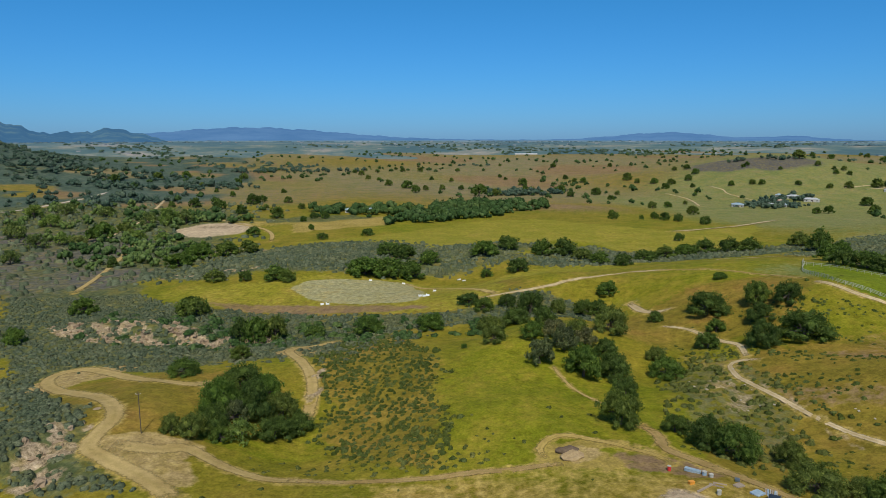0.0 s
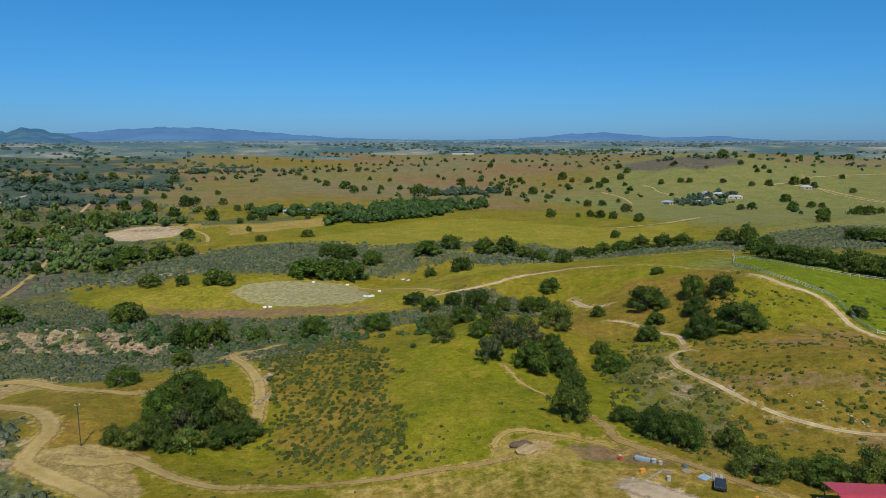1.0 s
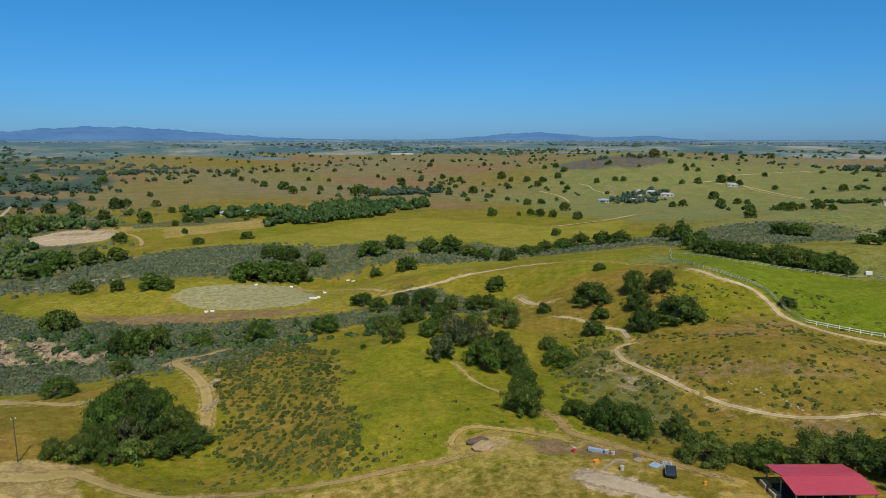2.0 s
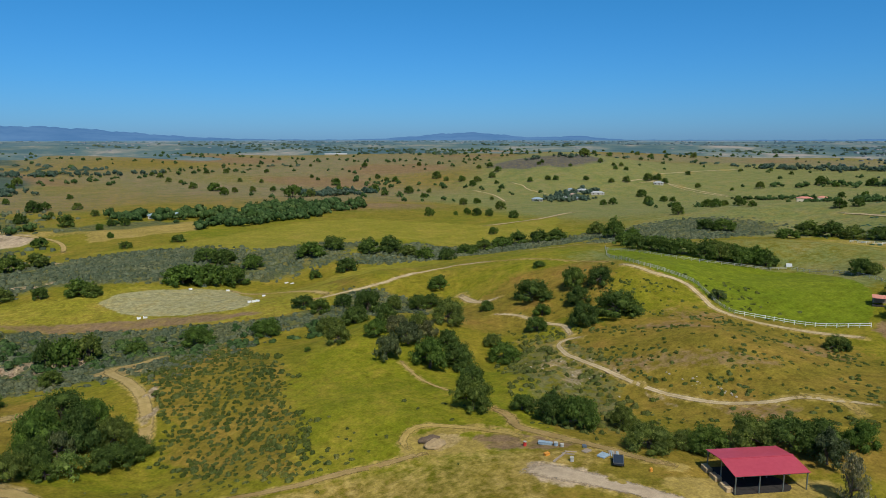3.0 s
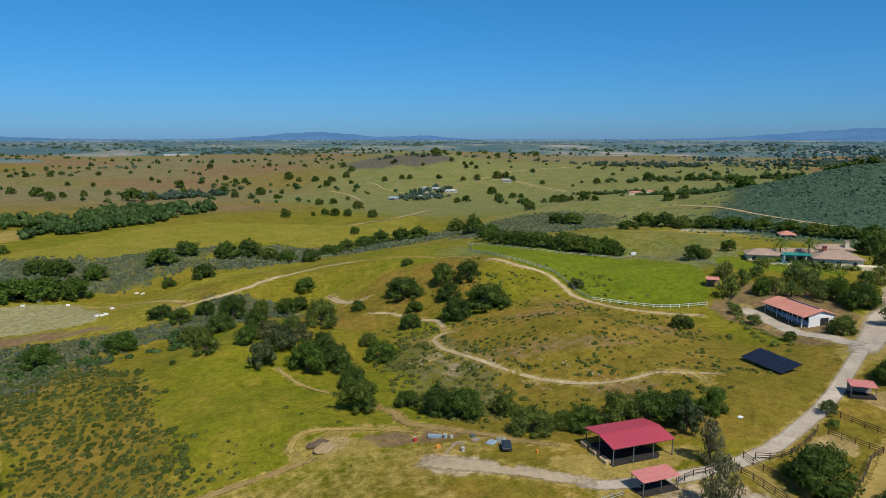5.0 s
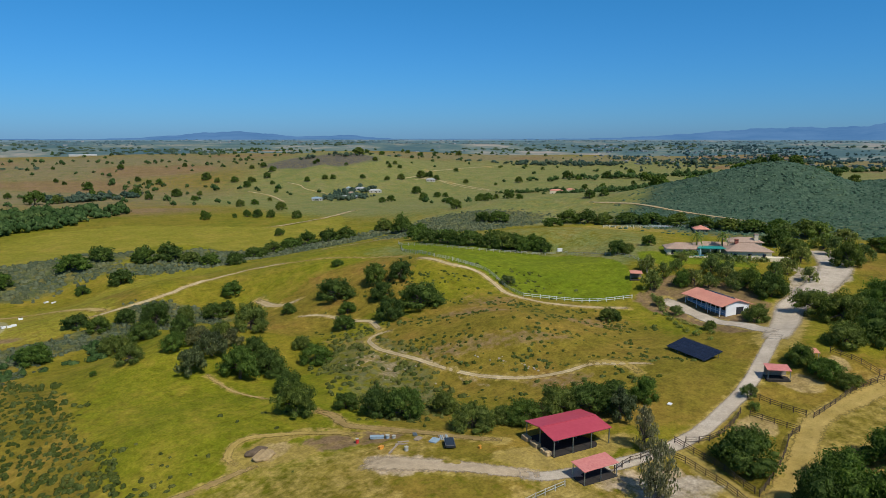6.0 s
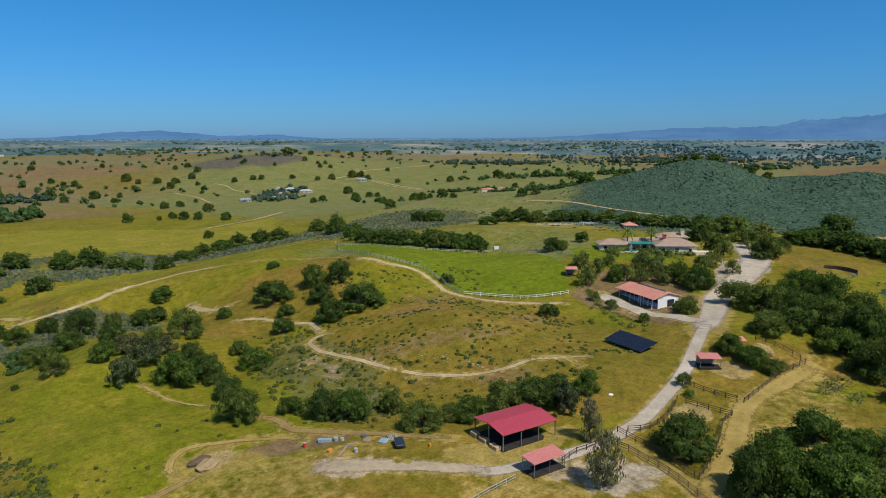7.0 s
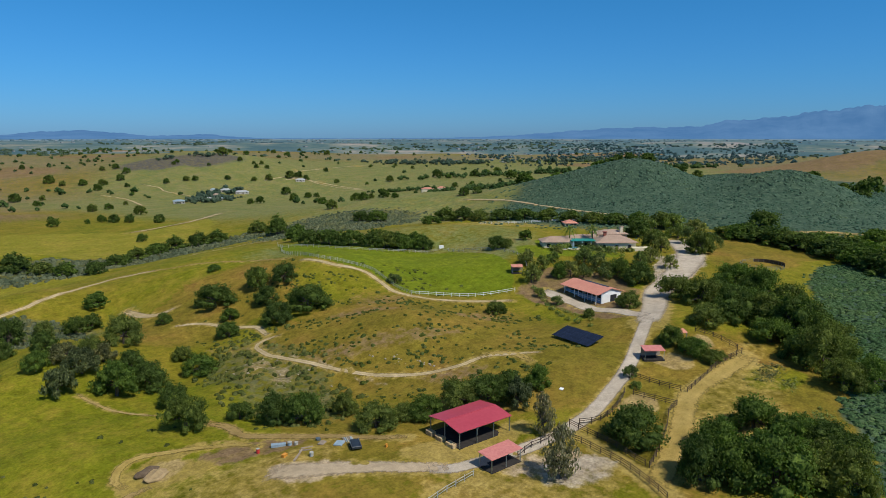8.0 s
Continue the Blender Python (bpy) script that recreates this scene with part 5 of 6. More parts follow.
domes("lowland_woods", rng, x[k], y[k], (5, 10), (2.2, 4.2), bush_material("hazed_lowland_leaves", (0.070, 0.120, 0.150), (0.090, 0.145, 0.178), (0.115, 0.170, 0.200), 0.004, 0.3), "hazy blue-green woods and orchards of the lowland", sides=6, rings=(-10, 42), base=top_of_land)

# the wooded town in the valley behind the chaparral hill
vrng = np.random.default_rng(77)
a, d = vrng.uniform(0.80, 1.30, 3600), 1380 + 640 * vrng.uniform(0, 1, 3600)
x, y = d * np.sin(a), d * np.cos(a)
k = (0.6 * ripple(x, y, 120, 2) + 0.6 * ripple(x, y, 45, 4) + vrng.normal(0, 0.35, len(x)) > 0.15 + 0.8 * step_up(0.98, 0.82, a)) & (np.hypot(x - 1285, y - 225) > 210)
# leaf colours shifted to blue hold the haze over the town
HAZED_TOWN_LEAF = bush_material("hazed_town_leaves", (0.044, 0.090, 0.098), (0.060, 0.112, 0.118), (0.082, 0.134, 0.136), 0.01, 0.5)
far_trees("town_trees", vrng, x[k], y[k], (2.4, 5.6), HAZED_TOWN_LEAF, "trees crowding the streets of a valley town, blued as by haze", base=top_of_land)
x, y = scatter(vrng, 420, 940, 1330, 540, 1120, lambda x, y: spot(x, y, 1130, 800, 230, 300) * (0.12 + 0.88 * (ripple(x, y, 60, 3) + 0.5 * ripple(x, y, 25, 2) > 0.4)))
far_trees("pasture_oaks", vrng, x, y, (2.4, 5.4), HAZED_LEAF, "groves of dark oaks over the rolling green pasture")

# air haze is put into these slopes as a blue emission
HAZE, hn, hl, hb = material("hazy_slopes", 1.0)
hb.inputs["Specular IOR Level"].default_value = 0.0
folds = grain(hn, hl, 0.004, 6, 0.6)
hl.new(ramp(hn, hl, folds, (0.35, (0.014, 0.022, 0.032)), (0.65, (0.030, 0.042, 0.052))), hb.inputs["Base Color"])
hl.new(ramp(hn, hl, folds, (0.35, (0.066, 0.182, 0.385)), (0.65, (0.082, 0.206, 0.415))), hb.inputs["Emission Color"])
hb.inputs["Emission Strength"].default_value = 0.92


def crest(az, hills):
    return sum(h * np.exp(-(((az - c) / np.where(az < c, wl, wr)) ** 2)) for c, wl, wr, h in hills)


def mountain_range(label, near, ridge, low, hills, rough, mat=HAZE):
    """A range of hills round the horizon; hills: bearing, spread to either side, height in degrees."""
    az = np.arange(-75, 130, 0.22)
    rr = np.linspace(0, 1, 16)
    A, K = np.meshgrid(az, rr)
    high = crest(A, hills)
    el = low + high + rough * (1 + 1.6 * high) * (0.5 * np.sin(A * 2.1) + 0.35 * np.sin(A * 4.7 + 1) + 0.25 * np.sin(A * 9.3 + 2) + 0.18 * np.sin(A * 17.1 + 3 * np.sin(A)))
    d = near + (ridge - near) * K
    top = 65 + ridge * np.tan(np.radians(el))
    foot = lie(near * np.sin(np.radians(A)), near * np.cos(np.radians(A))) - 6
    prof = K ** 0.8 + 0.10 * np.sin(A * 3 + 7 * K) * K * (1 - K) + 0.06 * np.sin(A * 8 + 11 * K) * K * (1 - K)
    z = foot + np.maximum(top - foot, 1) * prof
    co = np.stack([d * np.sin(np.radians(A)), d * np.cos(np.radians(A)), z], -1).reshape(-1, 3)
    n, m = len(az), len(rr)
    faces = [(j * n + i, j * n + i + 1, (j + 1) * n + i + 1, (j + 1) * n + i) for j in range(m - 1) for i in range(n - 1)]
    me = bpy.data.meshes.new("backdrop")
    me.from_pydata(co.tolist(), [], faces)
    me.polygons.foreach_set("use_smooth", np.ones(len(faces), bool))
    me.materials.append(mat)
    return tagged(new("backdrop", me), label, "hills", kind="structure")


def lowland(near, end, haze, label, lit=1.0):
    """A belt of the town-dotted lowland, between the plain and the ranges, with haze put into its colour as glow."""
    az, rr = np.arange(-75, 130, 0.3), np.linspace(near, end, 24)
    A, D = np.meshgrid(np.radians(az), rr)
    z = low_z(D * np.sin(A), D * np.cos(A))
    co = np.stack([D * np.sin(A), D * np.cos(A), z], -1).reshape(-1, 3)
    n, m = len(az), len(rr)
    faces = [(j * n + i, j * n + i + 1, (j + 1) * n + i + 1, (j + 1) * n + i) for j in range(m - 1) for i in range(n - 1)]
    me = bpy.data.meshes.new("backdrop")
    me.from_pydata(co.tolist(), [], faces)
    me.polygons.foreach_set("use_smooth", np.ones(len(faces), bool))
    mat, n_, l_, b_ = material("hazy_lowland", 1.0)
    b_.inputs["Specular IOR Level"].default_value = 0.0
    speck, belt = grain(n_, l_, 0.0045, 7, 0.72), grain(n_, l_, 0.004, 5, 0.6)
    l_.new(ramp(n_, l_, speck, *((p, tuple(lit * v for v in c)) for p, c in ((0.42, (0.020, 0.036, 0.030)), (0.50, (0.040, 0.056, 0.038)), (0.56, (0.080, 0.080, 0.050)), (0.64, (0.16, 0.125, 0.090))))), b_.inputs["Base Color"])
    # blue glow stands in for the haze lying over the belt
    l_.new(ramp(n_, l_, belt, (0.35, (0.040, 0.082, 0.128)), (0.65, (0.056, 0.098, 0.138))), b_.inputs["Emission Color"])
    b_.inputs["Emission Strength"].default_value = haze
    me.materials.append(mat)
    return tagged(new("backdrop", me), label, "lowland", kind="structure")


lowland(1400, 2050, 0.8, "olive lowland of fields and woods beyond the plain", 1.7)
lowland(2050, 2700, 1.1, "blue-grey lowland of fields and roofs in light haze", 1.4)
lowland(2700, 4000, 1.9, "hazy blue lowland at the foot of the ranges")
# foothills glow blue in place of the haze in front of them
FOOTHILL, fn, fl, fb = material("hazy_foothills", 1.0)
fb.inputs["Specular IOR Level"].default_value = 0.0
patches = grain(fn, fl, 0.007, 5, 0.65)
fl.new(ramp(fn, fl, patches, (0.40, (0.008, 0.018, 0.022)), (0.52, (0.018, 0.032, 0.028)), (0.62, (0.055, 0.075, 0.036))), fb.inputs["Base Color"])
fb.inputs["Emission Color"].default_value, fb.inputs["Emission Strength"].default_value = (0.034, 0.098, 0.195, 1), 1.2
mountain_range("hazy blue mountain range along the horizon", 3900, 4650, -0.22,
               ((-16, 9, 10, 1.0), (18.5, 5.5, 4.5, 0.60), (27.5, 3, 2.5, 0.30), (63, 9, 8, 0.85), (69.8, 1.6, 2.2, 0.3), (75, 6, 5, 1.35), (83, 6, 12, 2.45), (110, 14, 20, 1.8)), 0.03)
mountain_range("nearer hills at the edge of the valley under painted blue haze", 2400, 3300, -1.6,
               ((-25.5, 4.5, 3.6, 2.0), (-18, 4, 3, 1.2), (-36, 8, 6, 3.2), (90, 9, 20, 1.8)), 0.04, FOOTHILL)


# ---- buildings and fences ----
RED_ROOF = simple("red_sheet_roof", (0.40, 0.050, 0.072), (0.47, 0.072, 0.095), 1.2, 0.45, 0.05)
CORAL_ROOF = simple("coral_tile_roof", (0.52, 0.20, 0.14), (0.64, 0.29, 0.20), 2.0, 0.75, bump=0.03)
PINK_ROOF = simple("faded_red_roof", (0.50, 0.16, 0.14), (0.62, 0.25, 0.21), 1.6, 0.6)
TAN_ROOF = simple("tan_tile_roof", (0.30, 0.205, 0.145), (0.44, 0.315, 0.235), 2.2, 0.85, bump=0.04)
PLASTER = simple("cream_plaster", (0.62, 0.53, 0.36), (0.74, 0.66, 0.48), 1.5, 0.9)
WHITE = simple("white_paint", (0.70, 0.72, 0.72), (0.82, 0.82, 0.80), 2.0, 0.6)
STEEL = simple("galvanised_steel", (0.16, 0.20, 0.21), (0.30, 0.34, 0.34), 3.0, 0.45, 0.7)
DARK_WOOD = simple("dark_rail_wood", (0.050, 0.036, 0.024), (0.11, 0.080, 0.055), 5.0, 0.85, bump=0.01)
PALE_WOOD = simple("weathered_rail_wood", (0.30, 0.29, 0.24), (0.48, 0.47, 0.40), 5.0, 0.85, bump=0.01)
PLANK = simple("grey_plank", (0.22, 0.17, 0.12), (0.38, 0.31, 0.23), 4.0, 0.9, vary=0.3)
HAY = simple("hay", (0.34, 0.24, 0.12), (0.52, 0.38, 0.20), 8.0, 0.95, bump=0.05, vary=0.35)
# near-black colour puts the shade under the roofs into the floors
SHADED_FLOOR = simple("shaded_earth", (0.022, 0.020, 0.018), (0.045, 0.040, 0.034), 1.5, 0.95)
DOOR_BLUE = simple("blue_stall_door", (0.14, 0.24, 0.36), (0.22, 0.34, 0.48), 2.0, 0.6)
GLASS_DARK = simple("dark_window_glass", (0.02, 0.025, 0.03), (0.035, 0.04, 0.05), 2.0, 0.08)
PANEL = simple("solar_cell", (0.010, 0.014, 0.026), (0.020, 0.026, 0.045), 6.0, 0.22, vary=0.15)
GREEN_ROOF = simple("green_sheet_roof", (0.015, 0.20, 0.15), (0.030, 0.28, 0.22), 1.5, 0.45)
BRICK = simple("brick_chimney", (0.22, 0.07, 0.05), (0.36, 0.13, 0.09), 5.0, 0.9)
WATER = simple("pool_water", (0.06, 0.30, 0.42), (0.10, 0.38, 0.50), 0.8, 0.05)
CAR_PAINT = simple("black_cover", (0.018, 0.024, 0.030), (0.04, 0.05, 0.06), 2.0, 0.35)
RUBBER = simple("rubber", (0.015, 0.015, 0.015), (0.03, 0.03, 0.03), 5.0, 0.9)
BLUE_GREY = simple("blue_grey_sheet", (0.20, 0.28, 0.33), (0.34, 0.42, 0.46), 2.0, 0.5)
RED_PAINT = simple("red_plastic", (0.45, 0.03, 0.03), (0.6, 0.06, 0.05), 4.0, 0.5)
ORANGE = simple("orange_plastic", (0.55, 0.22, 0.03), (0.7, 0.32, 0.05), 4.0, 0.5)
PALE_STONE = simple("pale_rock", (0.28, 0.24, 0.17), (0.44, 0.39, 0.30), 1.5, 0.95, bump=0.08, vary=0.2)


def spin(x, y, turn, z=None):
    return Matrix.Translation((x, y, ground(x, y) if z is None else z)) @ Matrix.Rotation(radians(turn), 4, "Z")


def gable_sheet(bm, w, d, eave, rise, over, thick, ribs=0):
    """Both slopes of a low gable roof, ridge along x."""
    X, Y = w / 2 + over, d / 2 + over
    for s in (-1, 1):
        top = [(-X, 0, eave + rise), (X, 0, eave + rise), (X, s * Y, eave), (-X, s * Y, eave)]
        up = [bm.verts.new(p) for p in top]
        lo = [bm.verts.new((p[0], p[1], p[2] - thick)) for p in top]
        bm.faces.new(up if s < 0 else up[::-1])
        bm.faces.new(lo[::-1] if s < 0 else lo)
        for a in range(4):
            b = (a + 1) % 4
            bm.faces.new((up[a], lo[a], lo[b], up[b]) if s < 0 else (up[b], lo[b], lo[a], up[a]))
        for k in range(ribs):
            rx = -X + (k + 0.5) * 2 * X / ribs
            n = Vector((0, s * rise, Y)).normalized() * 0.05
            v = [bm.verts.new(p) for p in ((rx - 0.03, 0, eave + rise + 0.002), (rx + 0.03, 0, eave + rise + 0.002), (rx + 0.03, s * Y, eave + 0.002), (rx - 0.03, s * Y, eave + 0.002))]
            t = [bm.verts.new(Vector(p.co) + Vector((0, n.y, n.z))) for p in v]
            bm.faces.new(t)
            for a in range(4):
                bm.faces.new((v[a], v[(a + 1) % 4], t[(a + 1) % 4], t[a]))
    bmesh.ops.recalc_face_normals(bm, faces=bm.faces)


def built(fn, *args, **kw):
    bm = bmesh.new()
    fn(bm, *args, **kw)
    return bm


def boxes(*rows, bevel=0.0):
    bm = bmesh.new()
    for r in rows:
        box(bm, *r, bevel=bevel)
    return bm


def hay_barn():
    base = ground(80, 96)
    ob = thing("hay_barn", spin(80.1, 96.0, -10, base), "open-sided hay barn with a low red metal roof on steel posts", "barn")
    roof = part("roof", built(gable_sheet, 14.0, 10.2, 3.75, 0.75, 0.25, 0.09), RED_ROOF, ob, "red ribbed sheet metal roof")
    part("ridge_cap", boxes((-7.25, 7.25, -0.22, 0.22, 4.49, 4.56)), RED_ROOF, roof)
    post = link_mesh("post", boxes((-0.09, 0.09, -0.09, 0.09, -1.2, 3.72)), STEEL)
    for px in (-6.9, -2.3, 2.3, 6.9):
        for py in (-5.0, 0.0, 5.0):
            q = shared("post", post, ob, Matrix.Translation((px, py, 0)) @ Matrix.Diagonal((1, 1, 1.18 if py == 0 else 1, 1)))
    for py in (-5.0, 5.0):
        part("beam", boxes((-7.1, 7.1, py - 0.07, py + 0.07, 3.42, 3.66)), STEEL, ob)
    for px in (-6.9, -2.3, 2.3, 6.9):
        bm = bmesh.new()
        for s in (-1, 1):
            bar(bm, (px, 0, 4.30), (px, s * 5.0, 3.55), 0.08, sides=6)
        part("rafter", bm, STEEL, ob)
    part("floor_pad", boxes((-7.0, 7.0, -5.1, 5.1, -1.0, 0.12)), SHADED_FLOOR, ob, "earth floor blackened to stand in for roof shade")
    # bales stacked along the open gable end
    bale = link_mesh("bale", boxes((-0.62, 0.62, -0.58, 0.58, 0, 0.98), bevel=0.09), HAY)
    m = spin(80.1, 96.0, -10, base)
    for px, py, lay in ((-7.45, -3.6, 0), (-7.5, -2.3, 0), (-7.45, 0.2, 0), (-7.5, 1.5, 0), (-7.42, 3.7, 0), (-7.4, 4.8, 0)):
        p = m @ Vector((px, py, 0))
        b = thing("hay_bale", Matrix.Translation((p.x, p.y, ground(p.x, p.y) - 0.05)) @ Matrix.Rotation(radians(-10 + random.uniform(-6, 6)), 4, "Z"), "big square straw-coloured hay bale beside the barn", "hay bale", "bales by the barn")
        shared("bale", bale, b, Matrix.Scale(random.uniform(0.9, 1.1), 4))
    return ob


def lean_to(x, y, turn, w, d, h, fall, name, label, back, roofmat, floor=True):
    """An open shelter with a single sloping roof."""
    ob = thing(name, spin(x, y, turn), label, "shelter")
    bm = bmesh.new()
    X, Y = w / 2, d / 2
    co = [(-X, -Y, h - fall), (X, -Y, h - fall), (X, Y, h), (-X, Y, h)]
    up = [bm.verts.new(p) for p in co]
    lo = [bm.verts.new((p[0], p[1], p[2] - 0.09)) for p in co]
    bm.faces.new(up)
    bm.faces.new(lo[::-1])
    for a in range(4):
        bm.faces.new((up[a], lo[a], lo[(a + 1) % 4], up[(a + 1) % 4]))
    for k in range(int(w / 0.6)):
        rx = -X + (k + 0.5) * 0.6
        v = [bm.verts.new(p) for p in ((rx - 0.03, -Y, h - fall + 0.002), (rx + 0.03, -Y, h - fall + 0.002), (rx + 0.03, Y, h + 0.002), (rx - 0.03, Y, h + 0.002))]
        t = [bm.verts.new(p.co + Vector((0, 0, 0.014))) for p in v]
        bm.faces.new(t)
        for a in range(4):
            bm.faces.new((v[a], v[(a + 1) % 4], t[(a + 1) % 4], t[a]))
    bmesh.ops.recalc_face_normals(bm, faces=bm.faces)
    part("roof", bm, roofmat, ob)
    for px in (-X + 0.3, 0, X - 0.3):
        for py, top in ((-Y + 0.3, h - fall), (Y - 0.3, h)):
            if px or w > 6:
                part("post", boxes((px - 0.07, px + 0.07, py - 0.07, py + 0.07, -0.8, top - 0.09)), STEEL, ob)
    if back:
        part("back_wall", boxes((-X + 0.2, X - 0.2, Y - 0.42, Y - 0.34, -0.6, h - 0.35)), PLANK, ob, "grey plank back wall")
    if floor:
        part("floor_pad", boxes((-X + 0.1, X - 0.1, -Y + 0.1, Y - 0.1, -0.6, 0.10)), SHADED_FLOOR, ob)
    return ob


def stable():
    ob = thing("stable", spin(184.3, 127.6, 72), "white stable with blue stall fronts under a coral tiled roof", "stable")
    # long axis along x; stalls open towards +y
    part("wall", boxes((-9.6, 9.6, -4.9, -4.7, -1.0, 3.0), (-9.6, -9.4, -4.7, 4.2, -1.0, 3.0), (9.4, 9.6, -4.7, 4.2, -1.0, 3.0)), WHITE, ob, "white painted end and back walls")
    for x in (-9.55, 9.55):
        bm = bmesh.new()
        v = [bm.verts.new(p) for p in ((x, -4.8, 3.0), (x, 4.8, 3.0), (x, 0.2, 4.5))]
        w = [bm.verts.new((x - math.copysign(0.12, x), q.co.y, q.co.z)) for q in v]
        bm.faces.new(v), bm.faces.new(w[::-1])
        for a in range(3):
            bm.faces.new((v[a], w[a], w[(a + 1) % 3], v[(a + 1) % 3]))
        part("gable", bm, WHITE, ob)
    part("roof", built(gable_sheet, 19.6, 12.2, 2.95, 1.75, 0.35, 0.12), CORAL_ROOF, ob, "coral red tiled roof")
    part("skylight", boxes((-7.6, 6.4, -0.95, -0.15, 4.40, 4.78)), GLASS_DARK, ob, "long dark ridge skylight")
    for k in range(8):
        x = -9.4 + k * 2.35
        part("stall_post", boxes((x - 0.1, x + 0.1, 4.05, 4.25, -1.0, 3.0)), WHITE, ob)
        if k < 8:
            door = part("stall_door", boxes((x + 0.12, x + 2.2, 4.08, 4.16, -0.4, 1.35)), DOOR_BLUE, ob)
            part("brace", boxes((x + 0.14, x + 2.18, 4.16, 4.20, 0.42, 0.54)), WHITE, door)
    # dark panel on the wall paints in the shade of an open doorway
    part("doorway", boxes((-9.68, -9.61, -2.6, 0.2, -0.8, 2.3)), GLASS_DARK, ob, "dark panel painted as the shaded doorway in the gable end")
    part("partition", boxes((-9.4, 9.4, 0.6, 0.8, -0.6, 2.9)), DARK_WOOD, ob)
    for k in range(4):
        x = -8.6 + k * 5.6
        part("porch_post", boxes((x - 0.08, x + 0.08, 5.8, 5.96, -1.2, 2.85)), WHITE, ob)
    return ob


def hip_roof(bm, w, d, eave, rise, over, thick=0.25):
    X, Y = w / 2 + over, d / 2 + over
    R = max(0.3, X - Y) if X > Y else 0.3
    a = [bm.verts.new(p) for p in ((-X, -Y, eave), (X, -Y, eave), (X, Y, eave), (-X, Y, eave))]
    l = [bm.verts.new((v.co.x, v.co.y, eave - thick)) for v in a]
    r = [bm.verts.new((-R, 0, eave + rise)), bm.verts.new((R, 0, eave + rise))]
    bm.faces.new((a[0], a[1], r[1], r[0]))
    bm.faces.new((a[1], a[2], r[1]))
    bm.faces.new((a[2], a[3], r[0], r[1]))
    bm.faces.new((a[3], a[0], r[0]))
    bm.faces.new(l[::-1])
    for i in range(4):
        bm.faces.new((a[i], l[i], l[(i + 1) % 4], a[(i + 1) % 4]))
    bmesh.ops.recalc_face_normals(bm, faces=bm.faces)


def wing(ob, x, y, w, d, high, rise, z=0.0, windows=3):
    """One hip-roofed wing of the house in its own coordinates."""
    wall = part("wall", boxes((x - w / 2, x + w / 2, y - d / 2, y + d / 2, z - 2.0, z + high)), PLASTER, ob)
    bm = bmesh.new()
    hip_roof(bm, w, d, high, rise, 0.8)
    bmesh.ops.translate(bm, vec=(x, y, z), verts=bm.verts)
    part("roof", bm, TAN_ROOF, ob, "tan tiled hip roof")
    for k in range(windows):
        wx = x - w / 2 + (k + 0.5) * w / windows
        win = part("window", boxes((wx - 0.7, wx + 0.7, y - d / 2 - 0.05, y - d / 2 + 0.05, z + 0.5, z + 2.1)), GLASS_DARK, ob)
        part("frame", boxes((wx - 0.82, wx + 0.82, y - d / 2 - 0.09, y - d / 2 - 0.052, z + 2.1, z + 2.25), (wx - 0.82, wx + 0.82, y - d / 2 - 0.12, y - d / 2 - 0.052, z + 0.35, z + 0.5)), WHITE, win)
    for k in range(2):
        wy = y - d / 4 + k * d / 2
        win = part("window", boxes((x + w / 2 - 0.05, x + w / 2 + 0.05, wy - 0.6, wy + 0.6, z + 0.6, z + 2.1)), GLASS_DARK, ob)
        part("frame", boxes((x + w / 2 + 0.052, x + w / 2 + 0.09, wy - 0.72, wy + 0.72, z + 2.1, z + 2.22)), WHITE, win)
    return wall


def ranch_house():
    z = ground(238, 155)
    ob = thing("ranch_house", spin(238, 155, -44, z), "sprawling cream ranch house with tan hip roofs", "house")
    wing(ob, 6.0, 1.5, 17, 11, 3.2, 2.6)
    wing(ob, 9.0, 16.0, 13, 8, 4.6, 1.6, windows=2)
    wing(ob, -18.5, 5.0, 14, 8, 2.9, 2.0)
    wing(ob, -5.0, 10.0, 18, 8, 3.0, 1.8)
    part("pergola_roof", boxes((-13.5, 1.5, -1.0, 5.8, 3.35, 3.55)), GREEN_ROOF, ob, "teal green sheet roof")
    for px in (-12.6, -8.6, -4.6, -0.8):
        part("pergola_post", boxes((px - 0.12, px + 0.12, -0.9, -0.66, -1.0, 3.35)), WHITE, ob)
    ch = part("chimney", boxes((1.4, 2.7, 1.0, 2.2, 2.0, 7.0)), BRICK, ob, "red brick chimney")
    part("cap", boxes((1.2, 2.9, 0.8, 2.4, 7.0, 7.25)), BRICK, ch)
    ch = part("chimney", boxes((12.5, 14.0, 12.6, 13.8, 3.0, 7.8)), PLASTER, ob)
    part("cap", boxes((12.3, 14.2, 12.4, 14.0, 7.8, 8.0)), TAN_ROOF, ch)
    part("garage_wall", boxes((12.0, 20.5, -7.2, -3.6, -1.5, 1.2), bevel=0.05), PLASTER, ob, "low cream court wall")
    pool = new("swimming_pool")
    pool.matrix_basis = spin(226.5, 164.5, -44)
    tagged(pool, "blue swimming pool with a pale stone rim beside the lawn", "pool")
    part("rim", boxes((-5.2, 5.2, -2.6, -2.0, -0.6, 0.34), (-5.2, 5.2, 2.0, 2.6, -0.6, 0.34), (-5.2, -4.6, -2.0, 2.0, -0.6, 0.34), (4.6, 5.2, -2.0, 2.0, -0.6, 0.34)), PLASTER, pool)
    part("water", boxes((-4.6, 4.6, -2.0, 2.0, -0.5, 0.26)), WATER, pool)
    return ob


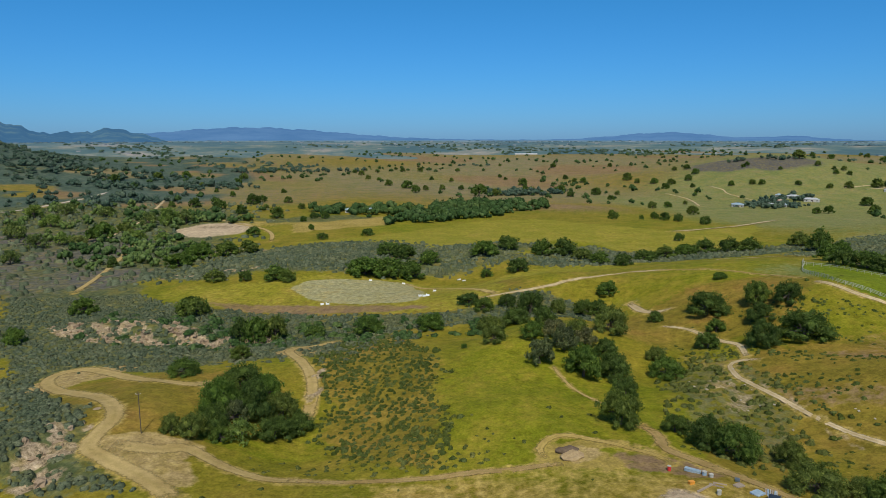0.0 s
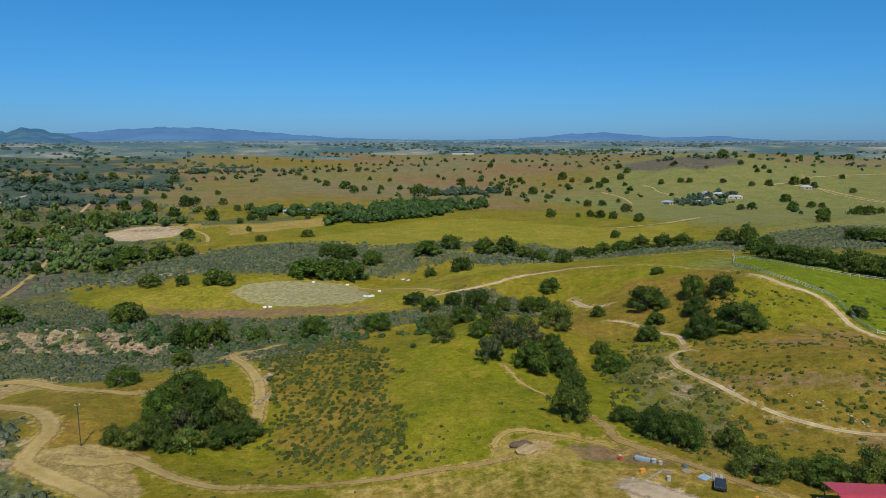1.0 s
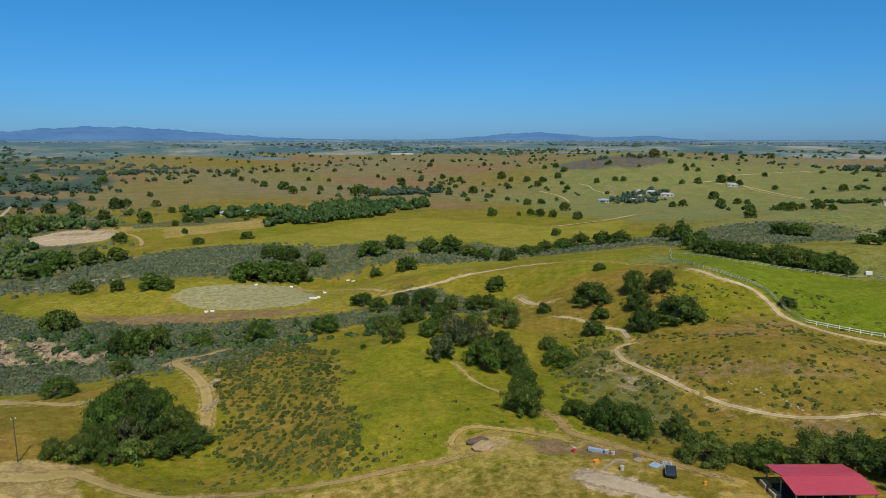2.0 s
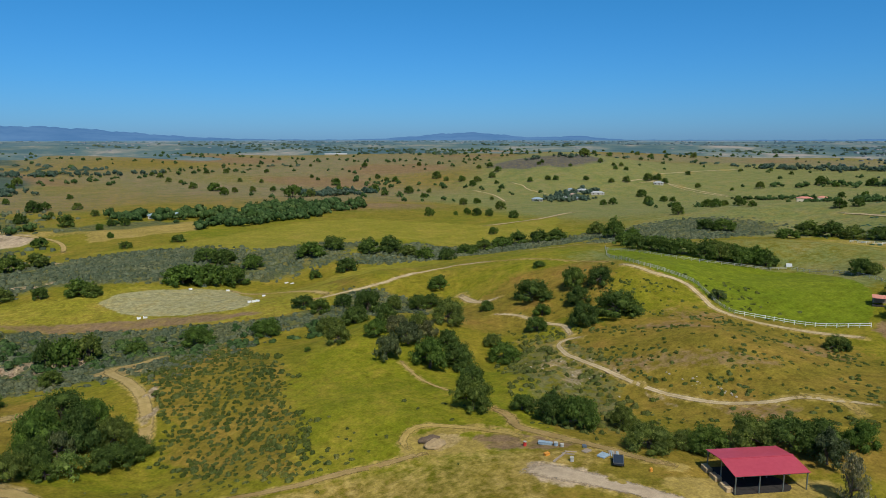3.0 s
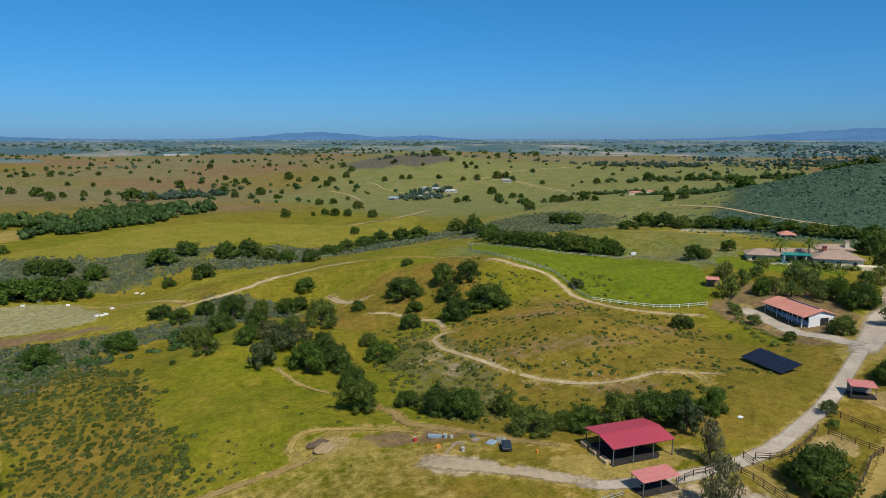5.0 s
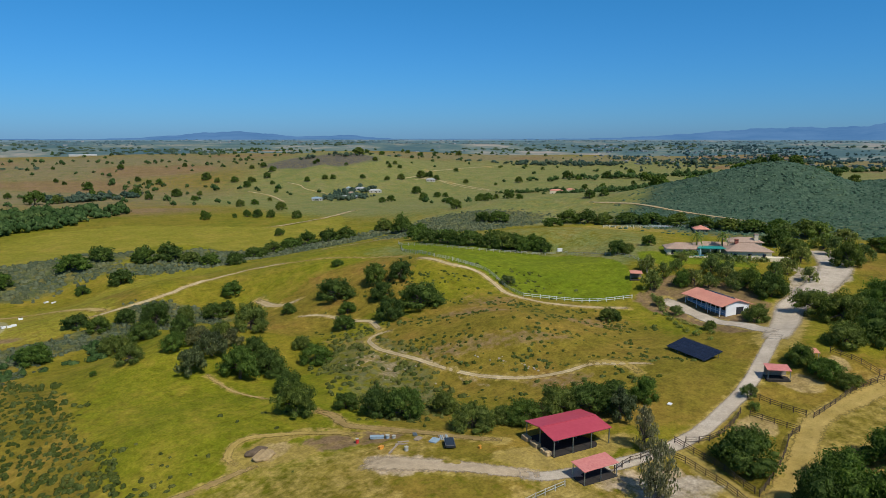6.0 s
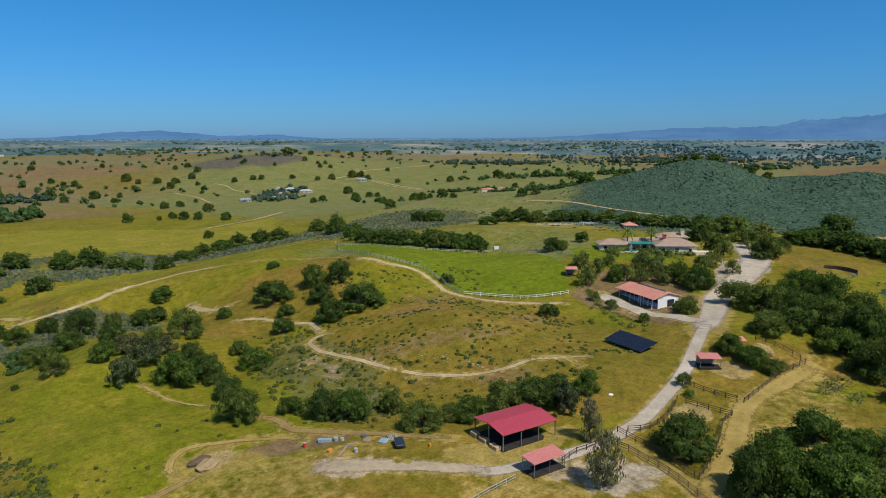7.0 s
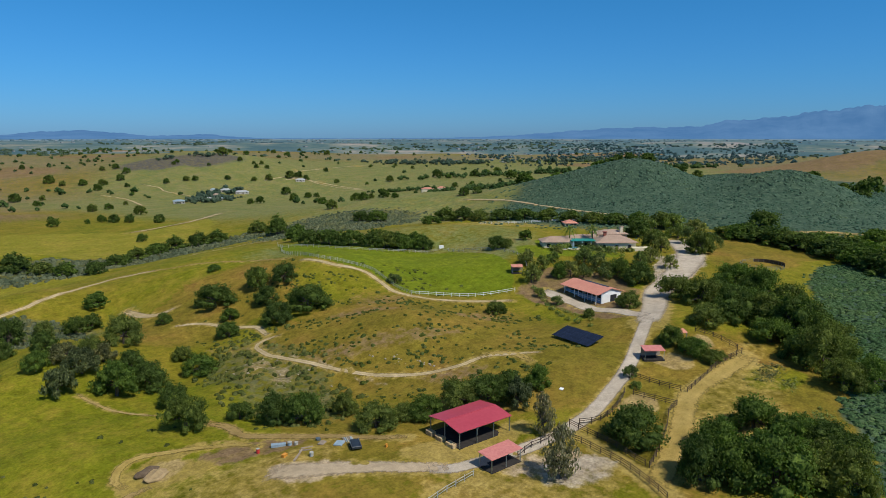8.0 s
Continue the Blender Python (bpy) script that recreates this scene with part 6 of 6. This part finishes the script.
def small_house(x, y, turn, w, d, high, rise, roofmat, wallmat, label, name="farmhouse", z=None):
    ob = thing(name, spin(x, y, turn, None if z is None else z), label, "house")
    part("wall", boxes((-w / 2, w / 2, -d / 2, d / 2, -2.0, high)), wallmat, ob)
    part("roof", built(hip_roof, w, d, high, rise, 0.5), roofmat, ob)
    for k in range(3):
        wx = -w / 2 + (k + 0.5) * w / 3
        part("window", boxes((wx - 0.7, wx + 0.7, -d / 2 - 0.06, -d / 2 + 0.05, 0.7, 2.0)), GLASS_DARK, ob)
    part("door", boxes((w * 0.04, w * 0.04 + 1.0, -d / 2 - 0.07, -d / 2 + 0.05, -0.2, 2.0)), DARK_WOOD, ob)
    return ob


def solar_array():
    ob = thing("solar_array", spin(139.8, 106.2, 79, ground(139.8, 106.2)), "ground-mounted array of dark blue solar panels on the grass", "solar panels")
    tilt = Matrix.Translation((0, 0, 1.45)) @ Matrix.Rotation(radians(-15), 4, "X")
    cell = link_mesh("panel", boxes((-0.49, 0.49, -0.82, 0.82, -0.02, 0.02)), PANEL)
    for i in range(14):
        for j in range(4):
            shared("panel", cell, ob, tilt @ Matrix.Translation((-6.57 + i * 1.01, (j - 1.5) * 1.68, 0.03)))
    bm = bmesh.new()
    for j in (-2.9, -1.0, 1.0, 2.9):
        box(bm, -7.05, 7.05, j - 0.05, j + 0.05, -0.12, 0.0)
    bmesh.ops.transform(bm, matrix=tilt, verts=bm.verts)
    part("rail", bm, STEEL, ob)
    for i in range(5):
        for j in (-2.9, 2.9):
            top = tilt @ Vector((-6 + i * 3, j, -0.1))
            part("leg", built(bar, (top.x, top.y, -1.4), top, 0.06, sides=6), STEEL, ob)


def fence(points, mat, label, rails, high, gap, name, group="", thick=0.045):
    """Posts and rails along a line over the land."""
    line = smooth_line(points, 0.5)
    ob = thing(name, Matrix.Translation((line[0].x, line[0].y, ground(line[0].x, line[0].y))), label, "fence", group)
    inv = ob.matrix_basis.inverted()
    run, at = 0.0, [line[0]]
    for a, b in zip(line, line[1:]):
        run += (b - a).length
        if run >= gap:
            at.append(b)
            run = 0.0
    post = FENCE_POST[mat.name]
    rail = FENCE_RAIL[mat.name]
    feet = [Vector((p.x, p.y, ground(p.x, p.y))) for p in at]
    for f in feet:
        shared("post", post, ob, inv @ Matrix.Translation(f) @ Matrix.Rotation(random.uniform(-0.06, 0.06), 4, "X") @ Matrix.Diagonal((1, 1, high * random.uniform(1.04, 1.12), 1)))
    for a, b in zip(feet, feet[1:]):
        for r in rails:
            p, q = a + Vector((0, 0, r * high + random.uniform(-0.03, 0.03))), b + Vector((0, 0, r * high + random.uniform(-0.03, 0.03)))
            turn = (q - p).to_track_quat("X", "Z").to_matrix().to_4x4()
            shared("rail", rail, ob, inv @ Matrix.Translation((p + q) / 2) @ turn @ Matrix.Diagonal(((q - p).length, 1, 1, 1)))
    return ob


FENCE_POST = {m.name: link_mesh("post", boxes((-0.075, 0.075, -0.075, 0.075, -0.25, 1.0), bevel=0.012), m) for m in (DARK_WOOD, PALE_WOOD, WHITE)}
FENCE_RAIL = {m.name: link_mesh("rail", boxes((-0.5, 0.5, -0.03, 0.03, -0.06, 0.06)), m) for m in (DARK_WOOD, PALE_WOOD, WHITE)}


def utility_pole(x, y):
    ob = thing("utility_pole", spin(x, y, 20), "tall weathered wooden utility pole with a crossarm", "pole")
    part("mast", built(bar, (0, 0, -0.6), (0, 0, 10.2), 0.13, 0.09, 9), BARK, ob)
    arm = part("crossarm", boxes((-0.55, 0.55, -0.05, 0.05, 9.55, 9.65)), PLANK, ob)
    for px in (-0.45, 0.0, 0.45):
        part("insulator", built(bar, (px, 0, 9.70), (px, 0, 9.92), 0.06, 0.04, 7), WHITE, arm)


def round_pen(x, y):
    ob = thing("round_pen", spin(x, y, 0), "round horse pen of grey steel panels with a dark windbreak", "pen")
    for k in range(26):
        a, b = 6.283 * k / 26, 6.283 * (k + 1) / 26
        p, q = Vector((8 * math.cos(a), 8 * math.sin(a), 0)), Vector((8 * math.cos(b), 8 * math.sin(b), 0))
        bm = bmesh.new()
        for h in (0.3, 0.75, 1.2, 1.65):
            bar(bm, p + Vector((0, 0, h)), q + Vector((0, 0, h)), 0.035, sides=5)
        bar(bm, p, p + Vector((0, 0, 1.7)), 0.05, sides=6)
        part("panel", bm, STEEL, ob)
        if k < 3 or k > 20:
            mid = (p + q) / 2
            bm = boxes((-1.0, 1.0, -0.03, 0.03, 0.2, 1.75))
            bmesh.ops.transform(bm, matrix=Matrix.Translation(mid) @ (q - p).to_track_quat("X", "Z").to_matrix().to_4x4(), verts=bm.verts)
            part("windbreak", bm, DARK_WOOD, ob, "dark brown solid windbreak")


hay_barn()
lean_to(73.6, 82.7, -8, 8.3, 4.0, 3.2, 0.35, "horse_shelter", "open horse shelter with a faded pink-red sloping roof", False, PINK_ROOF)
lean_to(139.6, 83.0, -46, 5.6, 4.0, 2.9, 0.35, "horse_shelter", "small pen shelter with a faded red sloping roof", True, PINK_ROOF)
lean_to(152.5, 82.0, -46, 4.6, 3.4, 2.8, 0.3, "horse_shelter", "small shelter with a brown roof under the oaks", True, CORAL_ROOF)
lean_to(187.5, 163.5, -46, 4.6, 4.0, 3.0, 0.4, "horse_shelter", "small paddock shelter with a coral roof beside the turf", True, CORAL_ROOF)
stable()
ranch_house()
small_house(300, 210, -44, 7, 7, 2.6, 1.6, CORAL_ROOF, PLASTER, "small garden house with a coral red hip roof", "garden_house", ground(300, 210) - 1.4)
solar_array()
utility_pole(-70.5, 146.5)
round_pen(251, 91)
PALE_ROOF = simple("pale_sheet_roof", (0.34, 0.36, 0.36), (0.48, 0.48, 0.46), 1.0, 0.6)
PALE_WALL = simple("weathered_white_wall", (0.36, 0.34, 0.29), (0.48, 0.45, 0.38), 1.0, 0.9)
# farms out on the plain
for x, y, turn, w, d, roofmat, label in (
        (349, 788, -20, 13, 9, BLUE_GREY, "distant farmhouse with a pale blue-grey roof among trees"), (392, 797, -25, 15, 9, PALE_ROOF, "distant white farmhouse among trees"),
        (410, 803, -25, 9, 7, BLUE_GREY, "distant grey-roofed outbuilding beside trees"), (457, 868, -25, 16, 9, PALE_ROOF, "distant pale-roofed barn at the farm"),
        (442, 878, 60, 10, 7, BLUE_GREY, "distant grey farm shed"), (468, 846, -20, 18, 7, PALE_ROOF, "distant long white farm building"), (425, 838, 10, 9, 7, TAN_ROOF, "distant tan-roofed farm cottage"),
        (-95, 684, 5, 11, 8, BLUE_GREY, "distant blue-grey roofed house in the wood"), (-76, 682, -5, 12, 8, BLUE_GREY, "distant pale blue roofed house in the wood"),
        (594, 886, -30, 14, 9, PALE_ROOF, "distant white farmhouse beside the dirt road"), (640, 652, -40, 17, 10, CORAL_ROOF, "distant cream villa with a coral roof"), (655, 640, -40, 10, 8, CORAL_ROOF, "distant cream villa wing with a coral roof")):
    small_house(x, y, turn, w, d, 5.6 if roofmat == CORAL_ROOF else 3.2, 1.8, roofmat, PALE_WALL if roofmat != CORAL_ROOF else PLASTER, label)
ob = thing("greenhouse", spin(205, 1660, -6, ground(205, 1660)), "long low white greenhouse far out on the plain", "greenhouse")
part("wall", boxes((-27, 27, -8, 8, -3, 2.6)), PALE_WALL, ob)
part("roof", built(gable_sheet, 54, 16, 2.6, 1.4, 0.2, 0.2), PALE_ROOF, ob)
# town roofs in the hazy lowland, dulled in colour as haze would do
trng = np.random.default_rng(41)
bm = bmesh.new()
for k in range(330):
    a, d = (trng.uniform(-0.55, 1.45), trng.uniform(1700, 3000)) if k < 240 else (trng.uniform(0.82, 1.2), trng.uniform(1420, 1950))
    x, y = d * math.sin(a), d * math.cos(a)
    z, w, h = max(ground(x, y), float(low_z(x, y))), trng.uniform(1.5, 5), trng.uniform(1.2, 2.6)
    box(bm, x - w, x + w, y - 4, y + 4, z - 3, z + h)
tagged(part("distant_town", bm, simple("hazy_roofs", (0.20, 0.22, 0.24), (0.36, 0.35, 0.34), 0.01, 0.9)), "scattered pale roofs of a distant town", "town", kind="stuff")

fence([(155, 282), (150, 272), (156, 261), (161, 242), (172, 232), (191, 230), (208, 222)], PALE_WOOD, "weathered pale two-rail paddock fence on the ridge", (0.5, 0.95), 1.25, 3.0, "paddock_fence", "paddock fences")
fence([(208, 222), (208, 205), (207, 192), (205, 177), (199, 168), (190, 160)], PALE_WOOD, "weathered rail fence along the paddock", (0.45, 0.92), 1.3, 2.6, "paddock_fence", "paddock fences")
fence([(150, 272), (140, 254), (134, 226), (140, 213), (146, 205), (146, 197), (144, 188), (144, 179)], PALE_WOOD, "weathered grey post-and-rail paddock fence beside the track", (0.3, 0.6, 0.92), 1.35, 2.4, "paddock_fence", "paddock fences")
fence([(144, 179), (152, 171), (161, 162), (173, 153.5)], WHITE, "white rail paddock fence at the foot of the turf", (0.45, 0.93), 1.35, 2.6, "paddock_fence", "paddock fences")
for pts in ([(93, 82), (91, 79), (91, 75), (90, 70), (89, 65), (87, 60), (85, 56), (82, 51)], [(96, 81), (95, 75), (94, 69), (92, 64), (91, 60)], [(91, 60), (96, 61), (107, 64), (115, 67), (119, 67)],
            [(119, 67), (118, 73), (117, 79)], [(117, 79), (112, 77.5), (105, 76.5), (100, 77.5), (96, 81)], [(126, 82), (126, 76), (127, 68)], [(127, 68), (135, 68), (146, 68), (157, 66)], [(160, 80), (160, 73), (158, 67)]):
    fence(pts, DARK_WOOD, "dark stained three-rail timber fence round the horse pens", (0.32, 0.64, 0.95), 1.4, 2.3, "rail_fence", "pen fences")
fence([(78, 81.6), (83, 82), (87, 81), (91, 81.5)], DARK_WOOD, "short dark rail fence beside the drive", (0.45, 0.92), 1.3, 2.2, "rail_fence", "pen fences")
fence([(44, 83), (51, 83), (59, 83.5), (68, 83.5)], PALE_WOOD, "weathered rail fence along the dry grass", (0.45, 0.92), 1.2, 2.4, "rail_fence", "pen fences")
fence([(270, 251), (277, 244), (292, 233), (308, 219), (315, 200), (322, 166), (323, 147)], WHITE, "distant white rail fence along the field", (0.45, 0.92), 1.3, 3.2, "paddock_fence", "paddock fences")


# ---- yard clutter ----
def cart(x, y, turn):
    ob = thing("flatbed_trailer", spin(x, y, turn), "low trailer under a black cover parked on the grass", "trailer")
    part("body", boxes((-1.9, 1.9, -0.95, 0.95, 0.45, 1.05), bevel=0.12), CAR_PAINT, ob)
    part("rim_rail", boxes((-1.95, 1.95, -1.0, -0.92, 1.0, 1.12), (-1.95, 1.95, 0.92, 1.0, 1.0, 1.12)), STEEL, ob)
    part("drawbar", built(bar, (1.9, 0, 0.5), (3.0, 0, 0.4), 0.06, sides=6), STEEL, ob)
    for px in (-0.9, 0.6):
        for py in (-1.02, 1.02):
            tyre = part("wheel", built(bar, (px, py - 0.1, 0.32), (px, py + 0.1, 0.32), 0.34, sides=14), RUBBER, ob)
            part("hub", built(bar, (px, py - 0.12, 0.32), (px, py + 0.12, 0.32), 0.15, sides=10), STEEL, tyre)


cart(58.2, 108.2, 60)
for x, y, turn, w, d, h, mat, name, label in (
        (57.2, 112.2, 30, 2.2, 1.7, 0.35, BLUE_GREY, "metal_sheets", "stack of blue-grey metal sheets lying on the grass"), (49.3, 122.6, -35, 3.0, 0.9, 0.55, BLUE_GREY, "water_trough", "grey metal trough lying in the yard"),
        (51.0, 121.0, 0, 0.9, 0.8, 0.7, BLUE_GREY, "drum", "pale plastic drum among the yard clutter"), (51.9, 119.9, 0, 0.8, 0.8, 0.6, PALE_WOOD, "drum", "pale plastic drum among the yard clutter"),
        (55.2, 115.4, 25, 1.8, 1.2, 0.35, PLANK, "crate", "old wooden crate among the clutter"), (56.0, 117.8, 70, 1.2, 0.8, 0.5, STEEL, "scrap_bin", "grey scrap bin beside the pipes"),
        (50.2, 112.2, 0, 0.8, 0.6, 0.8, PALE_WOOD, "drum", "white drum standing on bare earth"), (47.0, 117.0, 15, 1.1, 0.7, 0.5, ORANGE, "fuel_can", "orange fuel can on the grass"),
        (45.0, 123.6, 0, 0.7, 0.6, 0.9, RED_PAINT, "red_drum", "red drum with a white lid in the yard"), (62.5, 103.5, 0, 0.5, 0.4, 0.7, ORANGE, "fuel_can", "orange can standing in the grass"),
        (108.6, 91.3, 20, 1.3, 0.9, 0.12, WHITE, "tarpaulin", "white tarpaulin lying on the grass"), (209.0, 224.6, -40, 2.2, 1.6, 1.3, WHITE, "water_tank", "white water tank at the paddock corner")):
    ob = thing(name, spin(x, y, turn), label, name.replace("_", " "))
    if name in ("drum", "red_drum"):
        part("barrel", built(bar, (0, 0, -0.05), (0, 0, h), w / 2, sides=12), mat, ob)
        part("lid", built(bar, (0, 0, h), (0, 0, h + 0.06), w / 2 + 0.03, sides=12), PALE_WOOD, ob)
    else:
        part("body", boxes((-w / 2, w / 2, -d / 2, d / 2, -0.05, h), bevel=0.04), mat, ob)
        part("top_edge", boxes((-w / 2 - 0.03, w / 2 + 0.03, -d / 2 - 0.03, d / 2 + 0.03, h - 0.03, h + 0.03)), mat, ob)
for k in range(6):
    ob = thing("plank", spin(58.8 + 0.30 * k, 112.4 - 0.22 * k, 62 + random.uniform(-4, 4)), "weathered plank lying on the grass", "plank", "planks in the yard")
    part("board", boxes((-2.1, 2.1, -0.12, 0.12, 0.02, 0.12)), (PLANK, BLUE_GREY, PALE_WOOD)[k % 3], ob)
for x, y, turn, n in ((48.6, 114.6, 35, 4.6), (51.0, 115.4, -35, 2.6), (52.0, 116.2, -25, 2.4)):
    ob = thing("timber_beam", spin(x, y, turn), "grey timber beam lying in the yard", "timber")
    part("beam", boxes((-n / 2, n / 2, -0.18, 0.18, 0.0, 0.3)), PLANK, ob)
for x, y, turn in ((-56, 301, 10), (-53.4, 300.4, -15), (-10.5, 301.5, 30), (-8.6, 300.6, 15), (-7.0, 301.2, -10), (-4, 317, 0), (-38.6, 348, 20), (-21, 350, 0)):
    ob = thing("jump_block", spin(x, y, turn), "white riding jump block beside the arena", "jump block", "arena jumps")
    part("block", boxes((-0.7, 0.7, -0.4, 0.4, -0.1, 0.7), bevel=0.06), WHITE, ob)
    part("wing_board", boxes((-0.86, -0.72, -0.35, 0.35, -0.1, 0.95)), WHITE, ob)
for x, y in ((8.8, 361), (11.5, 357.5)):
    ob = thing("feed_trough", spin(x, y, 30), "white feed trough on the field", "trough")
    part("basin", boxes((-1.0, 1.0, -0.4, 0.4, 0.0, 0.6), bevel=0.05), WHITE, ob)
    part("rim", boxes((-1.05, 1.05, -0.45, 0.45, 0.55, 0.62)), WHITE, ob)


def palm(x, y, h):
    ob = thing("palm_tree", spin(x, y, random.uniform(0, 360)), "tall palm with a drooping green crown beside the house", "palm tree", "garden palms")
    part("trunk", built(bar, (0, 0, -0.4), (0.2, 0, h), 0.28, 0.2, 9), BARK, ob)
    out = []
    for k in range(26):
        a = k * 2.4
        lift = 1.2 - 1.9 * (k / 26)
        prev = np.array([0.2, 0, h])
        for j in range(5):
            step = np.array([math.cos(a), math.sin(a), lift - 0.45 * j]) * 0.62
            nxt = prev + step
            side = np.array([-math.sin(a), math.cos(a), 0]) * (0.34 - 0.05 * j)
            out.append(np.stack([prev - side, prev + side, nxt + side * 0.85, nxt - side * 0.85])[None])
            prev = nxt
    crown = new("crown", leaf_mesh("crown", out, LIGHT_LEAF))
    crown.parent = ob


palm(231.5, 167, 8.0)
palm(240, 160.5, 8.5)
# fresh weeds on the slope below the lane
wrng = np.random.default_rng(63)
for cx, cy, rx, ry, n, mat, label in ((147, 51, 4, 2, 40, LIGHT_LEAF, "patch of yellow-green flowering weeds"), (133, 41, 5, 2.5, 50, LIGHT_LEAF, "patch of yellow-green flowering weeds"), (150, 57, 7, 3, 110, GREY_LEAF, "patch of low green weeds on the dry slope")):
    x, y = cx + wrng.normal(size=n) * rx * 0.5, cy + wrng.normal(size=n) * ry * 0.5
    clumps("weed_patch", wrng, x, y, (0.5, 1.1), (0.4, 0.9), 16, mat, label, 0.32)
# rocks exposed along the knoll track
rock_rng = np.random.default_rng(5)
rock_kinds = []
for s in range(4):
    bm = bmesh.new()
    bmesh.ops.create_icosphere(bm, subdivisions=1, radius=0.5)
    for v in bm.verts:
        v.co = Vector((v.co.x * rock_rng.uniform(0.8, 1.3), v.co.y * rock_rng.uniform(0.7, 1.2), v.co.z * rock_rng.uniform(0.4, 0.8)))
    rock_kinds.append(link_mesh("rock", bm, PALE_STONE))
for k in range(34):
    t = rock_rng.uniform(0, 1)
    x, y = (96 + 8 * (1 - t) + rock_rng.normal() * 1.2, 128 + 22 * t) if k % 2 else (77 + rock_rng.normal() * 4, 166 + rock_rng.normal() * 9)
    ob = new("rock", rock_kinds[k % 4])
    ob.matrix_basis = Matrix.Translation((x, y, ground(x, y) + 0.05)) @ Matrix.Rotation(rock_rng.uniform(0, 6), 4, "Z") @ Matrix.Scale(rock_rng.uniform(0.4, 1.0), 4)
    tagged(ob, "pale weathered rock on the dry slope", "rock", "rocks on the knoll")
# heap of dug earth in the pit
bm = bmesh.new()
bmesh.ops.create_icosphere(bm, subdivisions=3, radius=1)
for v in bm.verts:
    v.co = Vector((v.co.x * 2.9, v.co.y * 1.9, max(v.co.z, -0.3) * 0.75)) + Vector((0, 0, 0.22 * math.sin(v.co.x * 5) + 0.2 * math.sin(v.co.y * 7 + 1)))
ob = tagged(new("spoil_mound", link_mesh("spoil_mound", bm, simple("dug_earth", (0.27, 0.190, 0.090), (0.40, 0.295, 0.155), 2.0, 0.95, bump=0.1))), "heap of pale dug earth in a shallow pit", "mound")
ob.matrix_basis = spin(27.5, 132.0, 20)
# raised bank coloured dark stands in for the pit's dark hollow
bm = bmesh.new()
bmesh.ops.create_icosphere(bm, subdivisions=3, radius=1)
for v in bm.verts:
    v.co = Vector((v.co.x * 2.8, v.co.y * 1.1, max(v.co.z, -0.3) * 0.9)) + Vector((0, 0, 0.15 * math.sin(v.co.x * 6)))
ob = tagged(new("spoil_mound", link_mesh("spoil_mound", bm, simple("pit_dark", (0.085, 0.060, 0.036), (0.16, 0.115, 0.075), 2.0, 0.95, bump=0.1))), "low dark bank standing in for the hollow of the pit", "mound")
ob.matrix_basis = spin(26.8, 134.6, 10)
# clipped greenery round the house
hrng = np.random.default_rng(77)
for name, label, pts, w, h in (("hedge", "vine-covered hedge along the house terrace", ((222, 170), (228, 165)), 1.4, 2.2), ("hedge", "vine-covered pergola hedge in front of the house", ((230, 158), (234, 147)), 1.8, 2.6),
                               ("vine_pergola", "leafy vines over the pergola beside the pool", ((228.6, 160.5), (237.0, 150.5)), 1.7, 2.7), ("vine_pergola", "leafy vines over the terrace of the house wing", ((219.5, 168.0), (226.5, 164.0)), 1.6, 2.5),
                               ("hedge", "clipped leafy hedge below the house lawn", ((219, 172), (233, 142)), 1.3, 1.6), ("hedge", "tall leafy hedge beside the terrace", ((225, 176), (231, 169)), 1.8, 2.6), ("hedge", "tall leafy hedge in front of the main wing", ((235, 150), (241, 141)), 1.7, 2.4),
                               ("flower_bed", "low planted bed beside the stable drive", ((172, 140), (162, 118)), 1.2, 0.7), ("flower_bed", "low planted bed at the paddock corner", ((180, 150), (174, 141)), 1.4, 0.8)):
    x, y = (np.linspace(pts[0][i], pts[1][i], 16) + hrng.normal(size=16) * 0.4 for i in (0, 1))
    clumps(name, hrng, x, y, (w * 0.7, w), (h * 0.8, h), 40, LIGHT_LEAF, label, 0.30)
# shrubs planted along the verge below the stable
for x, y, r in ((157.5, 120.5, 0.9), (160.0, 124.5, 1.1), (162.5, 128.0, 0.8), (165.0, 131.5, 1.2), (155.8, 116.0, 1.3), (168.0, 135.5, 0.9), (170.5, 139.0, 1.1), (159.0, 113.0, 1.0), (166.5, 138.5, 0.7), (153.5, 110.0, 0.8)):
    ob = thing("garden_shrub", spin(x, y, random.uniform(0, 360)), "small rounded garden shrub on the verge by the stable", "shrub", "verge shrubs")
    q = cards(hrng, np.array([0, 0, 0.55]), 1.0, 90, 0.22, 0.8, 0.3) * r
    crown = new("crown", leaf_mesh("crown", [q], LIGHT_LEAF))
    crown.parent = ob
    part("stem", built(bar, (0, 0, -0.2), (0, 0, 0.5 * r), 0.06, 0.04, 6), BARK, ob)
